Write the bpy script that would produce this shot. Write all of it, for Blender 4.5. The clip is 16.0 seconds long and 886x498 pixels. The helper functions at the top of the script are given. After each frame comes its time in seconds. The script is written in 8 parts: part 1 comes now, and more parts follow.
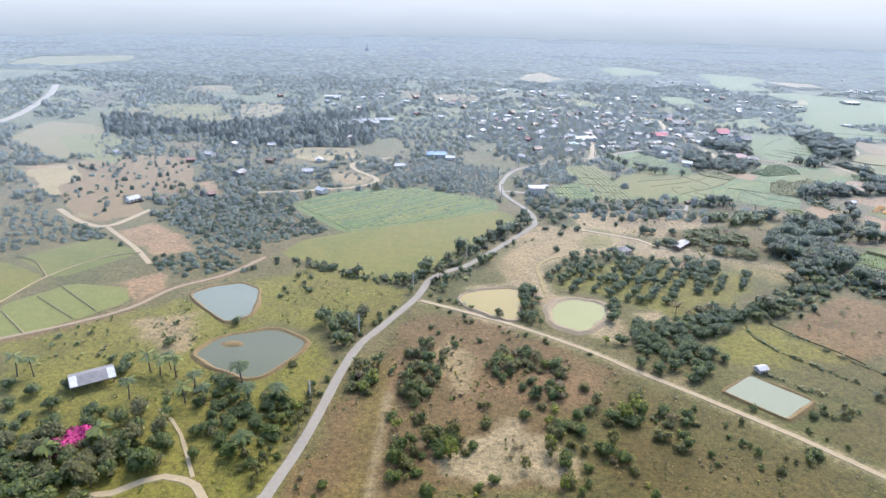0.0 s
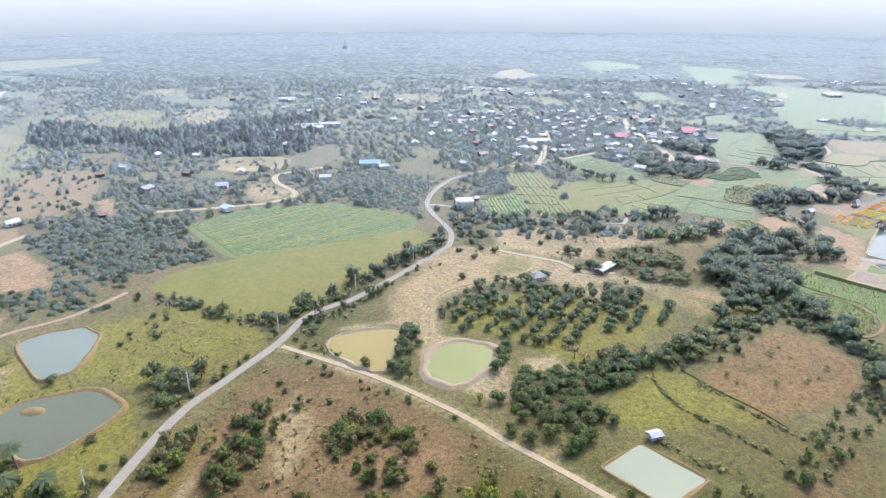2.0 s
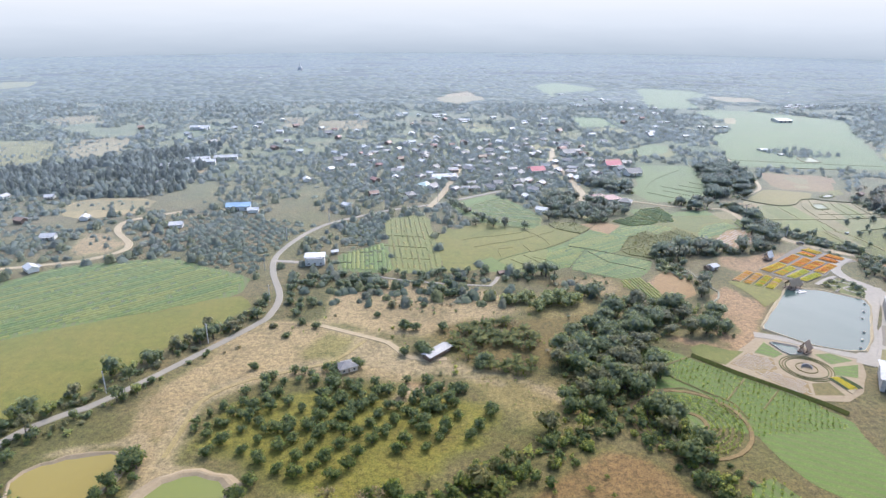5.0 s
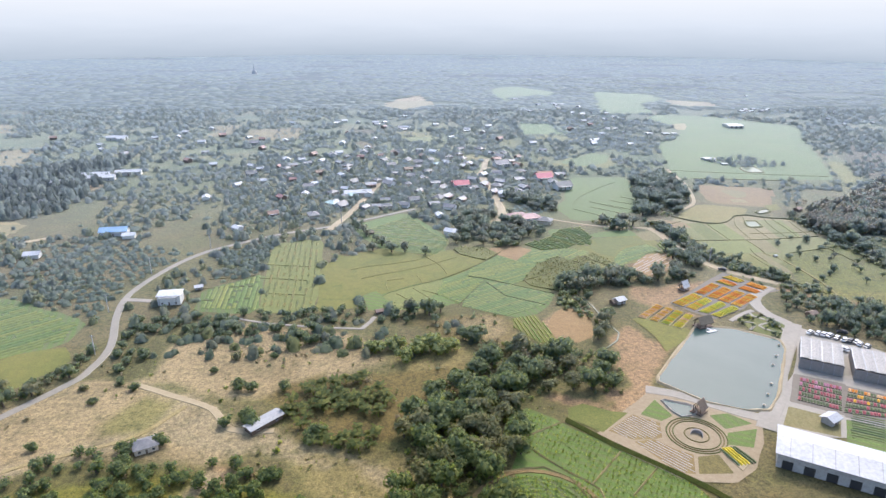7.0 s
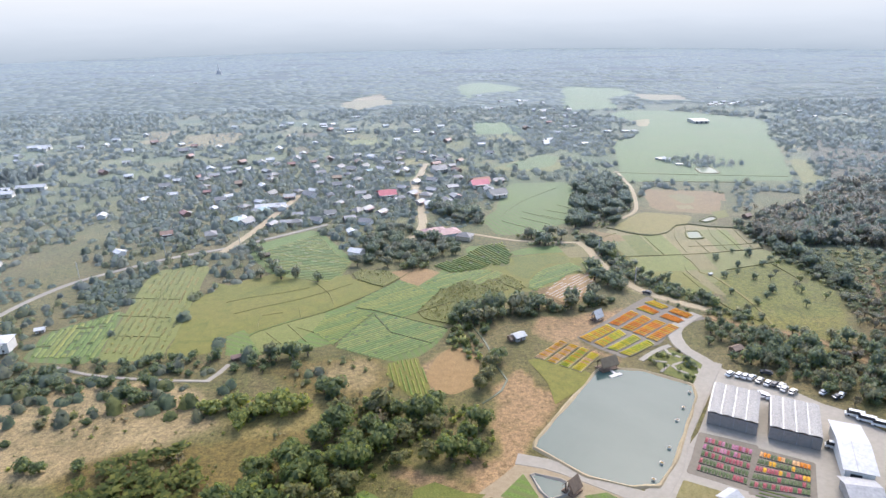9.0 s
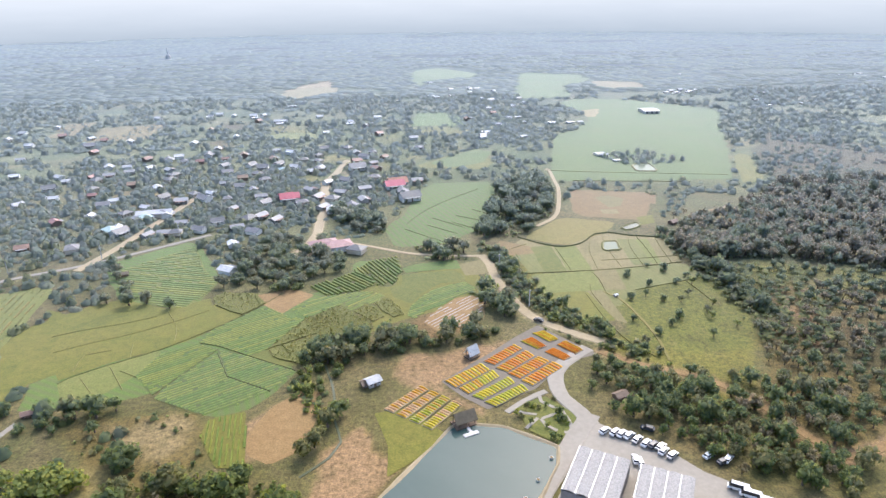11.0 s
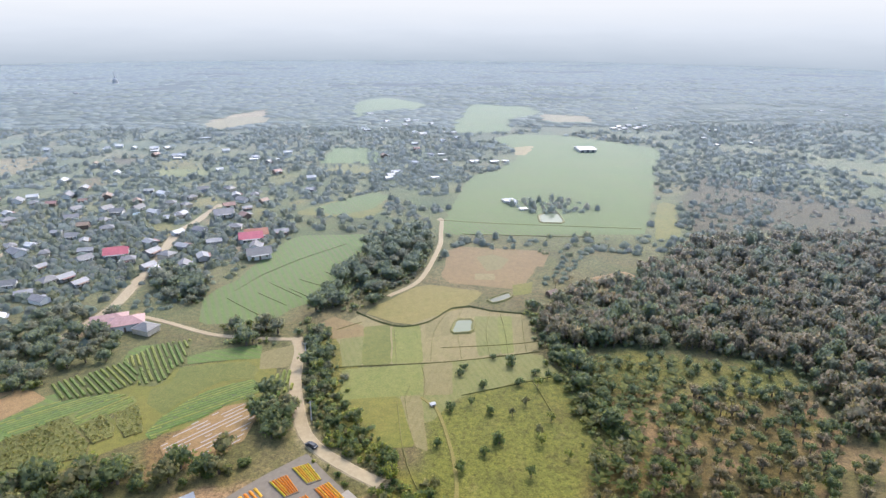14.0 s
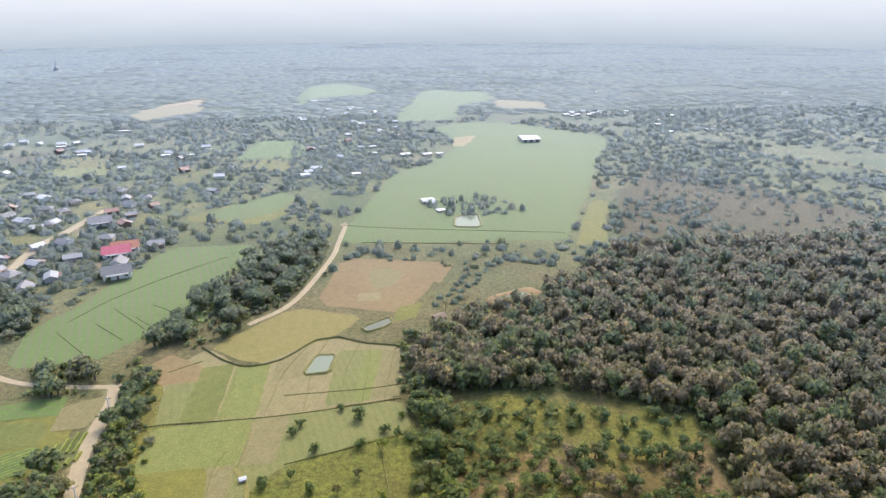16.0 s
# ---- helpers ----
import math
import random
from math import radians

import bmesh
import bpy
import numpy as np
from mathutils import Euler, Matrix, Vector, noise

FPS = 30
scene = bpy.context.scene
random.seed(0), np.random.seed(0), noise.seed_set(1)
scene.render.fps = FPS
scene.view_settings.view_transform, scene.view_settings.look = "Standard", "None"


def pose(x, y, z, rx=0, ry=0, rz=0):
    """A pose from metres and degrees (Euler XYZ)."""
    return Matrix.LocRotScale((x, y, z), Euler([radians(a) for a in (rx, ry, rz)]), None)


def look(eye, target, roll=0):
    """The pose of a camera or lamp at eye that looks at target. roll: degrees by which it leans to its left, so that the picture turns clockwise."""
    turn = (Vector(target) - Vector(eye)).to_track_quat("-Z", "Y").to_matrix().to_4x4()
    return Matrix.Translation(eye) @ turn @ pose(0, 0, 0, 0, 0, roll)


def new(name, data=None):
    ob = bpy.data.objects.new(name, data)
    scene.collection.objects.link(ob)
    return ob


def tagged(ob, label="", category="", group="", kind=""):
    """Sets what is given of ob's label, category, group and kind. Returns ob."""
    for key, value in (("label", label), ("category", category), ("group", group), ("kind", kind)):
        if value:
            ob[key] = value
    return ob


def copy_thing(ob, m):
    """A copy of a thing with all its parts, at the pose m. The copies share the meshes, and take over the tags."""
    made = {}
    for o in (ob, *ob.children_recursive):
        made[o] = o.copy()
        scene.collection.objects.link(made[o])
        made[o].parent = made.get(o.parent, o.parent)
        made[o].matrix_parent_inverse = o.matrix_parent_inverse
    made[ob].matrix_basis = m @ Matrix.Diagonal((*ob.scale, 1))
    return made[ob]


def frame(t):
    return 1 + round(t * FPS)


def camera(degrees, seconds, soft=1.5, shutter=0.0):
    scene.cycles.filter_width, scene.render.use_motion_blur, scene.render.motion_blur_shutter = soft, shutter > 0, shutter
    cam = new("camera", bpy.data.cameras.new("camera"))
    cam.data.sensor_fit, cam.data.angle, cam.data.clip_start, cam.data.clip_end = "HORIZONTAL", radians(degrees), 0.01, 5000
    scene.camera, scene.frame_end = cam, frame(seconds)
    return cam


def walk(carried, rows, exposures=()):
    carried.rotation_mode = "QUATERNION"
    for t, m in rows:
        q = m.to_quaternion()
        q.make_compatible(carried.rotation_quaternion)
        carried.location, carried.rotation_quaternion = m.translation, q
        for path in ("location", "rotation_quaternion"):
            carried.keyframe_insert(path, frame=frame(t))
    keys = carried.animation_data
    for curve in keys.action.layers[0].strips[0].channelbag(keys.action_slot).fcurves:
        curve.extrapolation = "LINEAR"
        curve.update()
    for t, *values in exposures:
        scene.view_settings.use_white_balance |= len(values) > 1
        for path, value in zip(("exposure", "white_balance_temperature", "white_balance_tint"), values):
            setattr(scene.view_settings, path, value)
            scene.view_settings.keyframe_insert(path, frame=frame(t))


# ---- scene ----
cam = camera(70.9, 16.0)
PATH = [
    (0, (-1.023, -1.668, 123.486), (-1.065, 0.195, 122.759), 1.4),
    (0.5, (12.332, 9.513, 123.809), (12.294, 11.374, 123.076), 1.1),
    (1, (25.897, 20.727, 124.232), (25.866, 22.573, 123.463), 0.7),
    (1.5, (38.702, 31.438, 124.74), (38.673, 33.289, 123.983), 0.4),
    (2, (51.9, 41.515, 125.175), (51.849, 43.371, 124.434), 0.3),
    (2.5, (64.86, 52.452, 125.923), (64.814, 54.308, 125.179), -0.1),
    (3, (77.894, 61.953, 126.409), (77.826, 63.818, 125.691), 0.6),
    (3.5, (91.099, 72.456, 126.886), (91.047, 74.329, 126.187), 1.0),
    (4, (103.709, 83.646, 127.401), (103.679, 85.521, 126.707), 0.3),
    (4.2, (108.822, 87.965, 127.503), (108.786, 89.841, 126.81), 0.4),
    (6.3, (162.813, 133.511, 129.933), (162.842, 135.395, 129.261), 0.1),
    (6.5, (168.107, 137.689, 129.981), (168.13, 139.576, 129.321), 0.4),
    (7, (181.804, 148.389, 130.032), (181.847, 150.267, 129.346), 0.2),
    (7.5, (194.855, 159.271, 130.298), (194.891, 161.13, 129.561), -1.0),
    (8, (208.05, 169.38, 130.428), (208.082, 171.234, 129.678), -1.4),
    (8.5, (222.006, 180.288, 130.496), (222.057, 182.154, 129.778), -1.5),
    (9, (236.173, 190.509, 130.213), (236.23, 192.381, 129.512), -0.9),
    (9.2, (241.707, 194.63, 130.214), (241.776, 196.5, 129.509), -1.2),
    (11.3, (297.905, 237.22, 131.443), (298.02, 239.07, 130.691), -0.6),
    (11.5, (303.603, 241.258, 131.441), (303.717, 243.111, 130.697), -0.5),
    (12, (318.502, 251.66, 131.302), (318.628, 253.507, 130.546), -0.9),
    (12.5, (332.589, 262.184, 131.145), (332.706, 264.052, 130.44), -0.6),
    (13, (346.425, 273.109, 131.055), (346.56, 274.977, 130.353), -0.7),
    (13.5, (360.297, 283.785, 130.85), (360.423, 285.663, 130.171), -0.0),
    (14, (374.817, 294.236, 130.57), (374.959, 296.113, 129.894), 0.3),
    (14.5, (388.773, 304.998, 130.479), (388.949, 306.872, 129.804), 0.2),
    (15, (402.567, 315.233, 130.273), (402.736, 317.114, 129.613), 0.1),
    (15.5, (416.622, 325.778, 130.138), (416.799, 327.651, 129.459), 0.1),
    (16, (430.361, 336.824, 130.214), (430.546, 338.678, 129.488), -0.2),
]
walk(cam, [(t, look(eye, target, roll)) for t, eye, target, roll in PATH], exposures=((0.0, 0.06, 5920, 12.5), (1.0, 0.13, 5930, 12.5), (2.0, 0.2, 5940, 12.5), (3.0, 0.13, 5960, 12.5), (3.6, 0.05, 5970, 12.5), (8.0, 0.0, 6050, 12.5), (11.5, 0.1, 6080, 12.5), (12.5, 0.1, 6080, 12.5), (13.5, 0.0, 6090, 12.5), (16.0, 0.04, 6200, 12.5)))

# ---------------------------------------------------------------- world and sun
SUN_EL, SUN_AZ = 48.0, 24.0          # degrees up, degrees to the right of +y
world = bpy.data.worlds.new("world")
scene.world = world
world.use_nodes = True
wn = world.node_tree
sky = wn.nodes.new("ShaderNodeTexSky")
sky.sky_type, sky.sun_disc = "NISHITA", False
sky.sun_elevation, sky.sun_rotation = radians(SUN_EL), radians(SUN_AZ)
sky.air_density, sky.dust_density, sky.ozone_density = 1.0, 4.0, 1.2
wn.links.new(sky.outputs[0], wn.nodes["Background"].inputs[0])
wn.nodes["Background"].inputs[1].default_value = 0.355
sun = bpy.data.lights.new("sun", "SUN")
sun.energy, sun.angle, sun.color = 1.35, radians(1.6), (1.0, 0.94, 0.84)
sun_ob = new("sun", sun)
sdir = Vector((math.sin(radians(SUN_AZ)) * math.cos(radians(SUN_EL)), math.cos(radians(SUN_AZ)) * math.cos(radians(SUN_EL)), math.sin(radians(SUN_EL))))
sun_ob.matrix_world = look(sdir * 1000, (0, 0, 0))
scene.view_settings.exposure = 0.0

rng = np.random.default_rng(7)


# ---------------------------------------------------------------- materials
def ramp_cols(nt, fac, cols, span=0.44):
    r = nt.nodes.new("ShaderNodeValToRGB")
    e = r.color_ramp.elements
    while len(e) < len(cols):
        e.new(0.5)
    for i, (c, el) in enumerate(zip(cols, e)):
        el.position = 0.5 - span / 2 + span * i / max(1, len(cols) - 1)
        el.color = (*c, 1)
    nt.links.new(fac, r.inputs[0])
    return r.outputs[0]


def tex_noise(nt, vec, scale, detail=4, rough=0.6, dist=0.0):
    n = nt.nodes.new("ShaderNodeTexNoise")
    n.inputs["Scale"].default_value, n.inputs["Detail"].default_value = scale, detail
    n.inputs["Roughness"].default_value, n.inputs["Distortion"].default_value = rough, dist
    nt.links.new(vec, n.inputs["Vector"])
    return n.outputs["Fac"]


def blend(nt, fac, a, b, mode="MIX"):
    m = nt.nodes.new("ShaderNodeMix")
    m.data_type, m.blend_type = "RGBA", mode
    for sock, v in ((m.inputs[0], fac), (m.inputs[6], a), (m.inputs[7], b)):
        if isinstance(v, (int, float)):
            sock.default_value = v
        elif isinstance(v, tuple):
            sock.default_value = (*v, 1)
        else:
            nt.links.new(v, sock)
    return m.outputs[2]


def maths(nt, op, a, b):
    m = nt.nodes.new("ShaderNodeMath")
    m.operation = op
    for sock, v in ((m.inputs[0], a), (m.inputs[1], b)):
        if isinstance(v, (int, float)):
            sock.default_value = v
        else:
            nt.links.new(v, sock)
    return m.outputs[0]


HAZE_TINT, HAZE_POWER, HAZE_ROUGH = (0.76, 0.88, 0.97), 3.0, 1.0      # painted distance haze: pale blue sheen that grows at a low slant


def hazed(nt, shader, amount=1.0, power=HAZE_POWER):
    """Distance haze painted as a pale sheen layer, stronger the flatter one looks across it."""
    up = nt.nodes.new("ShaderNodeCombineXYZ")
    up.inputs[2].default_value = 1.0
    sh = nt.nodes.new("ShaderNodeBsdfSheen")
    sh.inputs["Color"].default_value = (*HAZE_TINT, 1)
    sh.inputs["Roughness"].default_value = HAZE_ROUGH
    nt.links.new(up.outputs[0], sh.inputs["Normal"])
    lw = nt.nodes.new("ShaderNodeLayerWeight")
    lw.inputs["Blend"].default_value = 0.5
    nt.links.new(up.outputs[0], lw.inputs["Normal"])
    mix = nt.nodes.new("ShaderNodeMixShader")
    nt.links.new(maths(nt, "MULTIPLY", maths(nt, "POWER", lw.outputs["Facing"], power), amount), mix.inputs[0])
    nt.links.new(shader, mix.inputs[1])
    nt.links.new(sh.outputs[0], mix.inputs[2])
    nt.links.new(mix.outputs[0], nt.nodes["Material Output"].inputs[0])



def material(name, broad, fine=None, s_broad=0.02, s_fine=0.6, rough=0.85, bump=0.0, bump_scale=1.5, haze_mix=0.46, metal=0.0,
             vary=0.0, island=0.0, stripes=None, spec=0.3):
    """A surface with broad patches, fine grain, relief and a painted distance haze."""
    m = bpy.data.materials.new(name)
    m.use_nodes = True
    nt = m.node_tree
    b = nt.nodes["Principled BSDF"]
    pos = nt.nodes.new("ShaderNodeNewGeometry")
    vec = pos.outputs["Position"]
    col = ramp_cols(nt, tex_noise(nt, vec, s_broad, 5, 0.62, 0.6), broad)
    if fine:
        f2 = ramp_cols(nt, tex_noise(nt, vec, s_fine, 4, 0.65), fine)
        col = blend(nt, 0.55, col, f2, "MULTIPLY") if max(fine[-1]) > 0.75 else blend(nt, 0.5, col, f2)
        if haze_mix and s_fine < 0.55:
            col = blend(nt, 0.55, col, ramp_cols(nt, tex_noise(nt, vec, 1.9, 5, 0.75, 0.3), [(0.38, 0.4, 0.34), (1.0, 1.0, 1.0), (1.6, 1.56, 1.5)], 0.34), "MULTIPLY")
    if stripes:
        angle, width, dark, amount = stripes
        mp = nt.nodes.new("ShaderNodeMapping")
        mp.inputs["Rotation"].default_value = (0, 0, radians(-angle))
        nt.links.new(vec, mp.inputs["Vector"])
        wv = nt.nodes.new("ShaderNodeTexWave")
        wv.inputs["Scale"].default_value = 0.314 / width
        wv.inputs["Distortion"].default_value, wv.inputs["Detail"].default_value = 1.2, 2
        wv.inputs["Detail Scale"].default_value = 0.25
        nt.links.new(mp.outputs[0], wv.inputs["Vector"])
        patch = tex_noise(nt, vec, 0.035, 3, 0.6)
        col = blend(nt, maths(nt, "MULTIPLY", wv.outputs["Fac"], maths(nt, "MULTIPLY", patch, amount * 2)), col, dark)
    if vary or island:
        hs = nt.nodes.new("ShaderNodeHueSaturation")
        info = nt.nodes.new("ShaderNodeObjectInfo").outputs["Random"] if vary else pos.outputs["Random Per Island"]
        k = vary or island
        nt.links.new(maths(nt, "ADD", maths(nt, "MULTIPLY", info, 2 * k), 1 - k), hs.inputs["Value"])
        nt.links.new(maths(nt, "ADD", maths(nt, "MULTIPLY", info, -0.06), 0.53), hs.inputs["Hue"])
        nt.links.new(col, hs.inputs["Color"])
        col = hs.outputs[0]
    nt.links.new(col, b.inputs["Base Color"])
    b.inputs["Roughness"].default_value = rough
    b.inputs["Metallic"].default_value = metal
    b.inputs["Specular IOR Level"].default_value = spec
    if bump:
        bp = nt.nodes.new("ShaderNodeBump")
        bp.inputs["Strength"].default_value, bp.inputs["Distance"].default_value = bump, 0.4
        nt.links.new(tex_noise(nt, vec, bump_scale, 5, 0.7), bp.inputs["Height"])
        nt.links.new(bp.outputs[0], b.inputs["Normal"])
    # distance haze painted over the finished surface
    if haze_mix:
        hazed(nt, b.outputs[0], haze_mix, 4.0)
    return m


def plain(name, col, rough=0.6, metal=0.0, s=0.8, k=0.25, spec=0.4, haze_mix=0.42):
    lo = tuple(c * (1 - k) for c in col)
    hi = tuple(min(1, c * (1 + k * 0.6)) for c in col)
    return material(name, [lo, col, hi], None, s, rough=rough, metal=metal, spec=spec, haze_mix=haze_mix)


M = {}
def ground_material():
    """Soil and grass as laid out on the land, woodland green farther off, with tufts, grain and relief."""
    m = bpy.data.materials.new("soil_and_grass")
    m.use_nodes = True
    nt = m.node_tree
    b = nt.nodes["Principled BSDF"]
    b.inputs["Roughness"].default_value, b.inputs["Specular IOR Level"].default_value = 0.9, 0.2
    geo = nt.nodes.new("ShaderNodeNewGeometry")
    vec = geo.outputs["Position"]
    sep = nt.nodes.new("ShaderNodeSeparateXYZ")
    nt.links.new(vec, sep.inputs[0])
    att = nt.nodes.new("ShaderNodeVertexColor")
    att.layer_name = "cover"
    green = ramp_cols(nt, tex_noise(nt, vec, 0.012, 5, 0.6, 0.4), [(0.045, 0.075, 0.024), (0.10, 0.125, 0.035), (0.15, 0.155, 0.05), (0.20, 0.175, 0.075)])
    dry = ramp_cols(nt, tex_noise(nt, vec, 0.02, 5, 0.65, 0.6), [(0.08, 0.082, 0.022), (0.122, 0.11, 0.034), (0.155, 0.125, 0.052), (0.10, 0.104, 0.027)])
    k = maths(nt, "ADD", maths(nt, "MULTIPLY", maths(nt, "ADD", sep.outputs["Y"], -470), 1 / 260), maths(nt, "MULTIPLY", maths(nt, "ADD", tex_noise(nt, vec, 0.006, 3, 0.6), -0.5), 2.0))
    clamp = nt.nodes.new("ShaderNodeClamp")
    nt.links.new(k, clamp.inputs[0])
    col = blend(nt, clamp.outputs[0], dry, green)
    far = nt.nodes.new("ShaderNodeMapRange")
    far.inputs["From Min"].default_value, far.inputs["From Max"].default_value = 850, 1500
    nt.links.new(maths(nt, "ADD", sep.outputs["Y"], maths(nt, "MULTIPLY", maths(nt, "ADD", tex_noise(nt, vec, 0.005, 4, 0.6), -0.5), 900)), far.inputs["Value"])
    woods = ramp_cols(nt, tex_noise(nt, vec, 0.0045, 7, 0.68, 0.4), [(0.012, 0.026, 0.012), (0.018, 0.036, 0.016), (0.028, 0.05, 0.02), (0.05, 0.065, 0.03)])
    col = blend(nt, far.outputs[0], col, woods)
    col = blend(nt, att.outputs["Alpha"], col, att.outputs["Color"])
    tuft = nt.nodes.new("ShaderNodeMapRange")
    tuft.inputs["From Min"].default_value, tuft.inputs["From Max"].default_value, tuft.inputs["To Max"].default_value = 0.52, 0.70, 0.6
    nt.links.new(tex_noise(nt, vec, 0.16, 6, 0.72, 0.3), tuft.inputs["Value"])
    col = blend(nt, tuft.outputs[0], col, blend(nt, 0.75, col, (0.05, 0.065, 0.014)))
    mottle = nt.nodes.new("ShaderNodeMapRange")
    mottle.inputs["From Min"].default_value, mottle.inputs["From Max"].default_value, mottle.inputs["To Max"].default_value = 0.46, 0.62, 0.55
    nt.links.new(tex_noise(nt, vec, 0.04, 8, 0.76, 0.8), mottle.inputs["Value"])
    col = blend(nt, mottle.outputs[0], col, blend(nt, 0.6, col, (0.055, 0.05, 0.014)))
    rusty = nt.nodes.new("ShaderNodeMapRange")
    rusty.inputs["From Min"].default_value, rusty.inputs["From Max"].default_value, rusty.inputs["To Max"].default_value = 0.50, 0.64, 0.38
    nt.links.new(tex_noise(nt, vec, 0.022, 8, 0.74, 1.2), rusty.inputs["Value"])
    col = blend(nt, rusty.outputs[0], col, blend(nt, 0.65, col, (0.17, 0.105, 0.035)))
    pale = nt.nodes.new("ShaderNodeMapRange")
    pale.inputs["From Min"].default_value, pale.inputs["From Max"].default_value, pale.inputs["To Max"].default_value = 0.56, 0.76, 0.55
    nt.links.new(tex_noise(nt, vec, 0.085, 6, 0.7, 0.5), pale.inputs["Value"])
    col = blend(nt, pale.outputs[0], col, blend(nt, 0.5, col, (0.30, 0.22, 0.11)))
    col = blend(nt, 0.8, col, ramp_cols(nt, tex_noise(nt, vec, 0.55, 6, 0.75), [(0.38, 0.39, 0.34), (1.0, 1.0, 1.0), (1.5, 1.44, 1.32)], 0.3), "MULTIPLY")
    col = blend(nt, 0.7, col, ramp_cols(nt, tex_noise(nt, vec, 1.7, 5, 0.75, 0.3), [(0.5, 0.5, 0.45), (1.0, 1.0, 1.0), (1.4, 1.36, 1.3)], 0.26), "MULTIPLY")
    nt.links.new(col, b.inputs["Base Color"])
    bp = nt.nodes.new("ShaderNodeBump")
    bp.inputs["Strength"].default_value, bp.inputs["Distance"].default_value = 0.8, 0.5
    nt.links.new(tex_noise(nt, vec, 0.8, 6, 0.75), bp.inputs["Height"])
    nt.links.new(bp.outputs[0], b.inputs["Normal"])
    # the ground's share of painted distance haze
    hazed(nt, b.outputs[0], 0.48, 4.0)
    return m


M["ground"] = ground_material()
M["path"] = material("tan_trodden_path", [(0.245, 0.185, 0.105), (0.29, 0.225, 0.135), (0.265, 0.205, 0.12)], [(0.22, 0.165, 0.09), (0.34, 0.27, 0.17)], 0.06, 0.6, bump=0.3)
M["meadow"] = material("lush_meadow", [(0.0828, 0.106, 0.013), (0.129, 0.133, 0.0216), (0.175, 0.156, 0.036)],
                       [(0.0736, 0.101, 0.0144), (0.175, 0.166, 0.036)], 0.03, 0.3, bump=0.3)
M["olive"] = material("olive_grass", [(0.1, 0.09, 0.02), (0.15, 0.12, 0.028), (0.17, 0.12, 0.04)],
                      [(0.06, 0.06, 0.016), (0.19, 0.15, 0.048)], 0.03, 0.3, bump=0.5)
M["lime"] = material("lime_grass", [(0.0842, 0.0963, 0.00977), (0.144, 0.147, 0.0159), (0.184, 0.16, 0.0245), (0.119, 0.129, 0.0134)],
                     [(0.0693, 0.0826, 0.00858), (0.188, 0.17, 0.0257)], 0.04, 0.3, bump=0.3)
M["crop"] = material("green_crop", [(0.085, 0.15, 0.0192), (0.112, 0.178, 0.0272), (0.14, 0.188, 0.032)],
                     [(0.07, 0.12, 0.0144), (0.14, 0.195, 0.0368)], 0.025, 0.35, bump=0.4, stripes=(62, 3.2, (0.12, 0.13, 0.04), 0.7))
M["crop_b"] = material("fresh_green_crop", [(0.0817, 0.141, 0.0205), (0.107, 0.167, 0.0282), (0.129, 0.165, 0.0307)],
                       [(0.0688, 0.114, 0.0154), (0.138, 0.185, 0.0384)], 0.025, 0.35, bump=0.4, stripes=(20, 3.6, (0.129, 0.132, 0.0512), 0.7))
M["pale"] = material("pale_stubble_crop", [(0.119, 0.13, 0.0286), (0.146, 0.146, 0.0354), (0.157, 0.141, 0.0435)],
                     [(0.112, 0.132, 0.0272), (0.202, 0.189, 0.0578)], 0.03, 0.3, bump=0.3, stripes=(15, 2.6, (0.258, 0.229, 0.0952), 0.14))
M["gold"] = material("yellow_olive_paddy", [(0.168, 0.148, 0.0304), (0.21, 0.168, 0.0418), (0.176, 0.16, 0.0342)],
                     [(0.134, 0.12, 0.0228), (0.235, 0.192, 0.057)], 0.03, 0.3, bump=0.3)
M["stubble"] = material("dry_stubble", [(0.145, 0.127, 0.0422), (0.174, 0.144, 0.053), (0.155, 0.139, 0.0422)],
                       [(0.145, 0.129, 0.0408), (0.238, 0.198, 0.0816)], 0.04, 0.3, bump=0.3, stripes=(162, 2.2, (0.255, 0.215, 0.0952), 0.14))
M["paddy"] = material("young_paddy", [(0.122, 0.142, 0.0256), (0.152, 0.16, 0.0336), (0.176, 0.166, 0.0416)], [(0.115, 0.14, 0.024), (0.22, 0.215, 0.056)], 0.045, 0.3, bump=0.3)
M["straw"] = material("straw_field", [(0.17, 0.144, 0.053), (0.204, 0.165, 0.0666), (0.162, 0.148, 0.0449)],
                      [(0.162, 0.146, 0.0476), (0.281, 0.224, 0.102)], 0.03, 0.3, bump=0.3, stripes=(165, 2.4, (0.281, 0.232, 0.109), 0.14))
M["tan"] = material("dry_pasture", [(0.24, 0.185, 0.076), (0.29, 0.225, 0.1), (0.21, 0.175, 0.056), (0.31, 0.24, 0.112)],
                    [(0.22, 0.17, 0.056), (0.4, 0.31, 0.152)], 0.025, 0.25, bump=0.3)
M["soil"] = material("bare_red_soil", [(0.212, 0.124, 0.0437), (0.258, 0.158, 0.0574), (0.285, 0.193, 0.0749)],
                     [(0.175, 0.106, 0.0374), (0.313, 0.207, 0.0842)], 0.04, 0.4, bump=0.4)
M["brown"] = material("ploughed_brown_field", [(0.17, 0.111, 0.0408), (0.21, 0.141, 0.053), (0.19, 0.146, 0.0476)],
                      [(0.14, 0.094, 0.034), (0.25, 0.174, 0.068)], 0.03, 0.3, bump=0.4)
M["sand"] = material("sandy_track", [(0.3, 0.235, 0.128), (0.36, 0.285, 0.16), (0.4, 0.33, 0.2)],
                     [(0.26, 0.2, 0.112), (0.44, 0.36, 0.224)], 0.05, 0.6, bump=0.3)
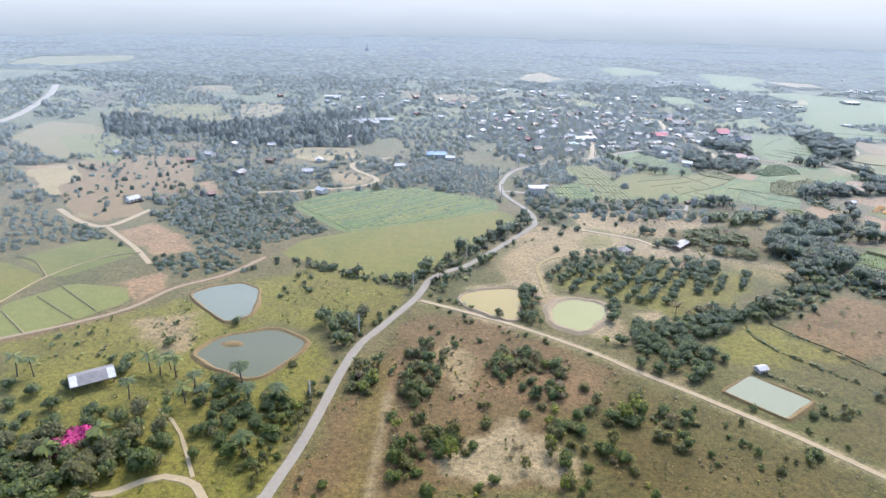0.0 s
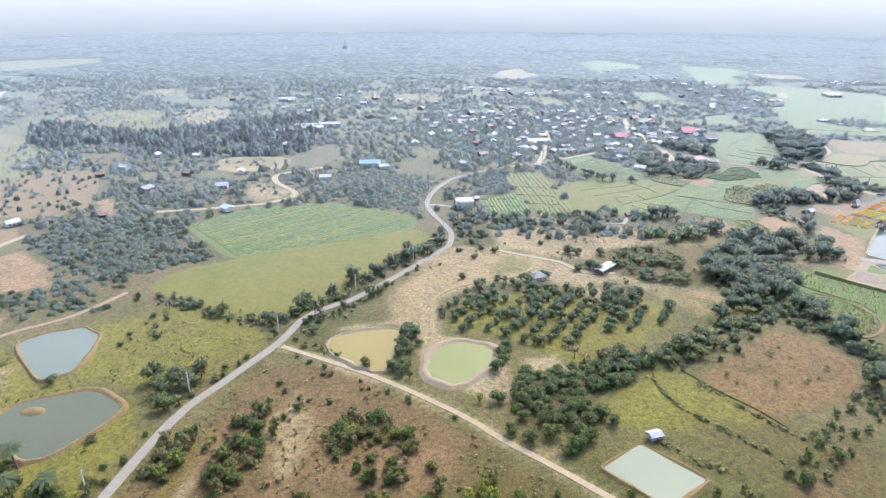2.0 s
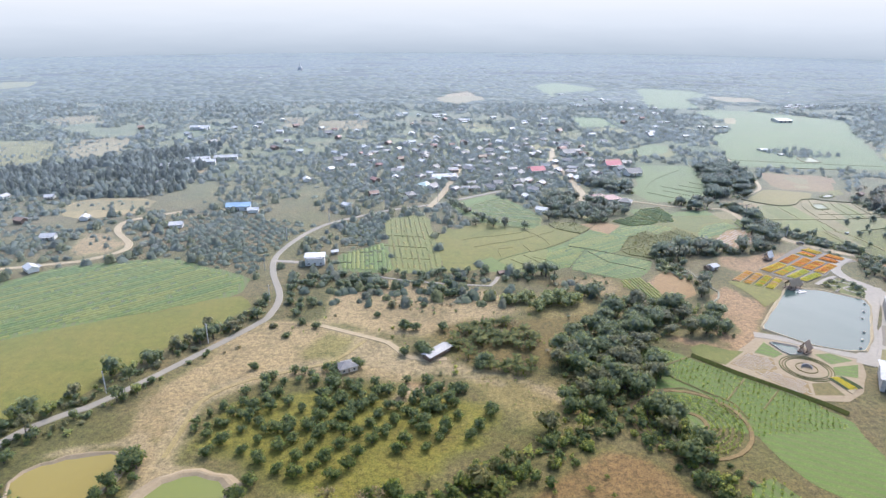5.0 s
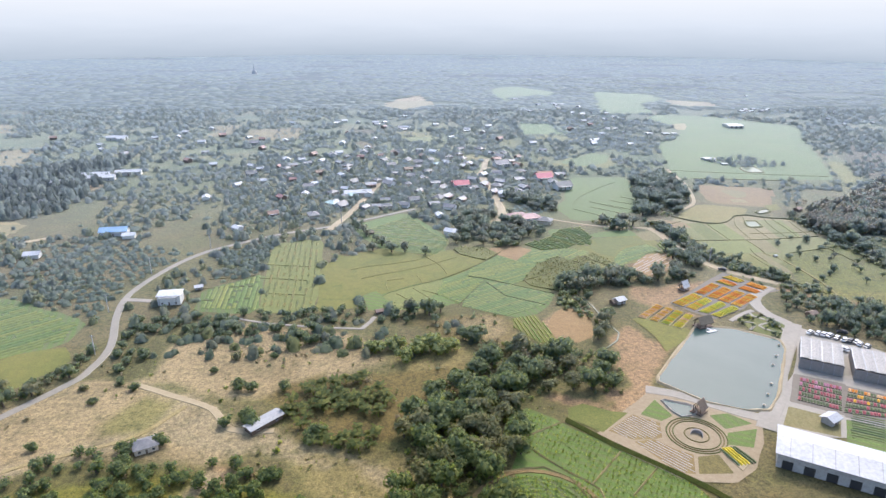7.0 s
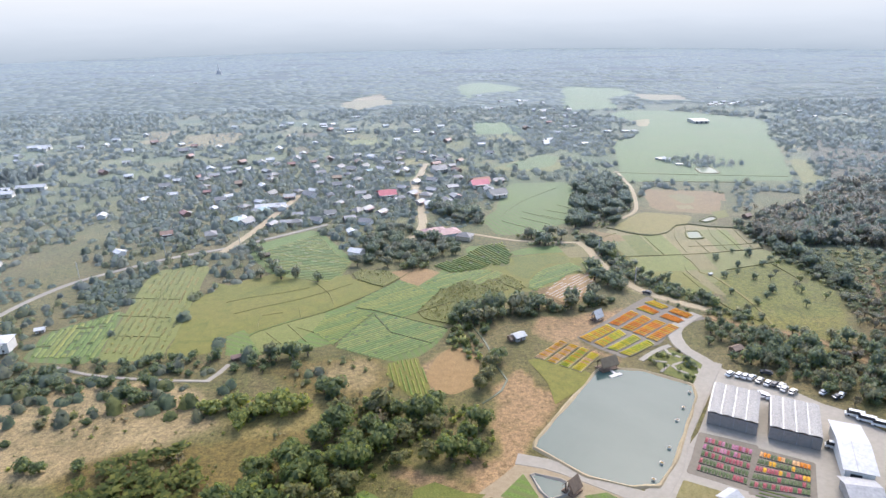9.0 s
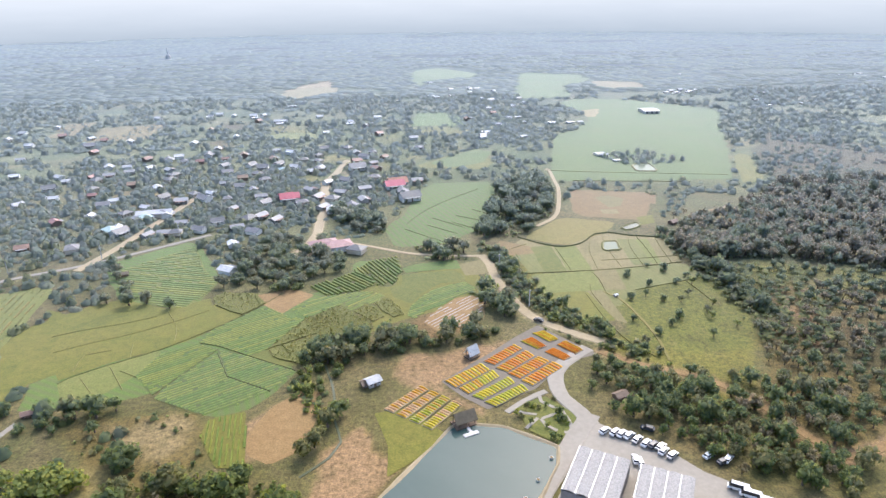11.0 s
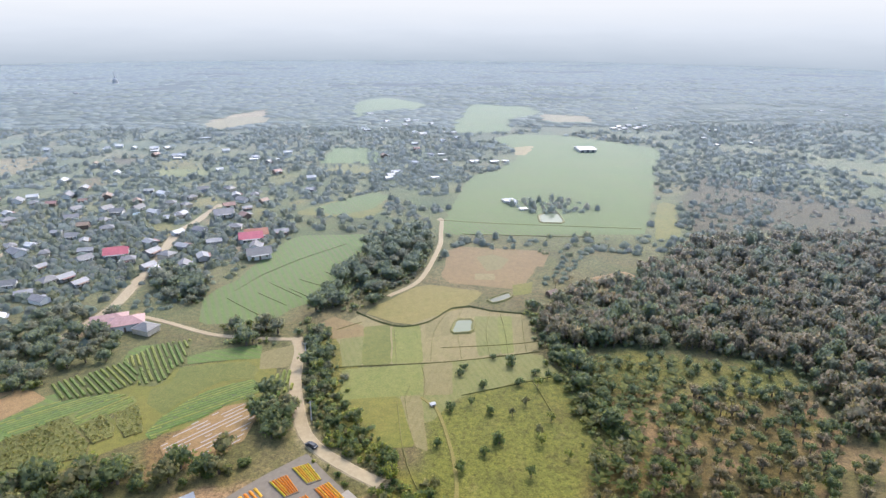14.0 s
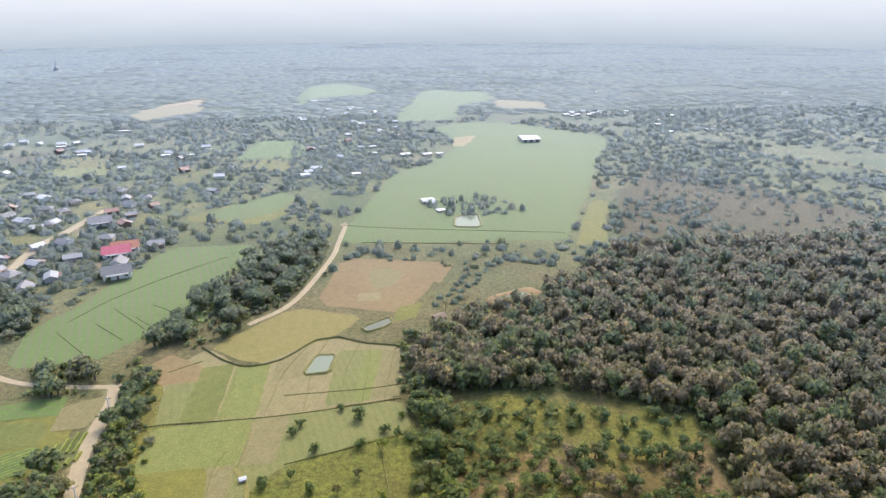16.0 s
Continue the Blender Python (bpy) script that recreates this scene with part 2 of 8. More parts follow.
M["asphalt"] = material("worn_grey_road", [(0.224, 0.204, 0.163), (0.264, 0.239, 0.19), (0.296, 0.266, 0.211)],
                        [(0.208, 0.189, 0.15), (0.32, 0.285, 0.228)], 0.05, 0.7)
M["gravel"] = material("grey_gravel", [(0.152, 0.131, 0.0986), (0.196, 0.166, 0.122)], [(0.128, 0.108, 0.0816), (0.232, 0.196, 0.146)], 0.08, 0.7)
M["concrete"] = material("pale_concrete", [(0.264, 0.235, 0.187), (0.304, 0.273, 0.218), (0.336, 0.3, 0.241)],
                         [(0.248, 0.223, 0.177), (0.36, 0.323, 0.262)], 0.06, 0.6)
M["bund"] = material("grassy_bund", [(0.14, 0.15, 0.032), (0.19, 0.18, 0.048), (0.23, 0.19, 0.072)],
                     [(0.1, 0.11, 0.024), (0.24, 0.2, 0.072)], 0.06, 0.5, bump=0.5)
M["ditch"] = material("weedy_ditch", [(0.09, 0.1, 0.024), (0.12, 0.12, 0.032), (0.1, 0.115, 0.028)],
                      [(0.07, 0.08, 0.016), (0.16, 0.155, 0.044)], 0.06, 0.5, bump=0.5)
M["maize"] = material("maize_tops", [(0.11, 0.12, 0.02), (0.14, 0.145, 0.026), (0.17, 0.16, 0.036)], [(0.09, 0.10, 0.018), (0.22, 0.20, 0.055)], 0.05, 0.7, bump=0.6)
M["mulch"] = material("pale_plastic_mulch", [(0.30, 0.27, 0.24), (0.38, 0.35, 0.32)], [(0.26, 0.23, 0.20), (0.42, 0.39, 0.36)], 0.1, 0.8, rough=0.5)


def water(name, a, b, rough=0.12, s=0.03, spec=0.2):
    m = material(name, [a, b], None, s, rough=rough, spec=spec, haze_mix=0.0, bump=0.03, bump_scale=0.6)
    return m


M["water_teal"] = water("murky_teal_water", (0.05, 0.085, 0.075), (0.065, 0.10, 0.088))
M["water_grey"] = water("grey_green_water", (0.165, 0.195, 0.15), (0.19, 0.215, 0.165))
M["water_olive"] = water("olive_pond_water", (0.10, 0.11, 0.065), (0.12, 0.13, 0.08))
M["water_yellow"] = water("yellow_green_water", (0.23, 0.18, 0.04), (0.25, 0.20, 0.052))
M["water_pale"] = water("pale_milky_water", (0.19, 0.22, 0.15), (0.21, 0.235, 0.165), spec=0.08)
M["water_jade"] = water("jade_pond_water", (0.16, 0.18, 0.042), (0.185, 0.195, 0.055))


def leaf_material(name, cols, glow=0.6, power=3.2, haze_mix=0.62, island=0.42):
    """Leaves: two-scale colour, light shining through, distance haze painted over by viewing slant."""
    m = material(name, cols, [tuple(c * 0.6 for c in cols[0]), tuple(min(1, c * 1.5) for c in cols[2])], 0.06, 0.5, rough=0.65, spec=0.2, island=island, haze_mix=0.0)
    nt = m.node_tree
    b = nt.nodes["Principled BSDF"]
    col = b.inputs["Base Color"].links[0].from_socket
    tr = nt.nodes.new("ShaderNodeBsdfTranslucent")
    nt.links.new(blend(nt, 1.0, col, (1.0, 1.0, 0.55), "MULTIPLY"), tr.inputs["Color"])
    mix = nt.nodes.new("ShaderNodeMixShader")
    mix.inputs[0].default_value = glow
    nt.links.new(b.outputs[0], mix.inputs[1])
    nt.links.new(tr.outputs[0], mix.inputs[2])
    hazed(nt, mix.outputs[0], haze_mix, power)
    return m


LEAF = {}
for key, cols in {
    "mango": [(0.0867, 0.129, 0.0186), (0.12, 0.168, 0.0229), (0.151, 0.195, 0.0273)],
    "bright": [(0.174, 0.232, 0.0205), (0.24, 0.288, 0.0254), (0.294, 0.306, 0.0366)],
    "grey": [(0.148, 0.165, 0.0372), (0.194, 0.195, 0.0446), (0.23, 0.212, 0.0558)],
    "dry": [(0.25, 0.195, 0.10), (0.30, 0.235, 0.125), (0.26, 0.225, 0.10)],
    "banana": [(0.085, 0.125, 0.018), (0.115, 0.15, 0.022), (0.16, 0.17, 0.034)],
    "wood": [(0.1, 0.148, 0.0236), (0.135, 0.185, 0.0285), (0.178, 0.205, 0.036)],
}.items():
    LEAF[key] = leaf_material("leaves_" + key, cols, 0.6, *({"banana": (3.6, 0.45), "dry": (2.7, 0.6)}.get(key, (2.7, 0.72))))
# distant trees: haze put into bluer leaf colours and a separate sheen share
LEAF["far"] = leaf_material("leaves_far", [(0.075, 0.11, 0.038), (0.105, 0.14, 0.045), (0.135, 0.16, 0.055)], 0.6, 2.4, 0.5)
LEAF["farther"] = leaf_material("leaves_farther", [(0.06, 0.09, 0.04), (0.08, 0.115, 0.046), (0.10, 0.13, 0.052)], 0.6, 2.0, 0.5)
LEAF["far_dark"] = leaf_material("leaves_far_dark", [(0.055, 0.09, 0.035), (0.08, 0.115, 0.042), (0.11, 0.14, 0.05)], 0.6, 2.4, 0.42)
LEAF["grove"] = leaf_material("leaves_grove", [(0.058, 0.095, 0.023), (0.082, 0.125, 0.03), (0.115, 0.15, 0.038)], 0.6, 3.0, 0.75)
LEAF["grove_grey"] = leaf_material("leaves_grove_grey", [(0.095, 0.112, 0.04), (0.122, 0.138, 0.05), (0.15, 0.158, 0.06)], 0.6, 3.0, 0.75)
LEAF["grove_lime"] = leaf_material("leaves_grove_lime", [(0.10, 0.135, 0.025), (0.14, 0.165, 0.03), (0.17, 0.18, 0.04)], 0.6, 3.6, 0.66)
LEAF["thick"] = leaf_material("leaves_thick", [(0.03, 0.058, 0.016), (0.045, 0.08, 0.021), (0.07, 0.105, 0.028)], 0.6, 4.2, 0.55)
LEAF["belt"] = leaf_material("leaves_belt", [(0.035, 0.055, 0.028), (0.05, 0.075, 0.034), (0.075, 0.095, 0.042)], 0.6, 3.6, 0.52)
M["bark"] = plain("grey_brown_bark", (0.13, 0.10, 0.075), 0.9)


# ---------------------------------------------------------------- builders
def mesh(name, verts, faces, mats, smooth=False, mat_index=None):
    me = bpy.data.meshes.new(name)
    me.from_pydata([tuple(v) for v in verts], [], faces)
    for m in (mats if isinstance(mats, (list, tuple)) else [mats]):
        me.materials.append(m)
    if mat_index is not None:
        me.polygons.foreach_set("material_index", np.asarray(mat_index, dtype=np.int32))
    if smooth:
        me.polygons.foreach_set("use_smooth", [True] * len(me.polygons))
    me.update()
    return me


def fast_mesh(name, verts, tris, mats, midx=None, normals=None):
    """A triangle mesh from arrays."""
    me = bpy.data.meshes.new(name)
    if normals is not None:
        v, f, q = np.asarray(verts), np.asarray(tris), np.asarray(normals)
        g = np.cross(v[f[:, 1]] - v[f[:, 0]], v[f[:, 2]] - v[f[:, 0]])
        turn = (g * (q[f[:, 0]] + q[f[:, 1]] + q[f[:, 2]])).sum(1) < 0
        tris = np.where(turn[:, None], f[:, ::-1], f)
    n, k = len(verts), len(tris)
    me.vertices.add(n)
    me.vertices.foreach_set("co", np.ascontiguousarray(verts, dtype=np.float32).ravel())
    me.loops.add(3 * k)
    me.loops.foreach_set("vertex_index", np.ascontiguousarray(tris, dtype=np.int32).ravel())
    me.polygons.add(k)
    me.polygons.foreach_set("loop_start", np.arange(0, 3 * k, 3, dtype=np.int32))
    for m in mats:
        me.materials.append(m)
    if midx is not None:
        me.polygons.foreach_set("material_index", np.asarray(midx, dtype=np.int32))
    me.update()
    me.validate()
    if normals is not None:
        me.polygons.foreach_set("use_smooth", np.ones(k, dtype=bool))
        me.normals_split_custom_set_from_vertices(np.asarray(normals, dtype=np.float32))
    return me


def inside(poly, pts):
    p = np.asarray(poly, float)
    q = np.asarray(pts, float)
    res = np.zeros(len(q), bool)
    x, y = q[:, 0], q[:, 1]
    for (x0, y0), (x1, y1) in zip(p, np.roll(p, -1, 0)):
        hit = ((y0 > y) != (y1 > y)) & (x < (x1 - x0) * (y - y0) / ((y1 - y0) if y1 != y0 else 1e-9) + x0)
        res ^= hit
    return res


def near_line(line, pts, dist):
    q = np.asarray(pts, float)
    res = np.zeros(len(q), bool)
    for a, b in zip(line, line[1:]):
        a, b = np.array(a, float), np.array(b, float)
        d = b - a
        k = np.clip(((q - a) @ d) / max(d @ d, 1e-9), 0, 1)
        res |= np.hypot(*(q - a - k[:, None] * d).T) < dist
    return res


def hill(x, y):
    """Height of the ground: level farmland, a low wooded rise to the east."""
    x, y = np.asarray(x, float), np.asarray(y, float)
    a = np.clip((x - 520) / 260, 0, 1)
    b = np.clip((y - 250) / 150, 0, 1) * np.clip((720 - y) / 200, 0, 1)
    return 26 * a * a * (3 - 2 * a) * b * b * (3 - 2 * b)


def wavy(pts, step=6.0, amp=0.5):
    """An outline with small natural waves between its corners."""
    out = []
    n = len(pts)
    for i in range(n):
        a, b = Vector(pts[i]), Vector(pts[(i + 1) % n])
        d = b - a
        k = max(1, int(d.length / step))
        nrm = Vector((-d.y, d.x)).normalized()
        for j in range(k):
            p = a + d * (j / k)
            p += nrm * amp * noise.noise((p.x * 0.11, p.y * 0.11, i * 0.37)) * (2 if j else 0.6)
            out.append((p.x, p.y))
    return out


AREAS, LANES, CLEARED = [], [], []           # what trees keep clear of


def soft_line(pts, step=5.0):
    """A smooth curve through the points (Catmull-Rom)."""
    p = [Vector(q) for q in pts]
    p = [p[0] * 2 - p[1]] + p + [p[-1] * 2 - p[-2]]
    out = []
    for i in range(1, len(p) - 2):
        a, b, c, d = p[i - 1:i + 3]
        k = max(1, int((c - b).length / step))
        for j in range(k):
            t = j / k
            out.append(0.5 * ((2 * b) + (c - a) * t + (2 * a - 5 * b + 4 * c - d) * t * t + (3 * b - a - 3 * c + d) * t ** 3))
    out.append(p[-2])
    return [tuple(q) for q in out]


STRIP_LEVEL = [0.0]


def strip(name, pts, width, mat, z=0.12, label="", category="track", kind="structure", keep=True, hump=0.0, ragged=0.12):
    """A road, track, bund or ditch along a smooth line."""
    line = soft_line(pts)
    STRIP_LEVEL[0] += 0.0012
    z = 0.17 + STRIP_LEVEL[0] + (z if hump > 0.5 else 0)
    verts, faces = [], []
    for i, q in enumerate(line):
        a, b = Vector(line[max(0, i - 1)]), Vector(line[min(len(line) - 1, i + 1)])
        d = (b - a).normalized()
        nrm = Vector((-d.y, d.x))
        zz = float(hill(*q))
        for s, h in ((-1, -0.22), (-0.86, 0), (0, hump), (0.86, 0), (1, -0.22)):
            w = width / 2 * (1 + ragged * noise.noise((q[0] * 0.15, q[1] * 0.15, s * 3)))
            verts.append((q[0] + nrm.x * w * s, q[1] + nrm.y * w * s, zz + z + h))
        if i:
            for j in range(4):
                k = 5 * i + j
                faces.append((k - 5, k - 4, k + 1, k))
    if keep:
        LANES.append((line, width / 2 + 0.7))
    return tagged(new(name, mesh(name, verts, faces, mat)), label, category, kind=kind)


FIELD_LEVEL = [0.02]


def field(name, pts, mat, label, z=0.0, keep=True, amp=0.8, category="field"):
    base = [Vector(p) for p in pts]
    cut = min(0.12, amp * 0.15)
    pts = wavy([tuple(q) for i in range(len(base)) for q in (base[i].lerp(base[i - 1], cut), base[i].lerp(base[(i + 1) % len(base)], cut))], 6, amp)
    FIELD_LEVEL[0] += 0.0016
    z = FIELD_LEVEL[0]
    ob = new(name, mesh(name, [(x, y, z + float(hill(x, y))) for x, y in pts], [tuple(range(len(pts)))], mat))
    if keep:
        AREAS.append(pts)
    return tagged(ob, label, category, kind="structure")


def pond(pts, mat, label, bank=2.5, bank_mat=None, rise=0.5, soft=0.14, amp=0.6):
    """A sheet of water inside a raised earth bank."""
    base = [Vector(p) for p in pts]
    cut = [q for i in range(len(base)) for q in (base[i].lerp(base[i - 1], soft), base[i].lerp(base[(i + 1) % len(base)], soft))]
    ring = [Vector(p) for p in wavy(cut, 3, amp)]
    c = sum(ring, Vector((0, 0))) / len(ring)
    n = len(ring)
    verts = [(p.x, p.y, 0.33) for p in ring]
    AREAS.append([tuple(c + (p - c) * 1.08) for p in ring])
    w = tagged(new("pond", mesh("pond", verts, [tuple(range(n))], mat)), label, "pond", kind="structure")
    bv, bf = [], []
    for off, h in ((-0.6, 0.0), (bank * 0.35, rise), (bank * 0.7, rise), (bank * 1.4, 0.04)):
        for i, p in enumerate(ring):
            d = (p - c).normalized()
            k = 1 + 0.7 * noise.noise((p.x * 0.09, p.y * 0.09, 1.0))
            bv.append((p.x + d.x * off * k, p.y + d.y * off * k, {0.0: 0.2, 0.04: -0.06}.get(h, h * k + 0.30)))
    for r in range(3):
        for i in range(n):
            j = (i + 1) % n
            bf.append((r * n + i, r * n + j, (r + 1) * n + j, (r + 1) * n + i))
    b = new("pond_bank", mesh("pond_bank", bv, bf, bank_mat or M["soil"]))
    tagged(b, "earth bank round a pond, worn and uneven", "bank", kind="structure")
    return w


# ---------------------------------------------------------------- ground
SOIL = {
    "meadow": (0.172, 0.158, 0.0262), "scrub": (0.15, 0.1, 0.041), "red": (0.185, 0.118, 0.0541), "olive": (0.082, 0.066, 0.017), "tan": (0.31, 0.235, 0.118),
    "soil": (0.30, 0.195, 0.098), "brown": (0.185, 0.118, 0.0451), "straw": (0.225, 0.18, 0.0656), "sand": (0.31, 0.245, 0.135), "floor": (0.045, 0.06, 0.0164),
    "lime": (0.14, 0.142, 0.023), "verge": (0.15, 0.112, 0.032), "grass": (0.1, 0.115, 0.023), "rough": (0.105, 0.088, 0.026),
}
COVERS = []


def cover(pts, key, soft=4.0, ragged=6.0, keep=False, strength=1.0):
    """A natural ground cover inside an outline, with a soft ragged edge."""
    COVERS.append((np.asarray(pts, float), SOIL[key], soft, ragged, strength, False, 0.0))
    if keep:
        AREAS.append([tuple(p) for p in pts])


def worn(pts, key, width, soft=1.5, strength=0.9):
    """Trodden ground along a line."""
    COVERS.append((np.asarray(soft_line(pts), float), SOIL[key], soft, 1.6, strength, True, width / 2))


def line_distance(line, q, closed):
    best = np.full(len(q), 1e9)
    ends = list(zip(line, np.roll(line, -1, 0))) if closed else list(zip(line[:-1], line[1:]))
    for a, b in ends:
        d = b - a
        k = np.clip(((q - a) @ d) / max(d @ d, 1e-9), 0, 1)
        best = np.minimum(best, np.hypot(*(q - a - k[:, None] * d).T))
    return best


def build_ground():
    xs = np.unique(np.concatenate([np.linspace(-6000, -700, 10), np.arange(-640, -260, 12.0), np.arange(-260, 600, 2.5), np.arange(600, 1100, 10.0), np.linspace(1120, 6500, 14)]))
    ys = np.unique(np.concatenate([np.linspace(-6000, 20, 8), np.arange(40, 560, 2.5), np.arange(560, 1300, 8.0), np.linspace(1320, 6500, 14)]))
    gx, gy = np.meshgrid(xs, ys)
    q = np.stack([gx, gy], -1).reshape(-1, 2)
    near = (q[:, 0] > -700) & (q[:, 0] < 1200) & (q[:, 1] > 0) & (q[:, 1] < 1400)
    wob = np.zeros(len(q))
    for i in np.nonzero(near)[0]:
        x, y = q[i]
        wob[i] = noise.noise((x * 0.05, y * 0.05, 0.0)) + 0.55 * noise.noise((x * 0.16, y * 0.16, 4.0)) + 0.3 * noise.noise((x * 0.4, y * 0.4, 9.0))
    rgba = np.zeros((len(q), 4))
    rgba[:, :3] = SOIL["grass"]
    for line, col, soft, ragged, strength, is_line, half in COVERS:
        lo, hi = line.min(0) - 25, line.max(0) + 25
        idx = np.nonzero(near & (q[:, 0] > lo[0]) & (q[:, 0] < hi[0]) & (q[:, 1] > lo[1]) & (q[:, 1] < hi[1]))[0]
        if not len(idx):
            continue
        p = q[idx]
        if is_line:
            d = half - line_distance(line, p, False)
        else:
            d = line_distance(line, p, True)
            d = np.where(inside(line, p), d, -d)
        w = np.clip((d + ragged * wob[idx]) / (2 * soft) + 0.5, 0, 1)
        w = (w * w * (3 - 2 * w) * strength)[:, None]
        rgba[idx, :3] = rgba[idx, :3] * (1 - w) + np.array(col) * w
        rgba[idx, 3] = np.maximum(rgba[idx, 3] * (1 - w[:, 0]), 0) + w[:, 0]
    gz = hill(gx, gy) - 0.02
    verts = np.stack([gx, gy, gz], -1).reshape(-1, 3)
    w = len(xs)
    r, c = np.meshgrid(np.arange(len(ys) - 1), np.arange(w - 1), indexing="ij")
    k = (r * w + c).ravel()
    tris = np.concatenate([np.stack([k, k + 1, k + w + 1], 1), np.stack([k, k + w + 1, k + w], 1)])
    me = fast_mesh("ground", verts, tris, [M["ground"]])
    att = me.color_attributes.new("cover", "FLOAT_COLOR", "POINT")
    att.data.foreach_set("color", np.ascontiguousarray(rgba, dtype=np.float32).ravel())
    me.polygons.foreach_set("use_smooth", np.ones(len(tris), dtype=bool))
    return tagged(new("ground", me), "dry green and brown farmland reaching the hazy horizon", "ground", kind="structure")


# ---- the paved road, lanes and tracks
strip("road", [(-50, 128), (-45, 154), (-39, 203), (-30, 226), (-18, 254)][:5] + [(-13, 274), (-3, 286), (8, 297)] + [(42, 352), (47, 367), (46, 386), (35, 415), (30, 440), (35, 471), (45, 496), (57, 510), (86, 534), (120, 552), (171, 591)], 3.5, M["asphalt"], 0.22,
      "worn pale grey country road between the fields", "road")
strip("road", [tuple(Vector([(-50, 128)][0]) + (Vector([(-50, 128)][0]) - Vector([(-45, 154)][0])) * k) for k in (6.0, 3.0, 0.0)], 4.4, M["asphalt"], 0.21, "worn pale grey country road between the fields", "road")
strip("track", [(-16, 250), (22, 231), (53, 210), (66, 198), (82, 185), (107, 163), (125, 145)], 2.5, M["sand"], 0.16, "pale sandy farm track with worn edges")
strip("track", [(-176, 204), (-156, 218), (-140, 233), (-130, 254), (-112, 271), (-100, 295)], 2.4, M["path"], 0.15, "reddish dirt track past the paddies")
strip("track", [(-250, 362), (-226, 342), (-204, 334), (-194, 366)], 4.0, M["sand"], 0.15, "pale dirt lane to a house")
strip("track", [(-203, 332), (-171, 301), (-154, 281)], 3.0, M["sand"], 0.15, "narrow dirt lane")
strip("track", [(-102, 125), (-91, 127), (-85, 132), (-80, 134), (-74, 133), (-70, 131), (-65, 125), (-60, 116)], 2.6, M["sand"], 0.15, "curving pale garden drive")
strip("track", [(-95, 164), (-89, 159), (-83, 152), (-78, 144), (-72, 134)], 1.2, M["sand"], 0.15, "worn garden path in grass")
strip("track", [(71, 355), (88, 347), (104, 339), (114, 327), (129, 326)], 3.0, M["sand"], 0.15, "pale dirt track across dry pasture")
strip("track", [(41, 264), (41, 279), (41, 294), (51, 307), (69, 316), (84, 324), (94, 341)], 1.9, M["tan"], 0.14, "pale dirt track across dry pasture")
strip("track", [(-80, 429), (-65, 443), (-64, 458), (-83, 482), (-89, 500), (-82, 511), (-58, 529)], 4.5, M["sand"], 0.15, "pale winding village lane")
strip("track", [(-140, 411), (-116, 417), (-80, 429)], 4.0, M["sand"], 0.14, "pale village lane")
strip("track", [(115, 542), (124, 579), (131, 621), (139, 669)], 5.0, M["sand"], 0.15, "pale village lane")
strip("track", [(30, 433), (40, 432), (51, 430)], 3.5, M["concrete"], 0.16, "pale concrete drive to a white building")
strip("track", [(368, 448), (360, 454), (350, 463), (342, 474), (337, 491), (333, 512), (332, 532), (329, 544)], 5.0, M["sand"], 0.17, "pale sandy road beside the flower garden")
strip("track", [(329, 543), (312, 545), (291, 550), (268, 563), (249, 573)], 2.8, M["sand"], 0.17, "pale village lane")
strip("track", [(226, 550), (232, 567), (235, 588), (234, 611), (234, 642), (228, 697), (233, 723), (239, 769)], 6.0, M["sand"], 0.16, "sandy village lane between houses")
strip("track", [(364, 441), (371, 435), (380, 428), (389, 424), (401, 415), (409, 402), (412, 394), (416, 382), (420, 375), (430, 377), (445, 382)], 3.6, M["soil"], 0.15, "orange dirt track through orchard")
strip("track", [(403, 717), (406, 722), (403, 686), (400, 660), (386, 608), (369, 587)], 3.0, M["sand"], 0.14, "dusty path along a tree line")
strip("track", [(382, 494), (387, 487), (390, 469), (391, 450), (389, 432)], 1.3, M["gold"], 0.13, "faint grassy farm path")

strip("track", [(86, 414), (104, 407), (130, 402), (152, 400)], 1.6, M["concrete"], 0.15, "narrow pale lane behind a tree belt")
strip("track", [(151, 400), (154, 406), (156, 412)], 2.2, M["concrete"], 0.15, "narrow pale lane behind a tree belt")

strip("stream", [(256, 440), (261, 422), (263, 405), (266, 394), (263, 387), (255, 379)], 0.9, M["water_olive"], 0.1, "narrow muddy stream between bushes", "stream")

# ---- ponds
pond([(-120, 248), (-113, 257), (-101, 262), (-91, 256), (-88, 243), (-87, 230), (-94, 223), (-106, 233)], M["water_grey"], "grey-green farm pond with a low earth bank", 1.3, M["brown"])
pond([(-98, 198), (-91, 212), (-73, 219), (-58, 210), (-60, 199), (-68, 185), (-74, 183), (-88, 190)], M["water_olive"], "olive farm pond with a small islet", 1.6, M["brown"])
pond([(0, 249), (7, 262), (28, 266), (31, 257), (27, 244), (27, 234), (19, 234)], M["water_yellow"], "yellow-green farm pond beside the road", 1.4, M["path"], 0.5, 0.2, 1.2)
pond([(40, 232), (44, 251), (52, 257), (65, 253), (65, 240), (53, 225)], M["water_jade"], "jade green pond in pale dried mud", 2.6, M["path"], 0.5, 0.2, 1.2)
pond([(94, 186), (108, 197), (123, 182), (109, 171)], M["water_pale"], "milky pale fish pond with straight sides", 1.0, M["brown"], 0.4, 0.05, 0.25)
pond([(269, 355), (303, 400), (319, 397), (334, 386), (332, 378), (310, 343), (303, 335), (295, 335), (283, 340)], M["water_teal"], "large grey-green reservoir beside the flower garden", 1.0, M["sand"], 0.4, 0.06, 0.25)
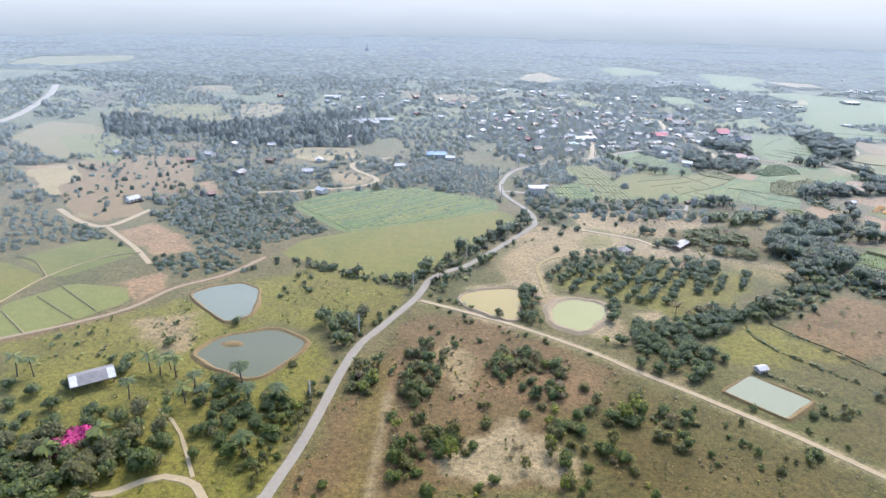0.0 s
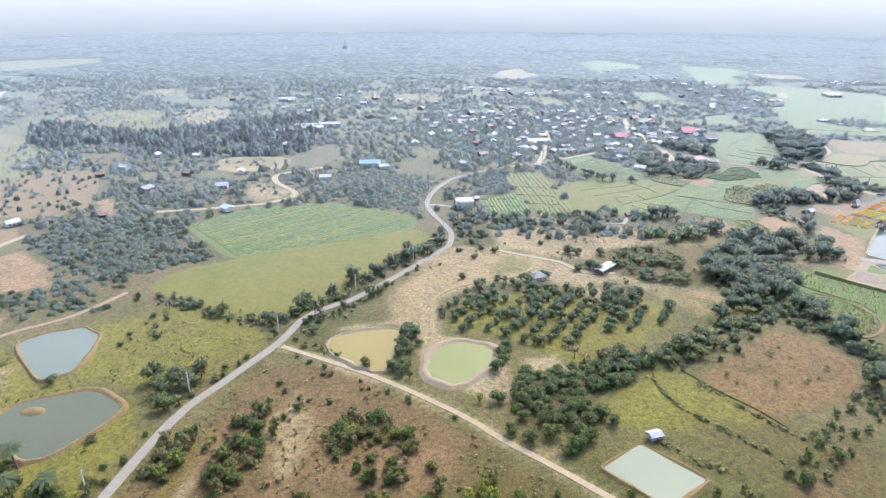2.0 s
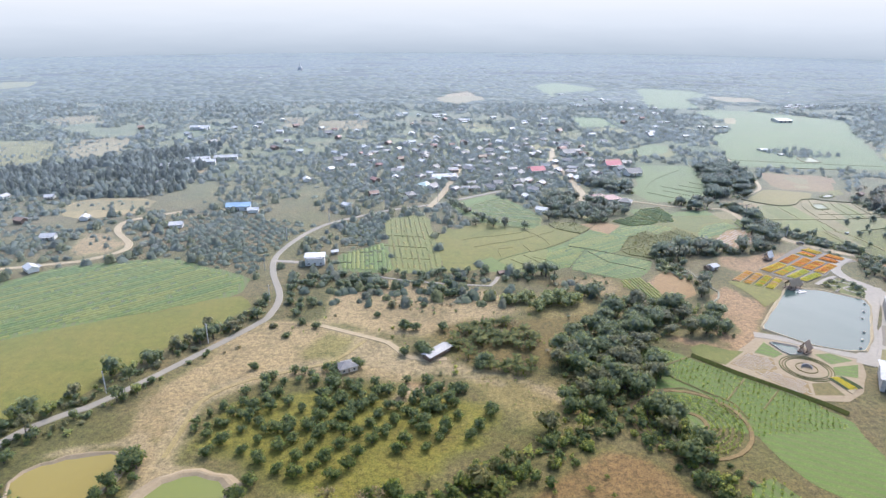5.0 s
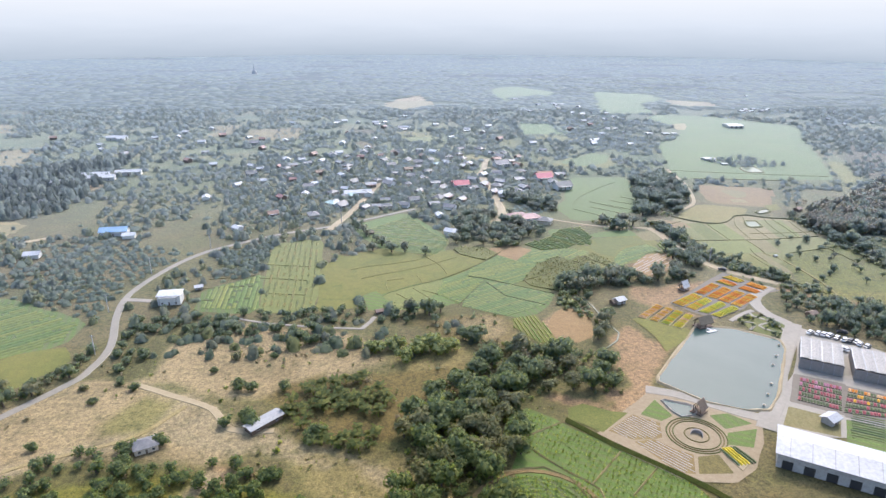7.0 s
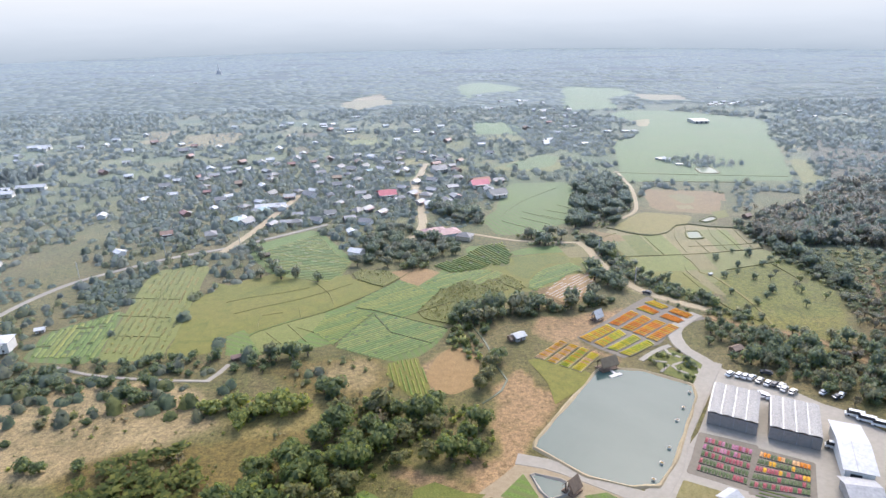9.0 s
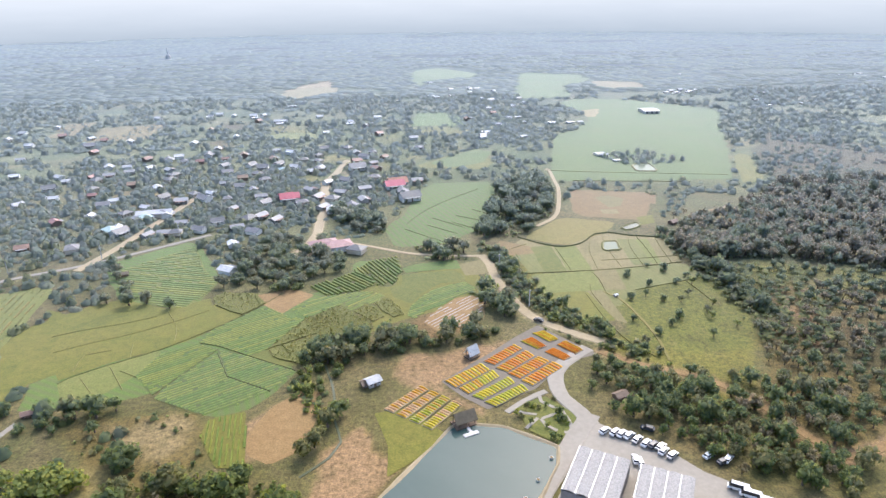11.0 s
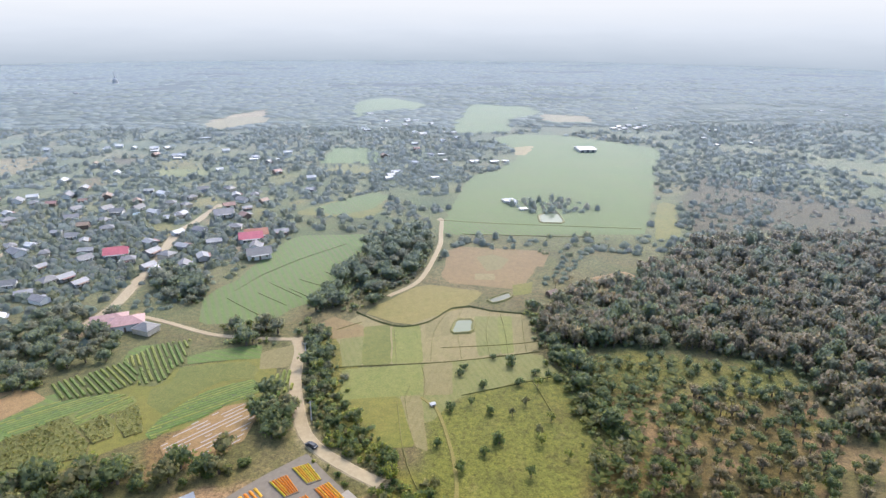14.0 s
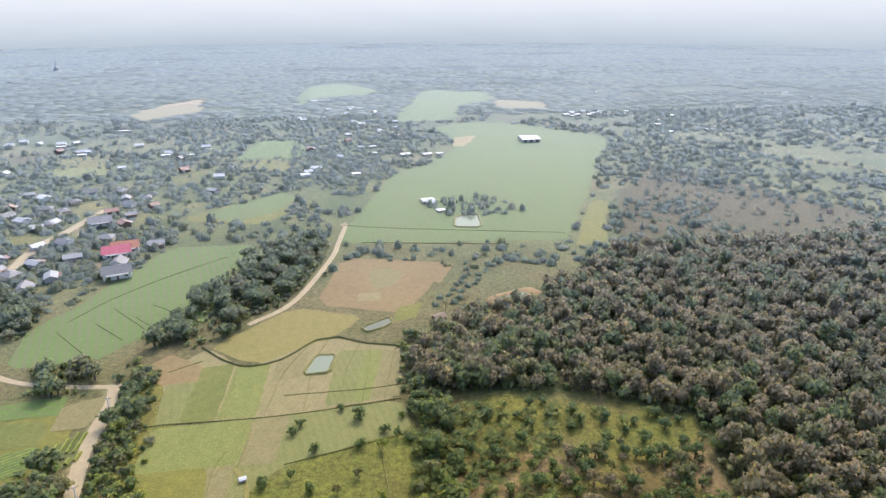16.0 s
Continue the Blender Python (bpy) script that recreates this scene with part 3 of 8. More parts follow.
pond([(401, 557), (409, 557), (407, 545), (398, 544)], M["water_pale"], "small square pale paddy pond", 1.0, M["bund"])
pond([(482, 601), (496, 608), (500, 604), (484, 593)], M["water_pale"], "pale pond in a red earth clearing", 5.0, M["soil"])
pond([(478, 726), (493, 730), (491, 705), (475, 707)], M["water_pale"], "pond beside a farmstead in the fields", 1.5, M["bund"])
pond([(419, 579), (431, 587), (432, 582), (422, 575)], M["water_olive"], "narrow pond at a field edge", 1.0, M["bund"])
pond([(446, 467), (455, 471), (454, 465), (447, 463)], M["water_olive"], "tiny muddy pond in an orchard", 1.0, M["bund"])

# ---- fields, near the start
cover([(-46, 132), (-43, 157), (-34, 195), (-15, 246), (22, 228), (65, 196), (37, 174), (34, 132), (-47, 124)], "scrub", 4.0, 6.0, False)
cover([(65, 196), (81, 183), (116, 150), (123, 142), (105, 114), (27, 110), (37, 174)], "rough", 4.0, 6.0, False)
cover([(119, 170), (139, 179), (180, 205), (186, 185), (143, 140), (122, 151), (116, 158), (111, 166)], "rough", 4.0, 6.0, False)
cover([(145, 179), (164, 185), (155, 170), (146, 172)], "scrub", 3.0, 4.0, False)
cover([(122, 234), (143, 242), (163, 201), (148, 184), (131, 180), (117, 201), (108, 215)], "rough", 2.5, 3.0, False, 0.85)
cover([(83, 184), (67, 198), (85, 200), (90, 188)], "tan", 2.0, 4.0, False, 0.8)
cover([(-173, 200), (-139, 231), (-123, 246), (-77, 220), (-55, 213), (-45, 197), (-50, 128), (-105, 103)], "meadow", 4.0, 6.0, False)
field("paddy", [(-228, 279), (-194, 262), (-197, 234), (-212, 228), (-246, 271)], M["lime"], "bright green paddy field")
field("paddy", [(-224, 284), (-197, 316), (-165, 295), (-188, 259)], M["meadow"], "green paddy field")
field("paddy", [(-195, 232), (-178, 256), (-151, 253), (-143, 239), (-166, 210), (-184, 203)], M["paddy"], "pale green paddy split by bunds")
cover([(-196, 325), (-182, 344), (-146, 316), (-140, 300), (-158, 292)], "soil", 2.0, 2.5, True)
cover([(-342, 461), (-310, 479), (-257, 414), (-270, 391), (-292, 403)], "soil", 2.0, 2.5, True)
field("crop_field", [(-112, 385), (-84, 422), (-30, 437), (25, 409), (26, 387), (-5, 365), (-43, 349), (-65, 334)], M["crop_b"], "green crop field in fine rows")
field("pasture", [(-93, 298), (-88, 321), (-43, 349), (26, 387), (37, 372), (10, 329), (-4, 296), (-21, 277), (-28, 268), (-66, 285)], M["lime"], "yellow-green pasture")
cover([(18, 294), (28, 319), (49, 353), (71, 361), (104, 339), (130, 327), (113, 307), (65, 307), (43, 296), (39, 273), (26, 272)], "tan", 4.0, 6.0, False)
cover([(72, 356), (70, 387), (104, 407), (154, 396), (165, 371), (139, 351), (108, 342)], "tan", 4.0, 6.0, False)
cover([(45, 284), (65, 303), (113, 306), (152, 290), (133, 269), (101, 235), (67, 265), (48, 268)], "meadow", 4.0, 6.0, False)
cover([(139, 308), (152, 313), (173, 291), (167, 281), (155, 282)], "straw", 4.0, 6.0, False)
cover([(137, 235), (179, 272), (192, 269), (203, 247), (190, 225), (152, 207), (146, 211)], "brown", 2.0, 2.5, True)
cover([(101, 220), (123, 238), (137, 235), (153, 210), (103, 201)], "meadow", 4.0, 6.0, True)
field("crop_field", [(210, 334), (217, 338), (238, 319), (262, 297), (265, 279), (230, 276), (211, 306), (206, 322)], M["crop"], "deep green leafy crop field")
field("crop_field", [(203, 301), (215, 303), (224, 299), (228, 282), (201, 281)], M["crop_b"], "green crop in curved rows")
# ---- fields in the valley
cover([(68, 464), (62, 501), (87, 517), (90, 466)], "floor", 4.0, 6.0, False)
field("crop_field", [(69, 419), (65, 444), (92, 468), (100, 416)], M["crop_b"], "blue-green crop field")
field("crop_field", [(100, 416), (92, 468), (85, 514), (114, 526), (123, 457), (127, 417)], M["paddy"], "pale green bedded crop field")
field("crop_field", [(127, 417), (121, 479), (144, 502), (191, 491), (216, 508), (220, 490), (194, 460), (147, 438), (147, 422)], M["lime"], "bright lime green field")
field("crop_field", [(126, 548), (165, 583), (195, 523), (190, 492), (152, 504)], M["crop"], "green field in curving rows")
field("crop_field", [(147, 438), (194, 460), (220, 488), (257, 513), (250, 485), (196, 425), (153, 417)], M["crop"], "green cassava field", 0.06)
field("crop_field", [(196, 425), (211, 449), (247, 439), (234, 414), (221, 410)], M["crop_b"], "pale green vegetable plot", 0.07)
field("crop_field", [(211, 449), (250, 485), (262, 495), (276, 486), (247, 439)], M["meadow"], "olive green field", 0.05)
field("crop_field", [(257, 513), (322, 532), (330, 490), (286, 475), (247, 441), (276, 486)], M["lime"], "light green field divided by bunds", 0.065)
field("crop_field", [(260, 541), (283, 544), (282, 516), (260, 511)], M["crop"], "green striped vegetable plot", 0.08)
cover([(288, 472), (306, 490), (327, 487), (319, 465), (296, 452)], "brown", 2.0, 2.5, True)
cover([(232, 405), (239, 415), (251, 425), (256, 408), (253, 395), (237, 387)], "soil", 2.0, 2.5, True)
field("crop_field", [(221, 410), (232, 412), (235, 389), (224, 393)], M["lime"], "small lime green plot")
cover([(188, 410), (219, 401), (222, 390), (194, 395)], "straw", 2.0, 2.5, False)
field("crop_field", [(274, 592), (323, 678), (357, 684), (338, 600), (311, 563), (282, 560)], M["crop_b"], "green field beside the village")
field("crop_field", [(295, 740), (336, 784), (368, 756), (354, 724)], M["lime"], "small green field")
field("dry_pasture", [(-305, 454), (-306, 496), (-281, 507), (-232, 510), (-204, 460), (-188, 419), (-193, 399), (-226, 392), (-210, 360), (-208, 341), (-230, 345)], M["brown"], "dry tan pasture with few trees")
field("dry_pasture", [(-441, 652), (-373, 637), (-324, 555), (-312, 520), (-326, 486), (-420, 560)], M["stubble"], "pale olive pasture beyond the farms")
field("dry_pasture", [(-151, 546), (-136, 562), (-96, 561), (-88, 524), (-121, 508), (-140, 516)], M["tan"], "pale clearing in front of dark woods")
field("brown_field", [(397, 604), (406, 661), (466, 649), (439, 591)], M["brown"], "ploughed red-brown field")
field("paddy", [(357, 569), (387, 602), (419, 590), (407, 572), (384, 553), (371, 557)], M["gold"], "golden dry paddy", 0.06)
field("paddy", [(343, 553), (357, 568), (374, 550), (400, 568), (409, 571), (438, 561), (434, 525), (393, 519), (354, 518)], M["straw"], "harvested straw coloured paddies", 0.05)
field("paddy", [(354, 494), (354, 517), (393, 519), (434, 524), (437, 507), (397, 494), (384, 477), (359, 479)], M["pale"], "pale green field with a hedge line", 0.05)
cover([(384, 476), (397, 494), (438, 506), (437, 466)], "lime", 3.0, 4.0, True)
cover([(441, 480), (448, 519), (472, 523), (536, 509), (521, 457), (442, 465)], "meadow", 4.0, 6.0, False)
cover([(448, 485), (462, 499), (478, 494), (480, 476), (462, 470)], "straw", 4.0, 10.0, False, 0.7)
field("crop_field", [(281, 594), (306, 688), (357, 689), (348, 628), (351, 592), (323, 577), (314, 562)], M["crop_b"], "green field beside the village", 0.06)
field("crop_field", [(309, 751), (355, 801), (369, 784), (355, 748), (328, 734)], M["crop_b"], "small green field among trees")
field("crop_field", [(539, 662), (579, 754), (586, 746), (562, 671)], M["lime"], "bright yellow-green plot")
cover([(581, 720), (682, 834), (730, 751), (764, 700), (723, 651), (568, 673)], "olive", 4.0, 6.0, False)

# ---------------------------------------------------------------- far backdrop
field("brown_field", [(237, 390), (235, 401), (240, 414), (250, 424), (256, 422), (257, 408), (254, 391), (245, 385)], M["soil"], "bare orange-brown field of tilled soil")
cover([(175, 405), (182, 412), (215, 413), (226, 390), (220, 379), (191, 377)], "verge", 3.0, 6.0)
cover([(189, 402), (208, 408), (220, 395), (209, 386)], "tan", 4.0, 10.0, False, 0.6)
field("crop_field", [(214, 328), (225, 331), (247, 307), (268, 288), (267, 266), (251, 243), (243, 250), (238, 255), (234, 265), (232, 275), (230, 292), (221, 300), (206, 302)], M["crop"], "deep green leafy crop field")
field("crop_field", [(219, 254), (227, 258), (231, 250), (236, 238), (239, 228), (233, 219), (205, 219), (213, 240)], M["crop_b"], "green crop in striped beds")
cover([(162, 305), (179, 317), (192, 306), (193, 295), (170, 277), (162, 284)], "straw", 4.0, 6.0)
cover([(-65, 282), (-48, 276), (-28, 264), (-24, 250), (-31, 233), (-39, 226), (-82, 282)], "meadow", 4.0, 7.0)
cover([(335, 548), (353, 559), (368, 460), (384, 450), (386, 429), (366, 436), (362, 455), (348, 478)], "meadow", 3.0, 5.0)
cover([(285, 445), (304, 447), (315, 451), (333, 452), (337, 446), (318, 433), (300, 425), (290, 422), (281, 430)], "soil", 2.0, 4.0)
PATCHES = [
    ([(131, 928), (156, 944), (192, 906), (193, 875), (159, 885)], "meadow"),
    ([(257, 855), (272, 884), (286, 867), (281, 833), (265, 828)], "lime"),
    ([(284, 768), (296, 783), (307, 777), (300, 757)], "gold"),
    ([(293, 915), (330, 930), (358, 910), (348, 886), (306, 889)], "grass"),
    ([(297, 1472), (353, 1574), (439, 1482), (415, 1386), (318, 1403)], "grass"),
    ([(106, 1218), (129, 1296), (163, 1352), (186, 1251), (143, 1198)], "tan"),
    ([(211, 779), (226, 794), (238, 782), (234, 760), (219, 763)], "gold"),
    ([(198, 720), (217, 724), (227, 706), (217, 694)], "lime"),
    ([(77, 959), (111, 947), (116, 917), (93, 922)], "olive"),
    ([(229, 726), (239, 733), (250, 724), (243, 715)], "sand"),
    ([(89, 855), (105, 867), (127, 839), (111, 827)], "verge"),
    ([(264, 750), (278, 758), (286, 743), (273, 731)], "meadow"),
    ([(-278, 752), (-255, 813), (-224, 787), (-224, 731), (-235, 696)], "straw"),
    ([(-360, 580), (-330, 581), (-300, 543), (-310, 526), (-315, 516)], "tan"),
    ([(-428, 959), (-371, 997), (-330, 926), (-372, 901)], "straw"),
    ([(-537, 876), (-481, 905), (-429, 761), (-440, 730)], "olive"),
    ([(-411, 713), (-394, 763), (-351, 694), (-370, 668)], "straw"),
    ([(-400, 790), (-305, 796), (-248, 678), (-294, 652), (-341, 694)], "meadow"),
    ([(-149, 547), (-120, 560), (-92, 546), (-92, 527), (-132, 519)], "lime"),
    ([(-946, 1413), (-774, 1527), (-692, 1390), (-722, 1253), (-804, 1212)], "straw"),
    ([(-282, 564), (-243, 574), (-219, 533), (-249, 529)], "verge"),
    ([(-48, 952), (23, 968), (26, 877), (-34, 873)], "straw"),
    ([(-105, 481), (-85, 482), (-66, 463), (-64, 436), (-89, 439)], "tan"),
    ([(-315, 516), (-289, 505), (-251, 464), (-233, 420), (-247, 420)], "verge"),
    ([(-119, 685), (-101, 697), (-89, 648), (-98, 630)], "tan"),
    ([(-193, 430), (-182, 440), (-163, 408), (-171, 400)], "soil"),
    ([(-102, 981), (-63, 992), (-58, 899), (-83, 898)], "straw"),
]
SOIL["gold"] = (0.215, 0.19, 0.05)
for pts, key in PATCHES:
    cover(pts, key, 5.0, 7.0, True)


# ---- far fields and clearings in the haze
field("field", [(301, 1336), (312, 1474), (364, 1520), (433, 1401), (412, 1347), (338, 1320), (312, 1231)], M["crop_b"], "pale green field far off in haze", keep=True, amp=2.0)
field("field", [(454, 1164), (505, 1415), (605, 1363), (608, 1290), (540, 1210), (526, 1107), (468, 1096), (447, 1106)], M["crop_b"], "pale green field far off in haze", keep=True, amp=2.0)
field("field", [(601, 1276), (677, 1241), (655, 1177), (586, 1191)], M["straw"], "pale stubble field far off", keep=True, amp=2.0)
field("field", [(405, 684), (407, 715), (424, 782), (442, 854), (471, 876), (502, 934), (505, 992), (493, 1052), (522, 1085), (588, 1073), (676, 973), (625, 873), (585, 778), (548, 696), (538, 676)], M["crop_b"], "wide even green field", keep=True, amp=2.0)
field("field", [(583, 756), (591, 749), (572, 701), (553, 671), (546, 677), (558, 709)], M["lime"], "bright yellow-green plot", keep=True, amp=2.0)
cover([(606, 777), (661, 851), (707, 826), (706, 781), (748, 727), (706, 674), (669, 689), (577, 669), (571, 694)], "olive", 5.0, 8.0)
field("field", [(296, 916), (304, 1001), (342, 999), (361, 956), (357, 910), (317, 918)], M["crop"], "dark green orchard block far off", keep=True, amp=2.0)
field("field", [(304, 877), (320, 917), (360, 887), (352, 868)], M["lime"], "pale green village field", keep=True, amp=2.0)
field("field", [(148, 898), (196, 893), (201, 866), (162, 862)], M["paddy"], "pale green village field", keep=True, amp=2.0)
field("field", [(105, 1179), (122, 1256), (185, 1266), (191, 1196), (137, 1138)], M["straw"], "pale dusty clearing in woods", keep=True, amp=2.0)
field("field", [(505, 992), (534, 1004), (513, 949), (502, 949)], M["tan"], "bare patch at a field edge", keep=True, amp=2.0)
field("field", [(-331, 450), (-308, 475), (-257, 411), (-268, 385)], M["tan"], "bare orange-tan earth field", keep=True, amp=2.0)
field("field", [(-253, 371), (-227, 383), (-208, 366), (-224, 345)], M["straw"], "dry tan plot", keep=True, amp=2.0)
field("field", [(-250, 700), (-273, 780), (-220, 800), (-209, 726)], M["straw"], "yellow clearing in woods", keep=True, amp=2.0)
field("field", [(-146, 525), (-146, 554), (-90, 557), (-87, 535)], M["straw"], "pale sports field", keep=True, amp=2.0)
strip("road", [(-465, 568), (-485, 642), (-500, 700), (-552, 829), (-612, 944)], 9.0, M["concrete"], 0.2, "wide pale concrete road far off", "road")
field("water", [(-904, 1236), (-944, 1401), (-766, 1499), (-715, 1383), (-774, 1225)], M["water_pale"], "pale sheet of water far off in haze", keep=True, amp=4.0, category="water")

def build_backdrop():
    n = 160
    verts, faces = [], []
    for i in range(n + 1):
        a = 2 * math.pi * i / n
        for h in (-5, 40, 100, 200, 340):
            verts.append((250 + (2650 + 1.1 * h) * math.cos(a), 200 + (2650 + 1.1 * h) * math.sin(a), h))
    for i in range(n):
        for j in range(4):
            k = i * 5 + j
            faces.append((k, k + 5, k + 6, k + 1))
    # glowing ring: haze and sky brightness painted as a ramp over height
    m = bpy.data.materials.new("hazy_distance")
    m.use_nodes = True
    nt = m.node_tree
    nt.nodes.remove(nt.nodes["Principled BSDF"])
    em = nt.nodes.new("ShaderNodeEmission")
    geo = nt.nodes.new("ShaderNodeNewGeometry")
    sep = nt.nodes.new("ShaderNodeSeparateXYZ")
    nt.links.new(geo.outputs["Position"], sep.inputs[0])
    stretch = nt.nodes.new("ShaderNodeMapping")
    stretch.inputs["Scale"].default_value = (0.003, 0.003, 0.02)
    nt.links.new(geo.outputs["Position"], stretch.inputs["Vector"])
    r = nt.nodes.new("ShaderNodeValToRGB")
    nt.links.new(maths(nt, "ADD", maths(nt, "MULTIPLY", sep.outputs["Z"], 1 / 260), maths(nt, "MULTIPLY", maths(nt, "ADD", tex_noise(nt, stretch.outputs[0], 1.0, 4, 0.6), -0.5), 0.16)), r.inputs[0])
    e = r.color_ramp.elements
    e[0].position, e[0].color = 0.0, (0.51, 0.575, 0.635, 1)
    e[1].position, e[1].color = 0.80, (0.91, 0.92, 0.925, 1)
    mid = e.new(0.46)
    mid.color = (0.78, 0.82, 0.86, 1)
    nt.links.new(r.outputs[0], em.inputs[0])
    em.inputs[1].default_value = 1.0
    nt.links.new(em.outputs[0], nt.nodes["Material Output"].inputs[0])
    ob = tagged(new("backdrop", mesh("backdrop", verts, faces, m, True)), "glowing backdrop ring painted as pale haze and sky", "backdrop", kind="structure")
    return ob


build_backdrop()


# ---------------------------------------------------------------- trees
PHI = (1 + 5 ** 0.5) / 2
ICO_V = np.array([(-1, PHI, 0), (1, PHI, 0), (-1, -PHI, 0), (1, -PHI, 0), (0, -1, PHI), (0, 1, PHI), (0, -1, -PHI), (0, 1, -PHI),
                  (PHI, 0, -1), (PHI, 0, 1), (-PHI, 0, -1), (-PHI, 0, 1)]) / math.hypot(1, PHI)
ICO_F = np.array([(0, 11, 5), (0, 5, 1), (0, 1, 7), (0, 7, 10), (0, 10, 11), (1, 5, 9), (5, 11, 4), (11, 10, 2), (10, 7, 6), (7, 1, 8),
                  (3, 9, 4), (3, 4, 2), (3, 2, 6), (3, 6, 8), (3, 8, 9), (4, 9, 5), (2, 4, 11), (6, 2, 10), (8, 6, 7), (9, 8, 1)])
OCT_V = np.array([(1, 0, 0), (-1, 0, 0), (0, 1, 0), (0, -1, 0), (0, 0, 1), (0, 0, -1)], float)
OCT_F = np.array([(0, 2, 4), (2, 1, 4), (1, 3, 4), (3, 0, 4), (2, 0, 5), (1, 2, 5), (3, 1, 5), (0, 3, 5)])


class Shape:
    """Triangles gathered with shading normals."""

    def __init__(self):
        self.v, self.f, self.n, self.k = [], [], [], 0

    def add(self, v, f, n):
        self.v.append(v), self.f.append(np.asarray(f) + self.k), self.n.append(n)
        self.k += len(v)

    def arrays(self):
        return np.concatenate(self.v), np.concatenate(self.f), np.concatenate(self.n)


def unit(a):
    return a / np.maximum(np.linalg.norm(a, axis=-1, keepdims=True), 1e-9)


def leaf_crown(r, lobes, cards, card=0.3, flat=0.8, spread=0.62, lobe_r=0.5, up=0.45, core=True, coarse=False, lift=1.0, gap=0.0):
    """A crown 2 across with its base at 0: lumps of leaf clumps round a shaded core. r: a random generator."""
    s = Shape()
    for i in range(lobes):
        a = r.uniform(0, 2 * math.pi)
        rad = spread * math.sqrt(r.uniform(0, 1)) if i else 0
        c = np.array([rad * math.cos(a), rad * math.sin(a), flat * lift * (0.55 + 0.5 * r.uniform(-0.6, 1) * (1 - rad * 0.7))])
        lr = lobe_r * r.uniform(0.7, 1.15)
        if core:
            v0, f0 = (OCT_V, OCT_F) if coarse else (ICO_V, ICO_F)
            v = v0 * (0.6 * lr * r.uniform(0.8, 1.1, (len(v0), 1))) * (1, 1, flat) + c
            s.add(v, f0, unit(unit(v0) * (1 - up) + np.array([0, 0, up])))
        d = unit(r.normal(size=(cards, 3)) + (0, 0, 0.35))
        p = c + d * lr * (1, 1, flat) * r.uniform(0.75, 1.18, (cards, 1))
        nrm = unit(d + r.normal(size=(cards, 3)) * 0.55)
        t = unit(np.cross(nrm, r.normal(size=(cards, 3))))
        b = np.cross(nrm, t)
        sz = card * lr * 2 * r.uniform(0.6, 1.3, (cards, 1))
        q = np.stack([p - t * sz, p + b * sz * 0.6, p + t * sz, p - b * sz * 0.7], 1).reshape(-1, 3)
        i0 = np.arange(cards)[:, None] * 4
        f = np.concatenate([i0 + (0, 2, 1), i0 + (0, 3, 2)])
        s.add(q, f, np.repeat(unit(d * (1 - up) + np.array([0, 0, up]) + r.normal(size=d.shape) * 0.15), 4, 0))
    return s.arrays()


def far_crown(r, lobes, cards, rise, spread, lobe_r, card, up=0.6):
    """A crown seen from afar: a low lump or two under a ragged coat of leaf clumps."""
    s = Shape()
    n = 6
    for i in range(lobes):
        a = r.uniform(0, 2 * math.pi)
        lr = lobe_r * r.uniform(0.75, 1.2)
        c = np.array([spread * math.cos(a), spread * math.sin(a), rise * r.uniform(-0.1, 0.2)])
        v = [c + np.array([math.cos(2 * math.pi * (k + 0.5 * j) / n) * q * lr * w, math.sin(2 * math.pi * (k + 0.5 * j) / n) * q * lr * w, h * rise * r.uniform(0.8, 1.2)])
             for j, (q, h) in enumerate(((1.0, -0.1), (0.62, 0.62))) for k in range(n) for w in (r.uniform(0.75, 1.2),)]
        v = np.array(v + [c + (0, 0, rise)])
        f = []
        for k in range(n):
            p, q = k, (k + 1) % n
            f += [(p, q, p + n), (q, q + n, p + n), (n + k, n + (k + 1) % n, 2 * n)]
        s.add(v, np.array(f), unit(unit((v - c) * (1, 1, 0.8) + (0, 0, 0.01)) * (1 - up) + np.array([0, 0, up])))
        d = unit(r.normal(size=(cards, 3)) * (1, 1, 0.6) + (0, 0, 0.6))
        p = c + d * lr * (1, 1, rise / lr) * r.uniform(0.8, 1.12, (cards, 1))
        nrm = unit(d + r.normal(size=(cards, 3)) * 0.6)
        t = unit(np.cross(nrm, r.normal(size=(cards, 3))))
        b = np.cross(nrm, t)
        sz = card * lr * r.uniform(0.5, 1.2, (cards, 1))
        q = np.stack([p - t * sz, p + b * sz * 0.8, p + t * sz, p - b * sz * 0.8], 1).reshape(-1, 3)
        i0 = np.arange(cards)[:, None] * 4
        s.add(q, np.concatenate([i0 + (0, 2, 1), i0 + (0, 3, 2)]), np.repeat(unit(d * (1 - up) + np.array([0, 0, up])), 4, 0))
    return s.arrays()


def tube(points, radii, n=5):
    """A bent tapered limb."""
    pts = [np.array(p, float) for p in points]
    v, nn = [], []
    for i, (p, rr) in enumerate(zip(pts, radii)):
        d = unit(pts[min(i + 1, len(pts) - 1)] - pts[max(i - 1, 0)])
        u = unit(np.cross(d, (0.3, 1, 0.2)))
        w = np.cross(d, u)
        for k in range(n):
            a = 2 * math.pi * k / n
            o = u * math.cos(a) + w * math.sin(a)
            v.append(p + o * rr), nn.append(o)
    f = []
    for i in range(len(pts) - 1):
        for k in range(n):
            a, b = i * n + k, i * n + (k + 1) % n
            f += [(a, b, b + n), (a, b + n, a + n)]
    return np.array(v), np.array(f), np.array(nn)


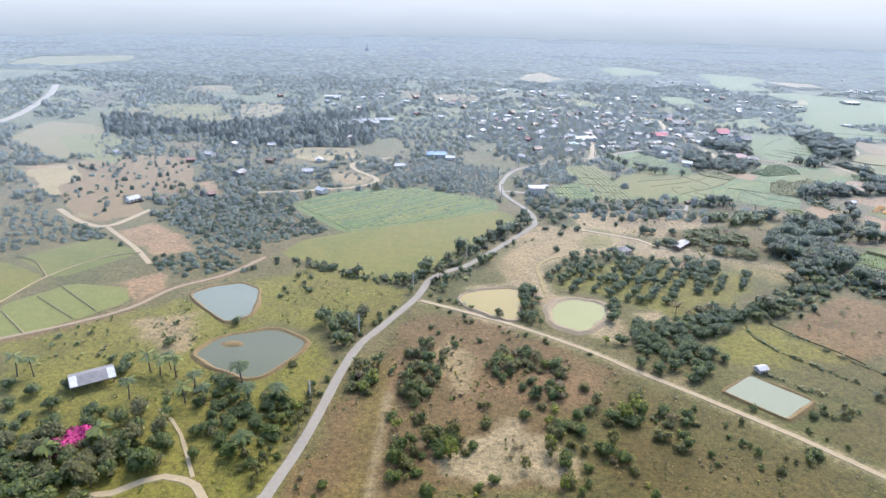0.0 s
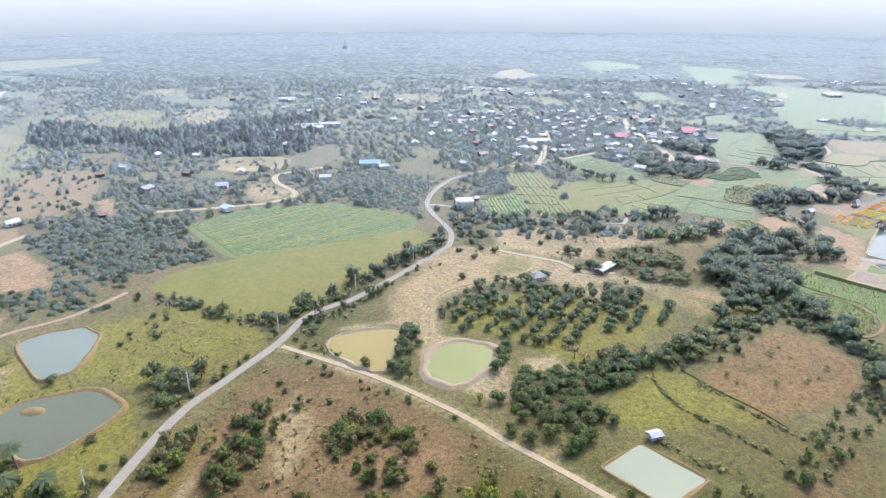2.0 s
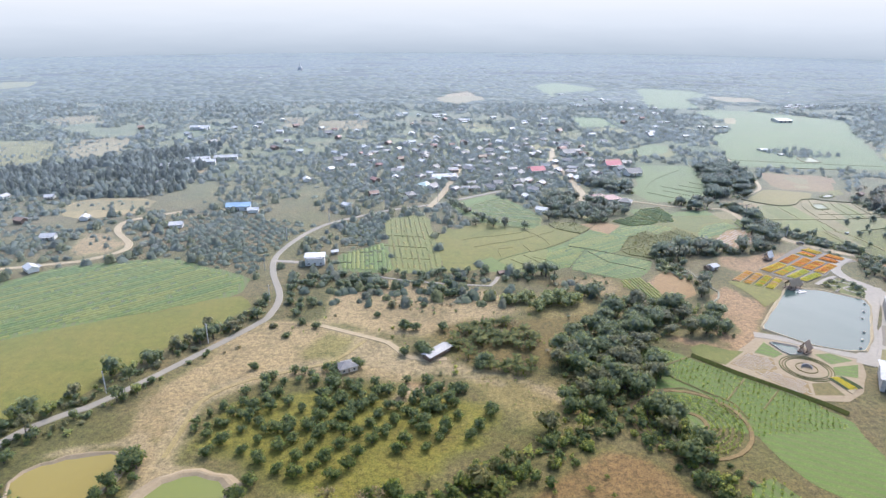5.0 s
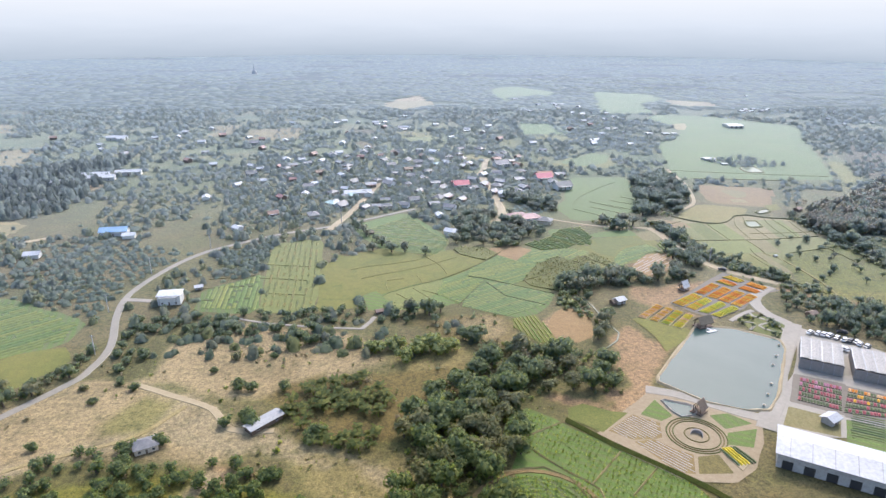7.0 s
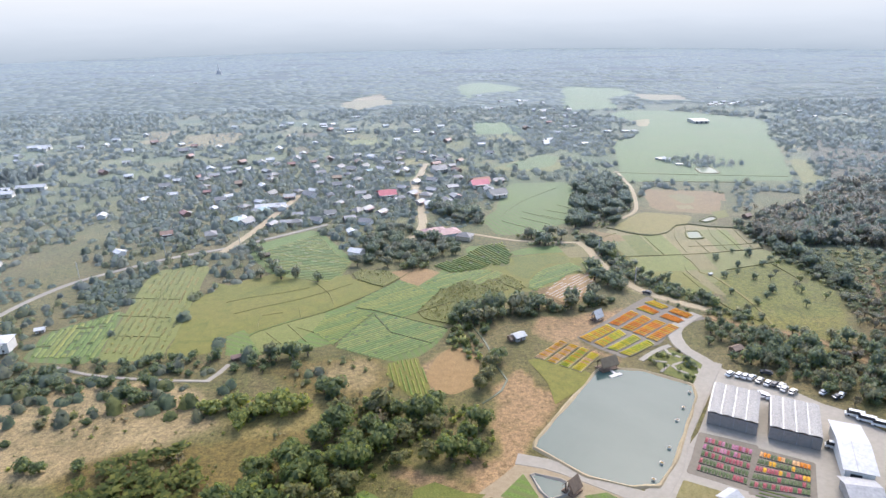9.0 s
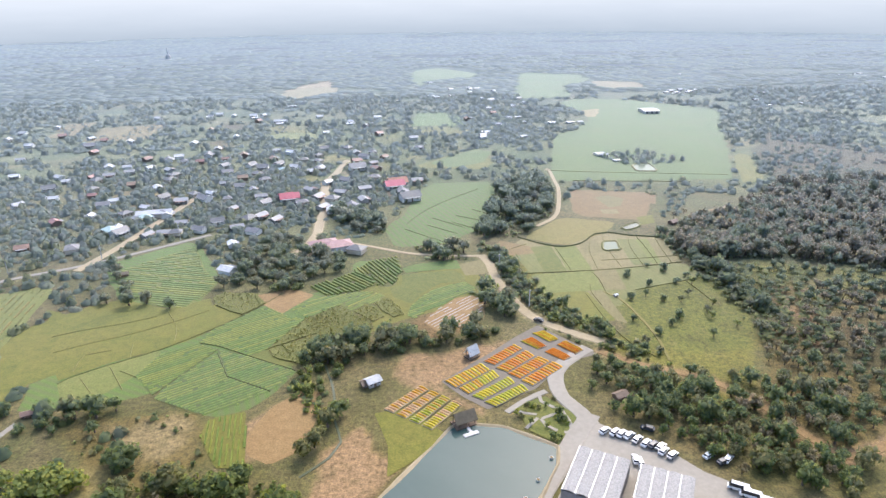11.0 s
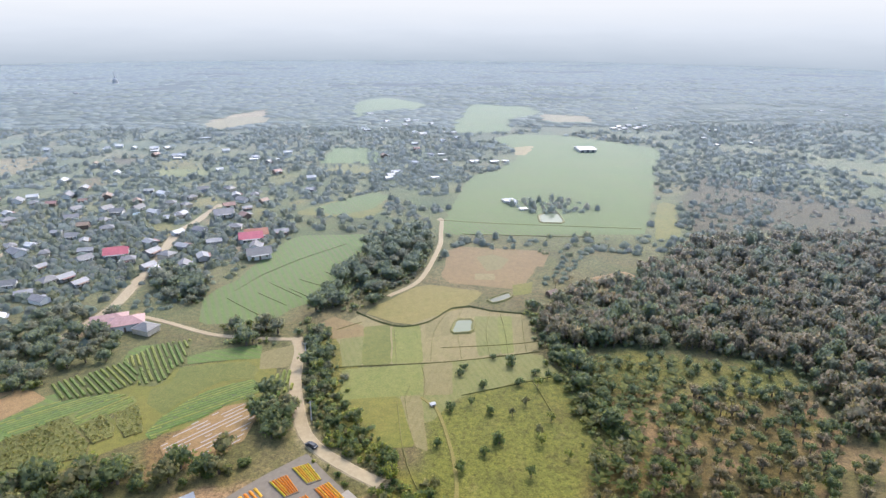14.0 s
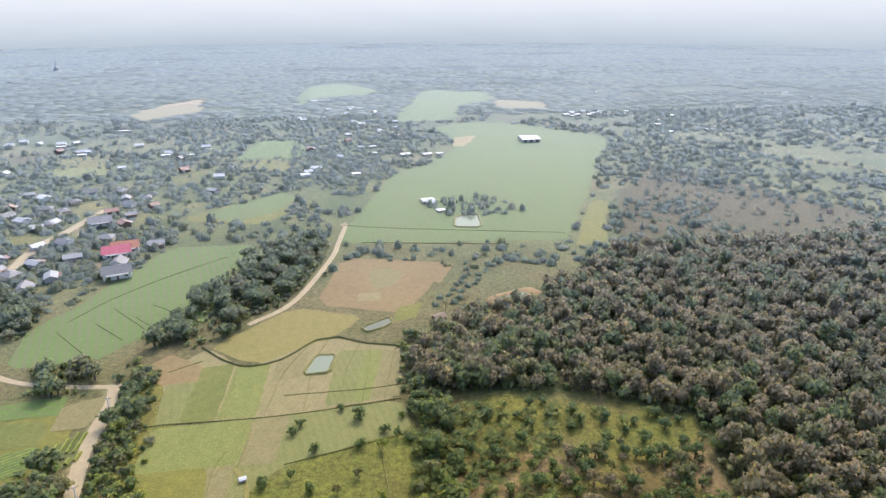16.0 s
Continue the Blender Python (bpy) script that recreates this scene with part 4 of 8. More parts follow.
def limbs(r, height, girth, crown_h, reach, count=4):
    s = Shape()
    lean = r.uniform(-0.05, 0.05, 2) * height
    s.add(*tube([(0, 0, -0.15), (lean[0] * 0.4, lean[1] * 0.4, height * 0.5), (lean[0], lean[1], height)], (girth, girth * 0.75, girth * 0.5)))
    for i in range(count):
        a = 2 * math.pi * (i + r.uniform(-0.3, 0.3)) / count
        e = np.array([math.cos(a) * reach, math.sin(a) * reach, height + crown_h * r.uniform(0.3, 0.7)])
        b = np.array([lean[0], lean[1], height * r.uniform(0.75, 1.0)])
        s.add(*tube([b, (b + e) / 2 + (0, 0, crown_h * 0.06), e], (girth * 0.45, girth * 0.3, girth * 0.12), 4))
    return s.arrays()


def palm_fronds(r, count=15, length=1.0, droop=0.75, wide=0.16):
    """A head of arching fronds, each with leaflets to both sides."""
    s = Shape()
    for i in range(count):
        a = 2 * math.pi * i / count + r.uniform(-0.2, 0.2)
        rise = r.uniform(-0.15, 0.75)
        out = np.array([math.cos(a), math.sin(a), 0])
        side = np.array([-math.sin(a), math.cos(a), 0])
        prev = None
        v, f = [], []
        for j in range(6):
            t = j / 5
            p = out * length * t * (1 - 0.12 * t) + np.array([0, 0, 1]) * length * (rise * t - droop * t * t * (0.5 + 0.4 * rise))
            w = wide * length * (0.35 + 1.2 * t) * (1 - t) ** 0.6 + 0.01
            v += [p - side * w - (0, 0, w * 0.5), p, p + side * w - (0, 0, w * 0.5)]
            if j:
                k = 3 * j
                f += [(k - 3, k - 2, k + 1), (k - 3, k + 1, k), (k - 2, k - 1, k + 2), (k - 2, k + 2, k + 1)]
        s.add(np.array(v), np.array(f), np.tile(unit(out * 0.4 + np.array([0, 0, 1.0])), (18, 1)))
    return s.arrays()


def banana_leaves(r, count=9):
    s = Shape()
    for i in range(count):
        a = r.uniform(0, 2 * math.pi)
        o = np.array([r.uniform(-0.5, 0.5), r.uniform(-0.5, 0.5), r.uniform(-0.2, 0.2)]) if i % 3 else np.zeros(3)
        out, side = np.array([math.cos(a), math.sin(a), 0]), np.array([-math.sin(a), math.cos(a), 0])
        v, f = [], []
        for j in range(4):
            t = j / 3
            p = o + out * 0.75 * t + np.array([0, 0, 1]) * (1.0 * t - 0.75 * t * t * r.uniform(0.6, 1.3))
            w = (0.07, 0.2, 0.19, 0.03)[j]
            v += [p - side * w, p + side * w]
            if j:
                k = 2 * j
                f += [(k - 2, k - 1, k + 1), (k - 2, k + 1, k)]
        s.add(np.array(v), np.array(f), np.tile(unit(out * 0.3 + np.array([0, 0, 1.0])), (8, 1)))
    return s.arrays()


seeds = [np.random.default_rng(100 + i) for i in range(40)]
CROWN = {
    "round": [leaf_crown(seeds[i], 9, 56, 0.15, 0.85, 0.6, 0.46, 0.4) for i in range(5)],
    "clump": [leaf_crown(np.random.default_rng(500 + i), 6, 24, 0.2, 0.9, 0.6, 0.46, 0.45) for i in range(5)],
    "airy": [leaf_crown(np.random.default_rng(520 + i), 7, 34, 0.2, 1.0, 0.62, 0.44, 0.45, core=False) for i in range(5)],
    "loose": [leaf_crown(seeds[5 + i], 10, 30, 0.2, 1.05, 0.75, 0.34, 0.4) for i in range(4)],
    "mid": [far_crown(seeds[10 + i], 2, 14, 0.55, 0.4, 0.68, 0.24) for i in range(6)],
    "tall": [far_crown(seeds[16 + i], 2, 16, 0.95, 0.22, 0.55, 0.3) for i in range(4)],
    "far": [far_crown(seeds[20 + i], 1, 1, 0.5, 0.0, 1.0, 0.2) for i in range(5)],
    "shrub": [leaf_crown(seeds[25 + i], 3, 12, 0.36, 0.85, 0.55, 0.55, 0.4, coarse=True) for i in range(3)],
    "bare": [leaf_crown(seeds[28 + i], 8, 12, 0.16, 1.1, 0.75, 0.4, 0.4, core=False) for i in range(3)],
    "tuft": [leaf_crown(seeds[31], 1, 6, 0.6, 0.9, 0.3, 0.9, 0.6, core=False)],
    "banana": [banana_leaves(seeds[33 + i], 16) for i in range(3)],
    "bamboo": [leaf_crown(seeds[36 + i], 11, 42, 0.2, 0.85, 0.75, 0.34, 0.4) for i in range(2)],
}
TRUNK = [limbs(np.random.default_rng(60 + i), 1.0, 0.07, 0.6, 0.42, 4) for i in range(3)]


def grow(name, label, pts, kinds, leaf_keys, size, lift=0.35, ratio=1.0, trunks=False, category="trees", seed=1):
    """Many plants as one mesh. kinds: crown families; size: smallest and largest crown width; lift: bare trunk as a share of the width."""
    r = np.random.default_rng(seed)
    V, F, N, MI = [], [], [], []
    k = 0
    mats = [LEAF[q] for q in leaf_keys] + [M["bark"]]
    for x, y in pts:
        kind = kinds[r.integers(len(kinds))]
        fam = CROWN[kind]
        stem = 0.02 if kind in ("mid", "tall", "far") else lift
        v, f, n = fam[r.integers(len(fam))]
        w = size[0] + (size[1] - size[0]) * r.random() ** 1.6
        a = r.uniform(0, 2 * math.pi)
        ca, sa = math.cos(a), math.sin(a)
        rot = np.array([(ca, -sa, 0), (sa, ca, 0), (0, 0, 1)])
        h = w / 2 * ratio * r.uniform(0.8, 1.25)
        z0 = float(hill(x, y))
        V.append((v @ rot.T) * (w / 2, w / 2, h) + (x, y, z0 + stem * w))
        N.append(n @ rot.T)
        F.append(f + k)
        k += len(v)
        MI.append(np.full(len(f), r.integers(len(leaf_keys))))
        if trunks and stem > 0.1:
            v, f, n = TRUNK[r.integers(len(TRUNK))]
            V.append(v * (w * 0.8, w * 0.8, lift * w + 0.2 * h) + (x, y, z0))
            N.append(n), F.append(f + k), MI.append(np.full(len(f), len(leaf_keys)))
            k += len(v)
    if not V:
        return None
    me = fast_mesh(name, np.concatenate(V), np.concatenate(F), mats, np.concatenate(MI), np.concatenate(N))
    return tagged(new(name, me), label, category, kind="stuff")


def keep_clear(pts, margin=0.0, areas=True):
    pts = np.asarray(pts, float).reshape(-1, 2)
    bad = np.zeros(len(pts), bool)
    if areas:
        for a in AREAS:
            bad |= inside(a, pts)
    for line, w in LANES:
        bad |= near_line(line, pts, w + margin)
    for x, y in CLEARED:
        bad |= (pts[:, 0] - x) ** 2 + (pts[:, 1] - y) ** 2 < 20
    return pts[~bad]


def scatter(poly, spacing, seed=0, clear=True, gate=None, areas=True, jitter=0.45, margin=1.0):
    """Uneven points inside an outline."""
    r = np.random.default_rng(seed)
    p = np.asarray(poly, float)
    xs = np.arange(p[:, 0].min(), p[:, 0].max(), spacing)
    ys = np.arange(p[:, 1].min(), p[:, 1].max(), spacing)
    g = np.stack(np.meshgrid(xs, ys), -1).reshape(-1, 2)
    g = g + r.uniform(-jitter, jitter, g.shape) * spacing
    g = g[inside(p, g)]
    if gate is not None:
        s, low = gate
        g = np.array([q for q in g if noise.noise((q[0] * s, q[1] * s, 2.7)) > low]).reshape(-1, 2)
    return keep_clear(g, margin, areas) if clear else g


def rows(poly, row, step, angle, seed=0, jitter=0.12, clear=True, miss=0.06):
    """Planted rows inside an outline."""
    r = np.random.default_rng(seed)
    p = np.asarray(poly, float)
    c = p.mean(0)
    half = np.abs(p - c).max() * 1.5
    u = np.arange(-half, half, step)
    v = np.arange(-half, half, row)
    g = np.stack(np.meshgrid(u, v), -1).reshape(-1, 2)
    g = g + r.normal(size=g.shape) * jitter * min(row, step)
    a = radians(angle)
    g = g @ np.array([(math.cos(a), math.sin(a)), (-math.sin(a), math.cos(a))]) + c
    g = g[inside(p, g)]
    g = g[r.random(len(g)) > miss]
    return keep_clear(g, 0.5, False) if clear else g


def along(line, step, spread, seed=0, margin=0.2):
    r = np.random.default_rng(seed)
    out = []
    for a, b in zip(line, line[1:]):
        a, b = np.array(a, float), np.array(b, float)
        n = max(1, int(np.hypot(*(b - a)) / step))
        for i in range(n):
            out.append(a + (b - a) * ((i + r.uniform(0, 1)) / n) + r.normal(size=2) * spread)
    pts = np.array(out)
    bad = np.zeros(len(pts), bool)
    for l2, w in LANES:
        bad |= near_line(l2, pts, w + margin)
    return pts[~bad]


# ---- single trees, as things of their own
def tree_kind(name, label, category, crown, leaf, trunk, bark, width, height, lift, group):
    root = tagged(new(name), label, category, group)
    v, f, n = trunk
    tr = new("trunk", fast_mesh("trunk", v, f, [bark], None, n))
    cv, cf, cn = crown
    v = cv * (width / 2, width / 2, height) + (0, 0, lift)
    cr = new("crown", fast_mesh("crown", v, cf, [leaf], None, cn))
    tr.parent = cr.parent = root
    root.matrix_basis = pose(0, 0, -500)
    return root


PLANTED, OVERFLOW = {}, {}


def plant(protos, pts, smin=0.75, smax=1.25, seed=3):
    """Single trees; past 290 of a kind the rest is gathered for one joined mesh."""
    r = np.random.default_rng(seed)
    kind = protos[0].name.split(".")[0]
    for x, y in pts:
        s = r.uniform(smin, smax)
        q = protos[r.integers(len(protos))]
        z = float(hill(x, y))
        PLANTED[kind] = PLANTED.get(kind, 0) + 1
        if PLANTED[kind] > 290:
            OVERFLOW.setdefault(kind, []).append((float(x), float(y)))
            continue
        ob = copy_thing(q, pose(float(x), float(y), z, 0, 0, float(r.uniform(0, 360))))
        ob.scale = (s, s, s * r.uniform(0.85, 1.15))


def scaled_limbs(i, h, girth, crown_h, reach, n=4):
    return limbs(np.random.default_rng(200 + i), h, girth, crown_h, reach, n)


PROTO = {
    "mango": [tree_kind("mango_tree", "dark green rounded mango tree with dense crown", "tree", CROWN["round"][i], LEAF["mango"], scaled_limbs(i, 1.6, 0.2, 2.5, 1.5), M["bark"], 5.6, 2.5, 0.7, "orchard trees") for i in range(4)],
    "shade": [tree_kind("shade_tree", "broad leafy green shade tree", "tree", CROWN["round"][(i + 2) % 5], LEAF[("wood", "grey", "wood")[i]], scaled_limbs(9 + i, 3.2, 0.28, 3.5, 2.4), M["bark"], 9.0, 4.2, 1.9, "shade trees") for i in range(3)],
    "loose": [tree_kind("young_tree", "slender tree with an open leafy crown", "tree", CROWN["loose"][i], LEAF[("grey", "bright", "wood")[i]], scaled_limbs(14 + i, 2.6, 0.15, 2.5, 1.1), M["bark"], 4.4, 2.7, 1.2, "young trees") for i in range(3)],
    "bush": [tree_kind("bush", "low dark rounded bush in rough grass", "bush", CROWN["round"][(i + 1) % 5], LEAF[("grey", "wood", "mango")[i]], scaled_limbs(18 + i, 0.6, 0.1, 1.0, 0.8), M["bark"], 3.4, 1.6, 0.1, "bushes") for i in range(3)],
    "bare": [tree_kind("bare_tree", "almost leafless brown dry-season tree", "tree", CROWN["bare"][i], LEAF["dry"], scaled_limbs(22 + i, 2.8, 0.16, 3.4, 1.9, 7), M["bark"], 5.5, 3.0, 1.2, "dry trees") for i in range(2)],
    "banana": [tree_kind("banana_plant", "banana plant with broad ragged yellow-green leaves", "banana plant", CROWN["banana"][i], LEAF["banana"], tube([(0, 0, -0.1), (0.05, 0, 0.9), (0.08, 0.03, 1.7)], (0.17, 0.14, 0.1)), LEAF["bright"], 5.0, 2.2, 1.5, "banana plants") for i in range(3)],
    "bamboo": [tree_kind("bamboo_clump", "arching yellow-green bamboo clump", "bamboo", CROWN["bamboo"][i], LEAF["bright"], tube([(0, 0, -0.1), (0.1, 0, 2.0), (0.2, 0.1, 4.5)], (0.7, 0.6, 0.2)), LEAF["bright"], 13.0, 6.2, 0.2, "bamboo clumps") for i in range(2)],
    "palm": [tree_kind("coconut_palm", "coconut palm with a slim trunk and arching fronds", "palm", palm_fronds(np.random.default_rng(80 + i), 17, 1.0, 0.8, 0.2), LEAF[("wood", "bright")[i]], tube([(-0.5, 0, -0.2), (-0.2, 0, 2.2), (0, 0, 4.4), (0, 0.05, 6.2)], (0.24, 0.2, 0.17, 0.14), 6), M["bark"], 6.4, 3.2, 6.0, "coconut palms") for i in range(2)],
}
M["pink"] = material("magenta_blossom", [(0.45, 0.03, 0.16), (0.62, 0.05, 0.25)], [(0.3, 0.02, 0.1), (0.7, 0.10, 0.33)], 0.3, 1.5, rough=0.7, haze_mix=0.2)
PROTO["pink"] = [tree_kind("bougainvillea", "bougainvillea covered in magenta blossom", "flowering tree", CROWN["round"][1], M["pink"], scaled_limbs(31, 0.8, 0.1, 1.4, 0.9), M["bark"], 4.6, 2.3, 0.3, "flowering shrubs")]


# ---------------------------------------------------------------- field edges, bunds and ditches
def lines(kind, pts_list, width, mat, label, hump=0.35, z=0.02):
    for pts in pts_list:
        strip(kind, pts, width * 0.5, mat, z, label, "bund" if kind != "ditch" else "ditch", keep=False, hump=hump, ragged=0.5)


lines("bund", [[(-197, 234), (-194, 262), (-181, 287), (-165, 295)], [(-194, 262), (-212, 280), (-224, 284)], [(-185, 241), (-158, 222)], [(-181, 252), (-152, 229)], [(-194, 229), (-170, 209)]], 1.3, M["sand"], "narrow bare earth paddy bund")
lines("ditch", [[(123, 237), (122, 226), (127, 217)], [(134, 239), (142, 227), (152, 215), (157, 206)]], 1.2, M["ditch"], "dark narrow drainage ditch", -0.3)
lines("hedge", [[(229, 330), (241, 317), (263, 297), (269, 290)]], 3.2, M["lime"], "clipped yellow-green hedge", 1.2, 0.1)
lines("bund", [[(209, 322), (221, 307), (232, 296), (233, 287)], [(213, 321), (229, 330)], [(230, 298), (243, 313)], [(241, 293), (252, 305)], [(204, 304), (217, 306), (224, 301), (230, 287)]], 1.4, M["tan"], "bare path between crop rows")
lines("ditch", [[(158, 435), (161, 439), (172, 447), (188, 457), (204, 472), (214, 483), (221, 493), (229, 506)], [(225, 449), (210, 458), (202, 461)], [(225, 449), (245, 437)], [(211, 455), (202, 437), (196, 425)], [(220, 435), (212, 452)], [(220, 435), (238, 424)], [(243, 478), (231, 453)]], 0.7, M["ditch"], "thin weedy field drain", 0.15)
lines("bund", [[(145, 458), (158, 465), (171, 471), (185, 480), (198, 490)], [(138, 471), (148, 476), (162, 480), (176, 486)], [(160, 443), (159, 455), (168, 458)], [(178, 451), (175, 462)], [(191, 464), (188, 476), (178, 493)], [(174, 427), (165, 438)], [(184, 429), (173, 445)], [(186, 437), (178, 442)]], 0.7, M["bund"], "thin grassy line between paddies", 0.15)
lines("bund", [[(347, 517), (354, 518), (393, 519), (434, 525)], [(387, 520), (390, 546), (397, 565)], [(400, 521), (401, 553), (405, 569)], [(412, 522), (414, 548), (419, 567)], [(420, 523), (422, 543), (423, 564)], [(428, 524), (430, 542), (433, 561)],
               [(372, 550), (373, 518)], [(383, 494), (384, 507), (383, 517)], [(397, 494), (438, 506)], [(377, 480), (376, 494), (378, 502)], [(346, 551), (357, 558)], [(392, 531), (420, 532), (435, 534)], [(426, 502), (429, 477)], [(373, 492), (375, 463), (379, 445), (385, 435)]], 0.5, M["bund"], "grassy paddy bund", 0.12)
lines("ditch", [[(354, 569), (366, 557), (376, 552), (388, 556), (400, 570), (409, 572), (419, 566), (438, 561)]], 1.6, M["ditch"], "weedy winding ditch between paddies", 0.5)
lines("bund", [[(405, 717), (444, 707), (541, 689)], [(417, 685), (503, 673)]], 1.2, M["bund"], "faint grassy line across a field", 0.1)
lines("bund", [[(65, 431), (92, 433)], [(63, 446), (90, 449)], [(64, 458), (87, 463)], [(63, 476), (84, 480)], [(93, 440), (119, 437)], [(89, 460), (117, 456)], [(84, 480), (115, 476)], [(76, 424), (74, 483)], [(111, 426), (100, 493)]], 0.35, M["bund"], "pale narrow bund between crop beds", 0.03)
lines("ditch", [[(288, 589), (314, 562)], [(302, 595), (319, 579)], [(305, 609), (325, 588)], [(317, 600), (335, 582)], [(321, 612), (349, 591)], [(333, 623), (353, 602)], [(289, 598), (300, 621), (318, 645), (342, 670)]], 0.3, M["ditch"], "dark line of a field ditch", 0.03)
# plots of different age in the paddies
for pts, key, lab in [
    ([(413, 615), (421, 620), (432, 613), (418, 605)], "tan", "pale patch of ploughed soil"), ([(422, 645), (443, 647), (440, 618), (432, 616)], "brown", "brown soil plot"),
    ([(505, 1039), (534, 1019), (519, 959), (502, 961)], "tan", "bare patch in a green field"), 
    
    
     ([(154, 484), (162, 487), (169, 480), (159, 474)], "tan", "straw patch"),
    ([(90, 332), (96, 341), (108, 332), (102, 324)], "soil", "bare earth yard"), ([(112, 300), (115, 309), (120, 306), (119, 295)], "soil", "bare earth patch"), ([(111, 300), (118, 309), (122, 304), (116, 295)], "soil", "bare earth patch"),
    ([(70, 328), (76, 338), (87, 344), (89, 334), (79, 322)], "meadow", "greener patch in dry pasture"), ([(222, 344), (229, 349), (247, 340), (256, 341), (248, 336), (232, 338)], "soil", "orange earth strip"),
    ([(-158, 258), (-143, 273), (-132, 254), (-139, 236)], "soil", "bare reddish farmyard"), ([(-282, 411), (-269, 461), (-192, 357), (-213, 344), (-243, 361)], "brown", "rough brown plot"), ([(-384, 581), (-327, 603), (-273, 479), (-319, 494)], "pale", "pale green plot"),
    ([(-288, 802), (-239, 837), (-208, 748), (-241, 702)], "straw", "yellow clearing in woods"), ([(-156, 551), (-100, 560), (-84, 540), (-129, 522)], "straw", "pale playing field"), ([(-295, 774), (-253, 811), (-226, 764), (-241, 705)], "straw", "yellow clearing in woods"),
    ([(72, 658), (71, 700), (114, 689), (132, 641), (106, 634)], "straw", "dusty village green"), ([(200, 715), (215, 720), (228, 698), (216, 682)], "meadow", "small village lawn"),
    ([(84, 691), (119, 697), (135, 661), (106, 640)], "straw", "dusty village green"), ([(228, 566), (250, 576), (253, 559), (232, 550)], "soil", "earth yard"), ([(271, 658), (270, 683), (280, 681), (282, 653)], "sand", "sandy village yard")]:
    if key in ("crop", "crop_b", "pale", "lime") or " plot" in lab and "building" not in lab:
        field("plot", pts, M[key], lab, keep=False, amp=0.5)
    else:
        cover(pts, key, 1.5, 2.0)


field("plot", [(333, 551), (343, 565), (358, 554), (360, 544), (346, 542)], M["brown"], "brown bare paddy plot", keep=False, amp=0.4)
field("plot", [(348, 542), (359, 544), (359, 518), (351, 517)], M["pale"], "pale green paddy plot", keep=False, amp=0.4)
field("plot", [(358, 553), (370, 555), (371, 519), (359, 518)], M["meadow"], "olive green paddy plot", keep=False, amp=0.4)
field("plot", [(371, 552), (384, 554), (384, 519), (371, 519)], M["paddy"], "olive-tan paddy plot", keep=False, amp=0.4)
field("plot", [(386, 540), (398, 543), (397, 520), (385, 520)], M["straw"], "pale straw plot with tractor lines", keep=False, amp=0.4)
field("plot", [(398, 540), (408, 538), (407, 523), (397, 521)], M["straw"], "pale straw plot with tractor lines", keep=False, amp=0.4)
field("plot", [(386, 554), (398, 562), (398, 543), (386, 540)], M["stubble"], "dry stubble plot", keep=False, amp=0.4)
field("plot", [(410, 561), (421, 560), (417, 524), (407, 523)], M["pale"], "pale green paddy plot", keep=False, amp=0.4)
field("plot", [(421, 560), (428, 560), (423, 525), (417, 524)], M["paddy"], "young green paddy plot", keep=False, amp=0.4)
field("plot", [(428, 560), (438, 556), (434, 527), (423, 525)], M["stubble"], "dry stubble plot", keep=False, amp=0.4)
field("plot", [(351, 516), (384, 518), (383, 496), (352, 494)], M["paddy"], "pale olive-green plot", keep=False, amp=0.4)
field("plot", [(384, 518), (396, 519), (394, 495), (383, 495)], M["stubble"], "dry striped plot", keep=False, amp=0.4)
field("plot", [(352, 494), (374, 495), (379, 465), (361, 464)], M["lime"], "fresh green plot", keep=False, amp=0.4)
field("plot", [(374, 495), (382, 495), (383, 462), (379, 465)], M["stubble"], "tan stubble plot", keep=False, amp=0.4)
field("plot", [(408, 661), (468, 648), (457, 621), (441, 643), (424, 646)], M["brown"], "red-brown ploughed strip", keep=False, amp=0.4)
field("plot", [(421, 641), (432, 645), (440, 636), (433, 621), (424, 618)], M["stubble"], "grassy patch in a ploughed field", keep=False, amp=0.4)
field("plot", [(417, 615), (428, 614), (427, 605), (416, 606)], M["straw"], "pale patch of ploughed soil", keep=False, amp=0.4)
field("plot", [(435, 597), (447, 601), (443, 586), (433, 583)], M["lime"], "green strip along a stream", keep=False, amp=0.4)

# ---- valley plots: vegetables in rows, maize blocks, mulched beds
field("plot", [(122, 498), (135, 491), (145, 501), (154, 506), (178, 493), (195, 503), (198, 495), (214, 485), (203, 473), (188, 458), (171, 448), (161, 440), (157, 437)], M["lime"], "bright lime green field of young rice", keep=True, amp=0.4)
field("plot", [(138, 541), (168, 572), (183, 537), (194, 521), (192, 506), (186, 494), (177, 495), (155, 508), (147, 516)], M["paddy"], "green vegetable field in curving rows", keep=True, amp=0.4)
field("plot", [(196, 503), (200, 508), (214, 507), (223, 495), (214, 484), (199, 495)], M["olive"], "block of olive green maize", keep=True, amp=0.4)
field("plot", [(216, 504), (230, 509), (236, 508), (244, 502), (232, 484), (222, 493)], M["soil"], "bare brown triangular plot", keep=True, amp=0.4)
field("plot", [(222, 493), (235, 482), (243, 478), (231, 453), (225, 449), (210, 458), (202, 461), (204, 471), (214, 483)], M["crop"], "green leafy vegetable plot", keep=True, amp=0.4)
field("plot", [(189, 454), (202, 461), (211, 455), (202, 437), (196, 425), (185, 438)], M["crop"], "green leafy vegetable plot", keep=True, amp=0.4)
field("plot", [(211, 455), (225, 449), (245, 437), (238, 424), (220, 435)], M["crop_b"], "blue-green leafy vegetable plot", keep=True, amp=0.4)
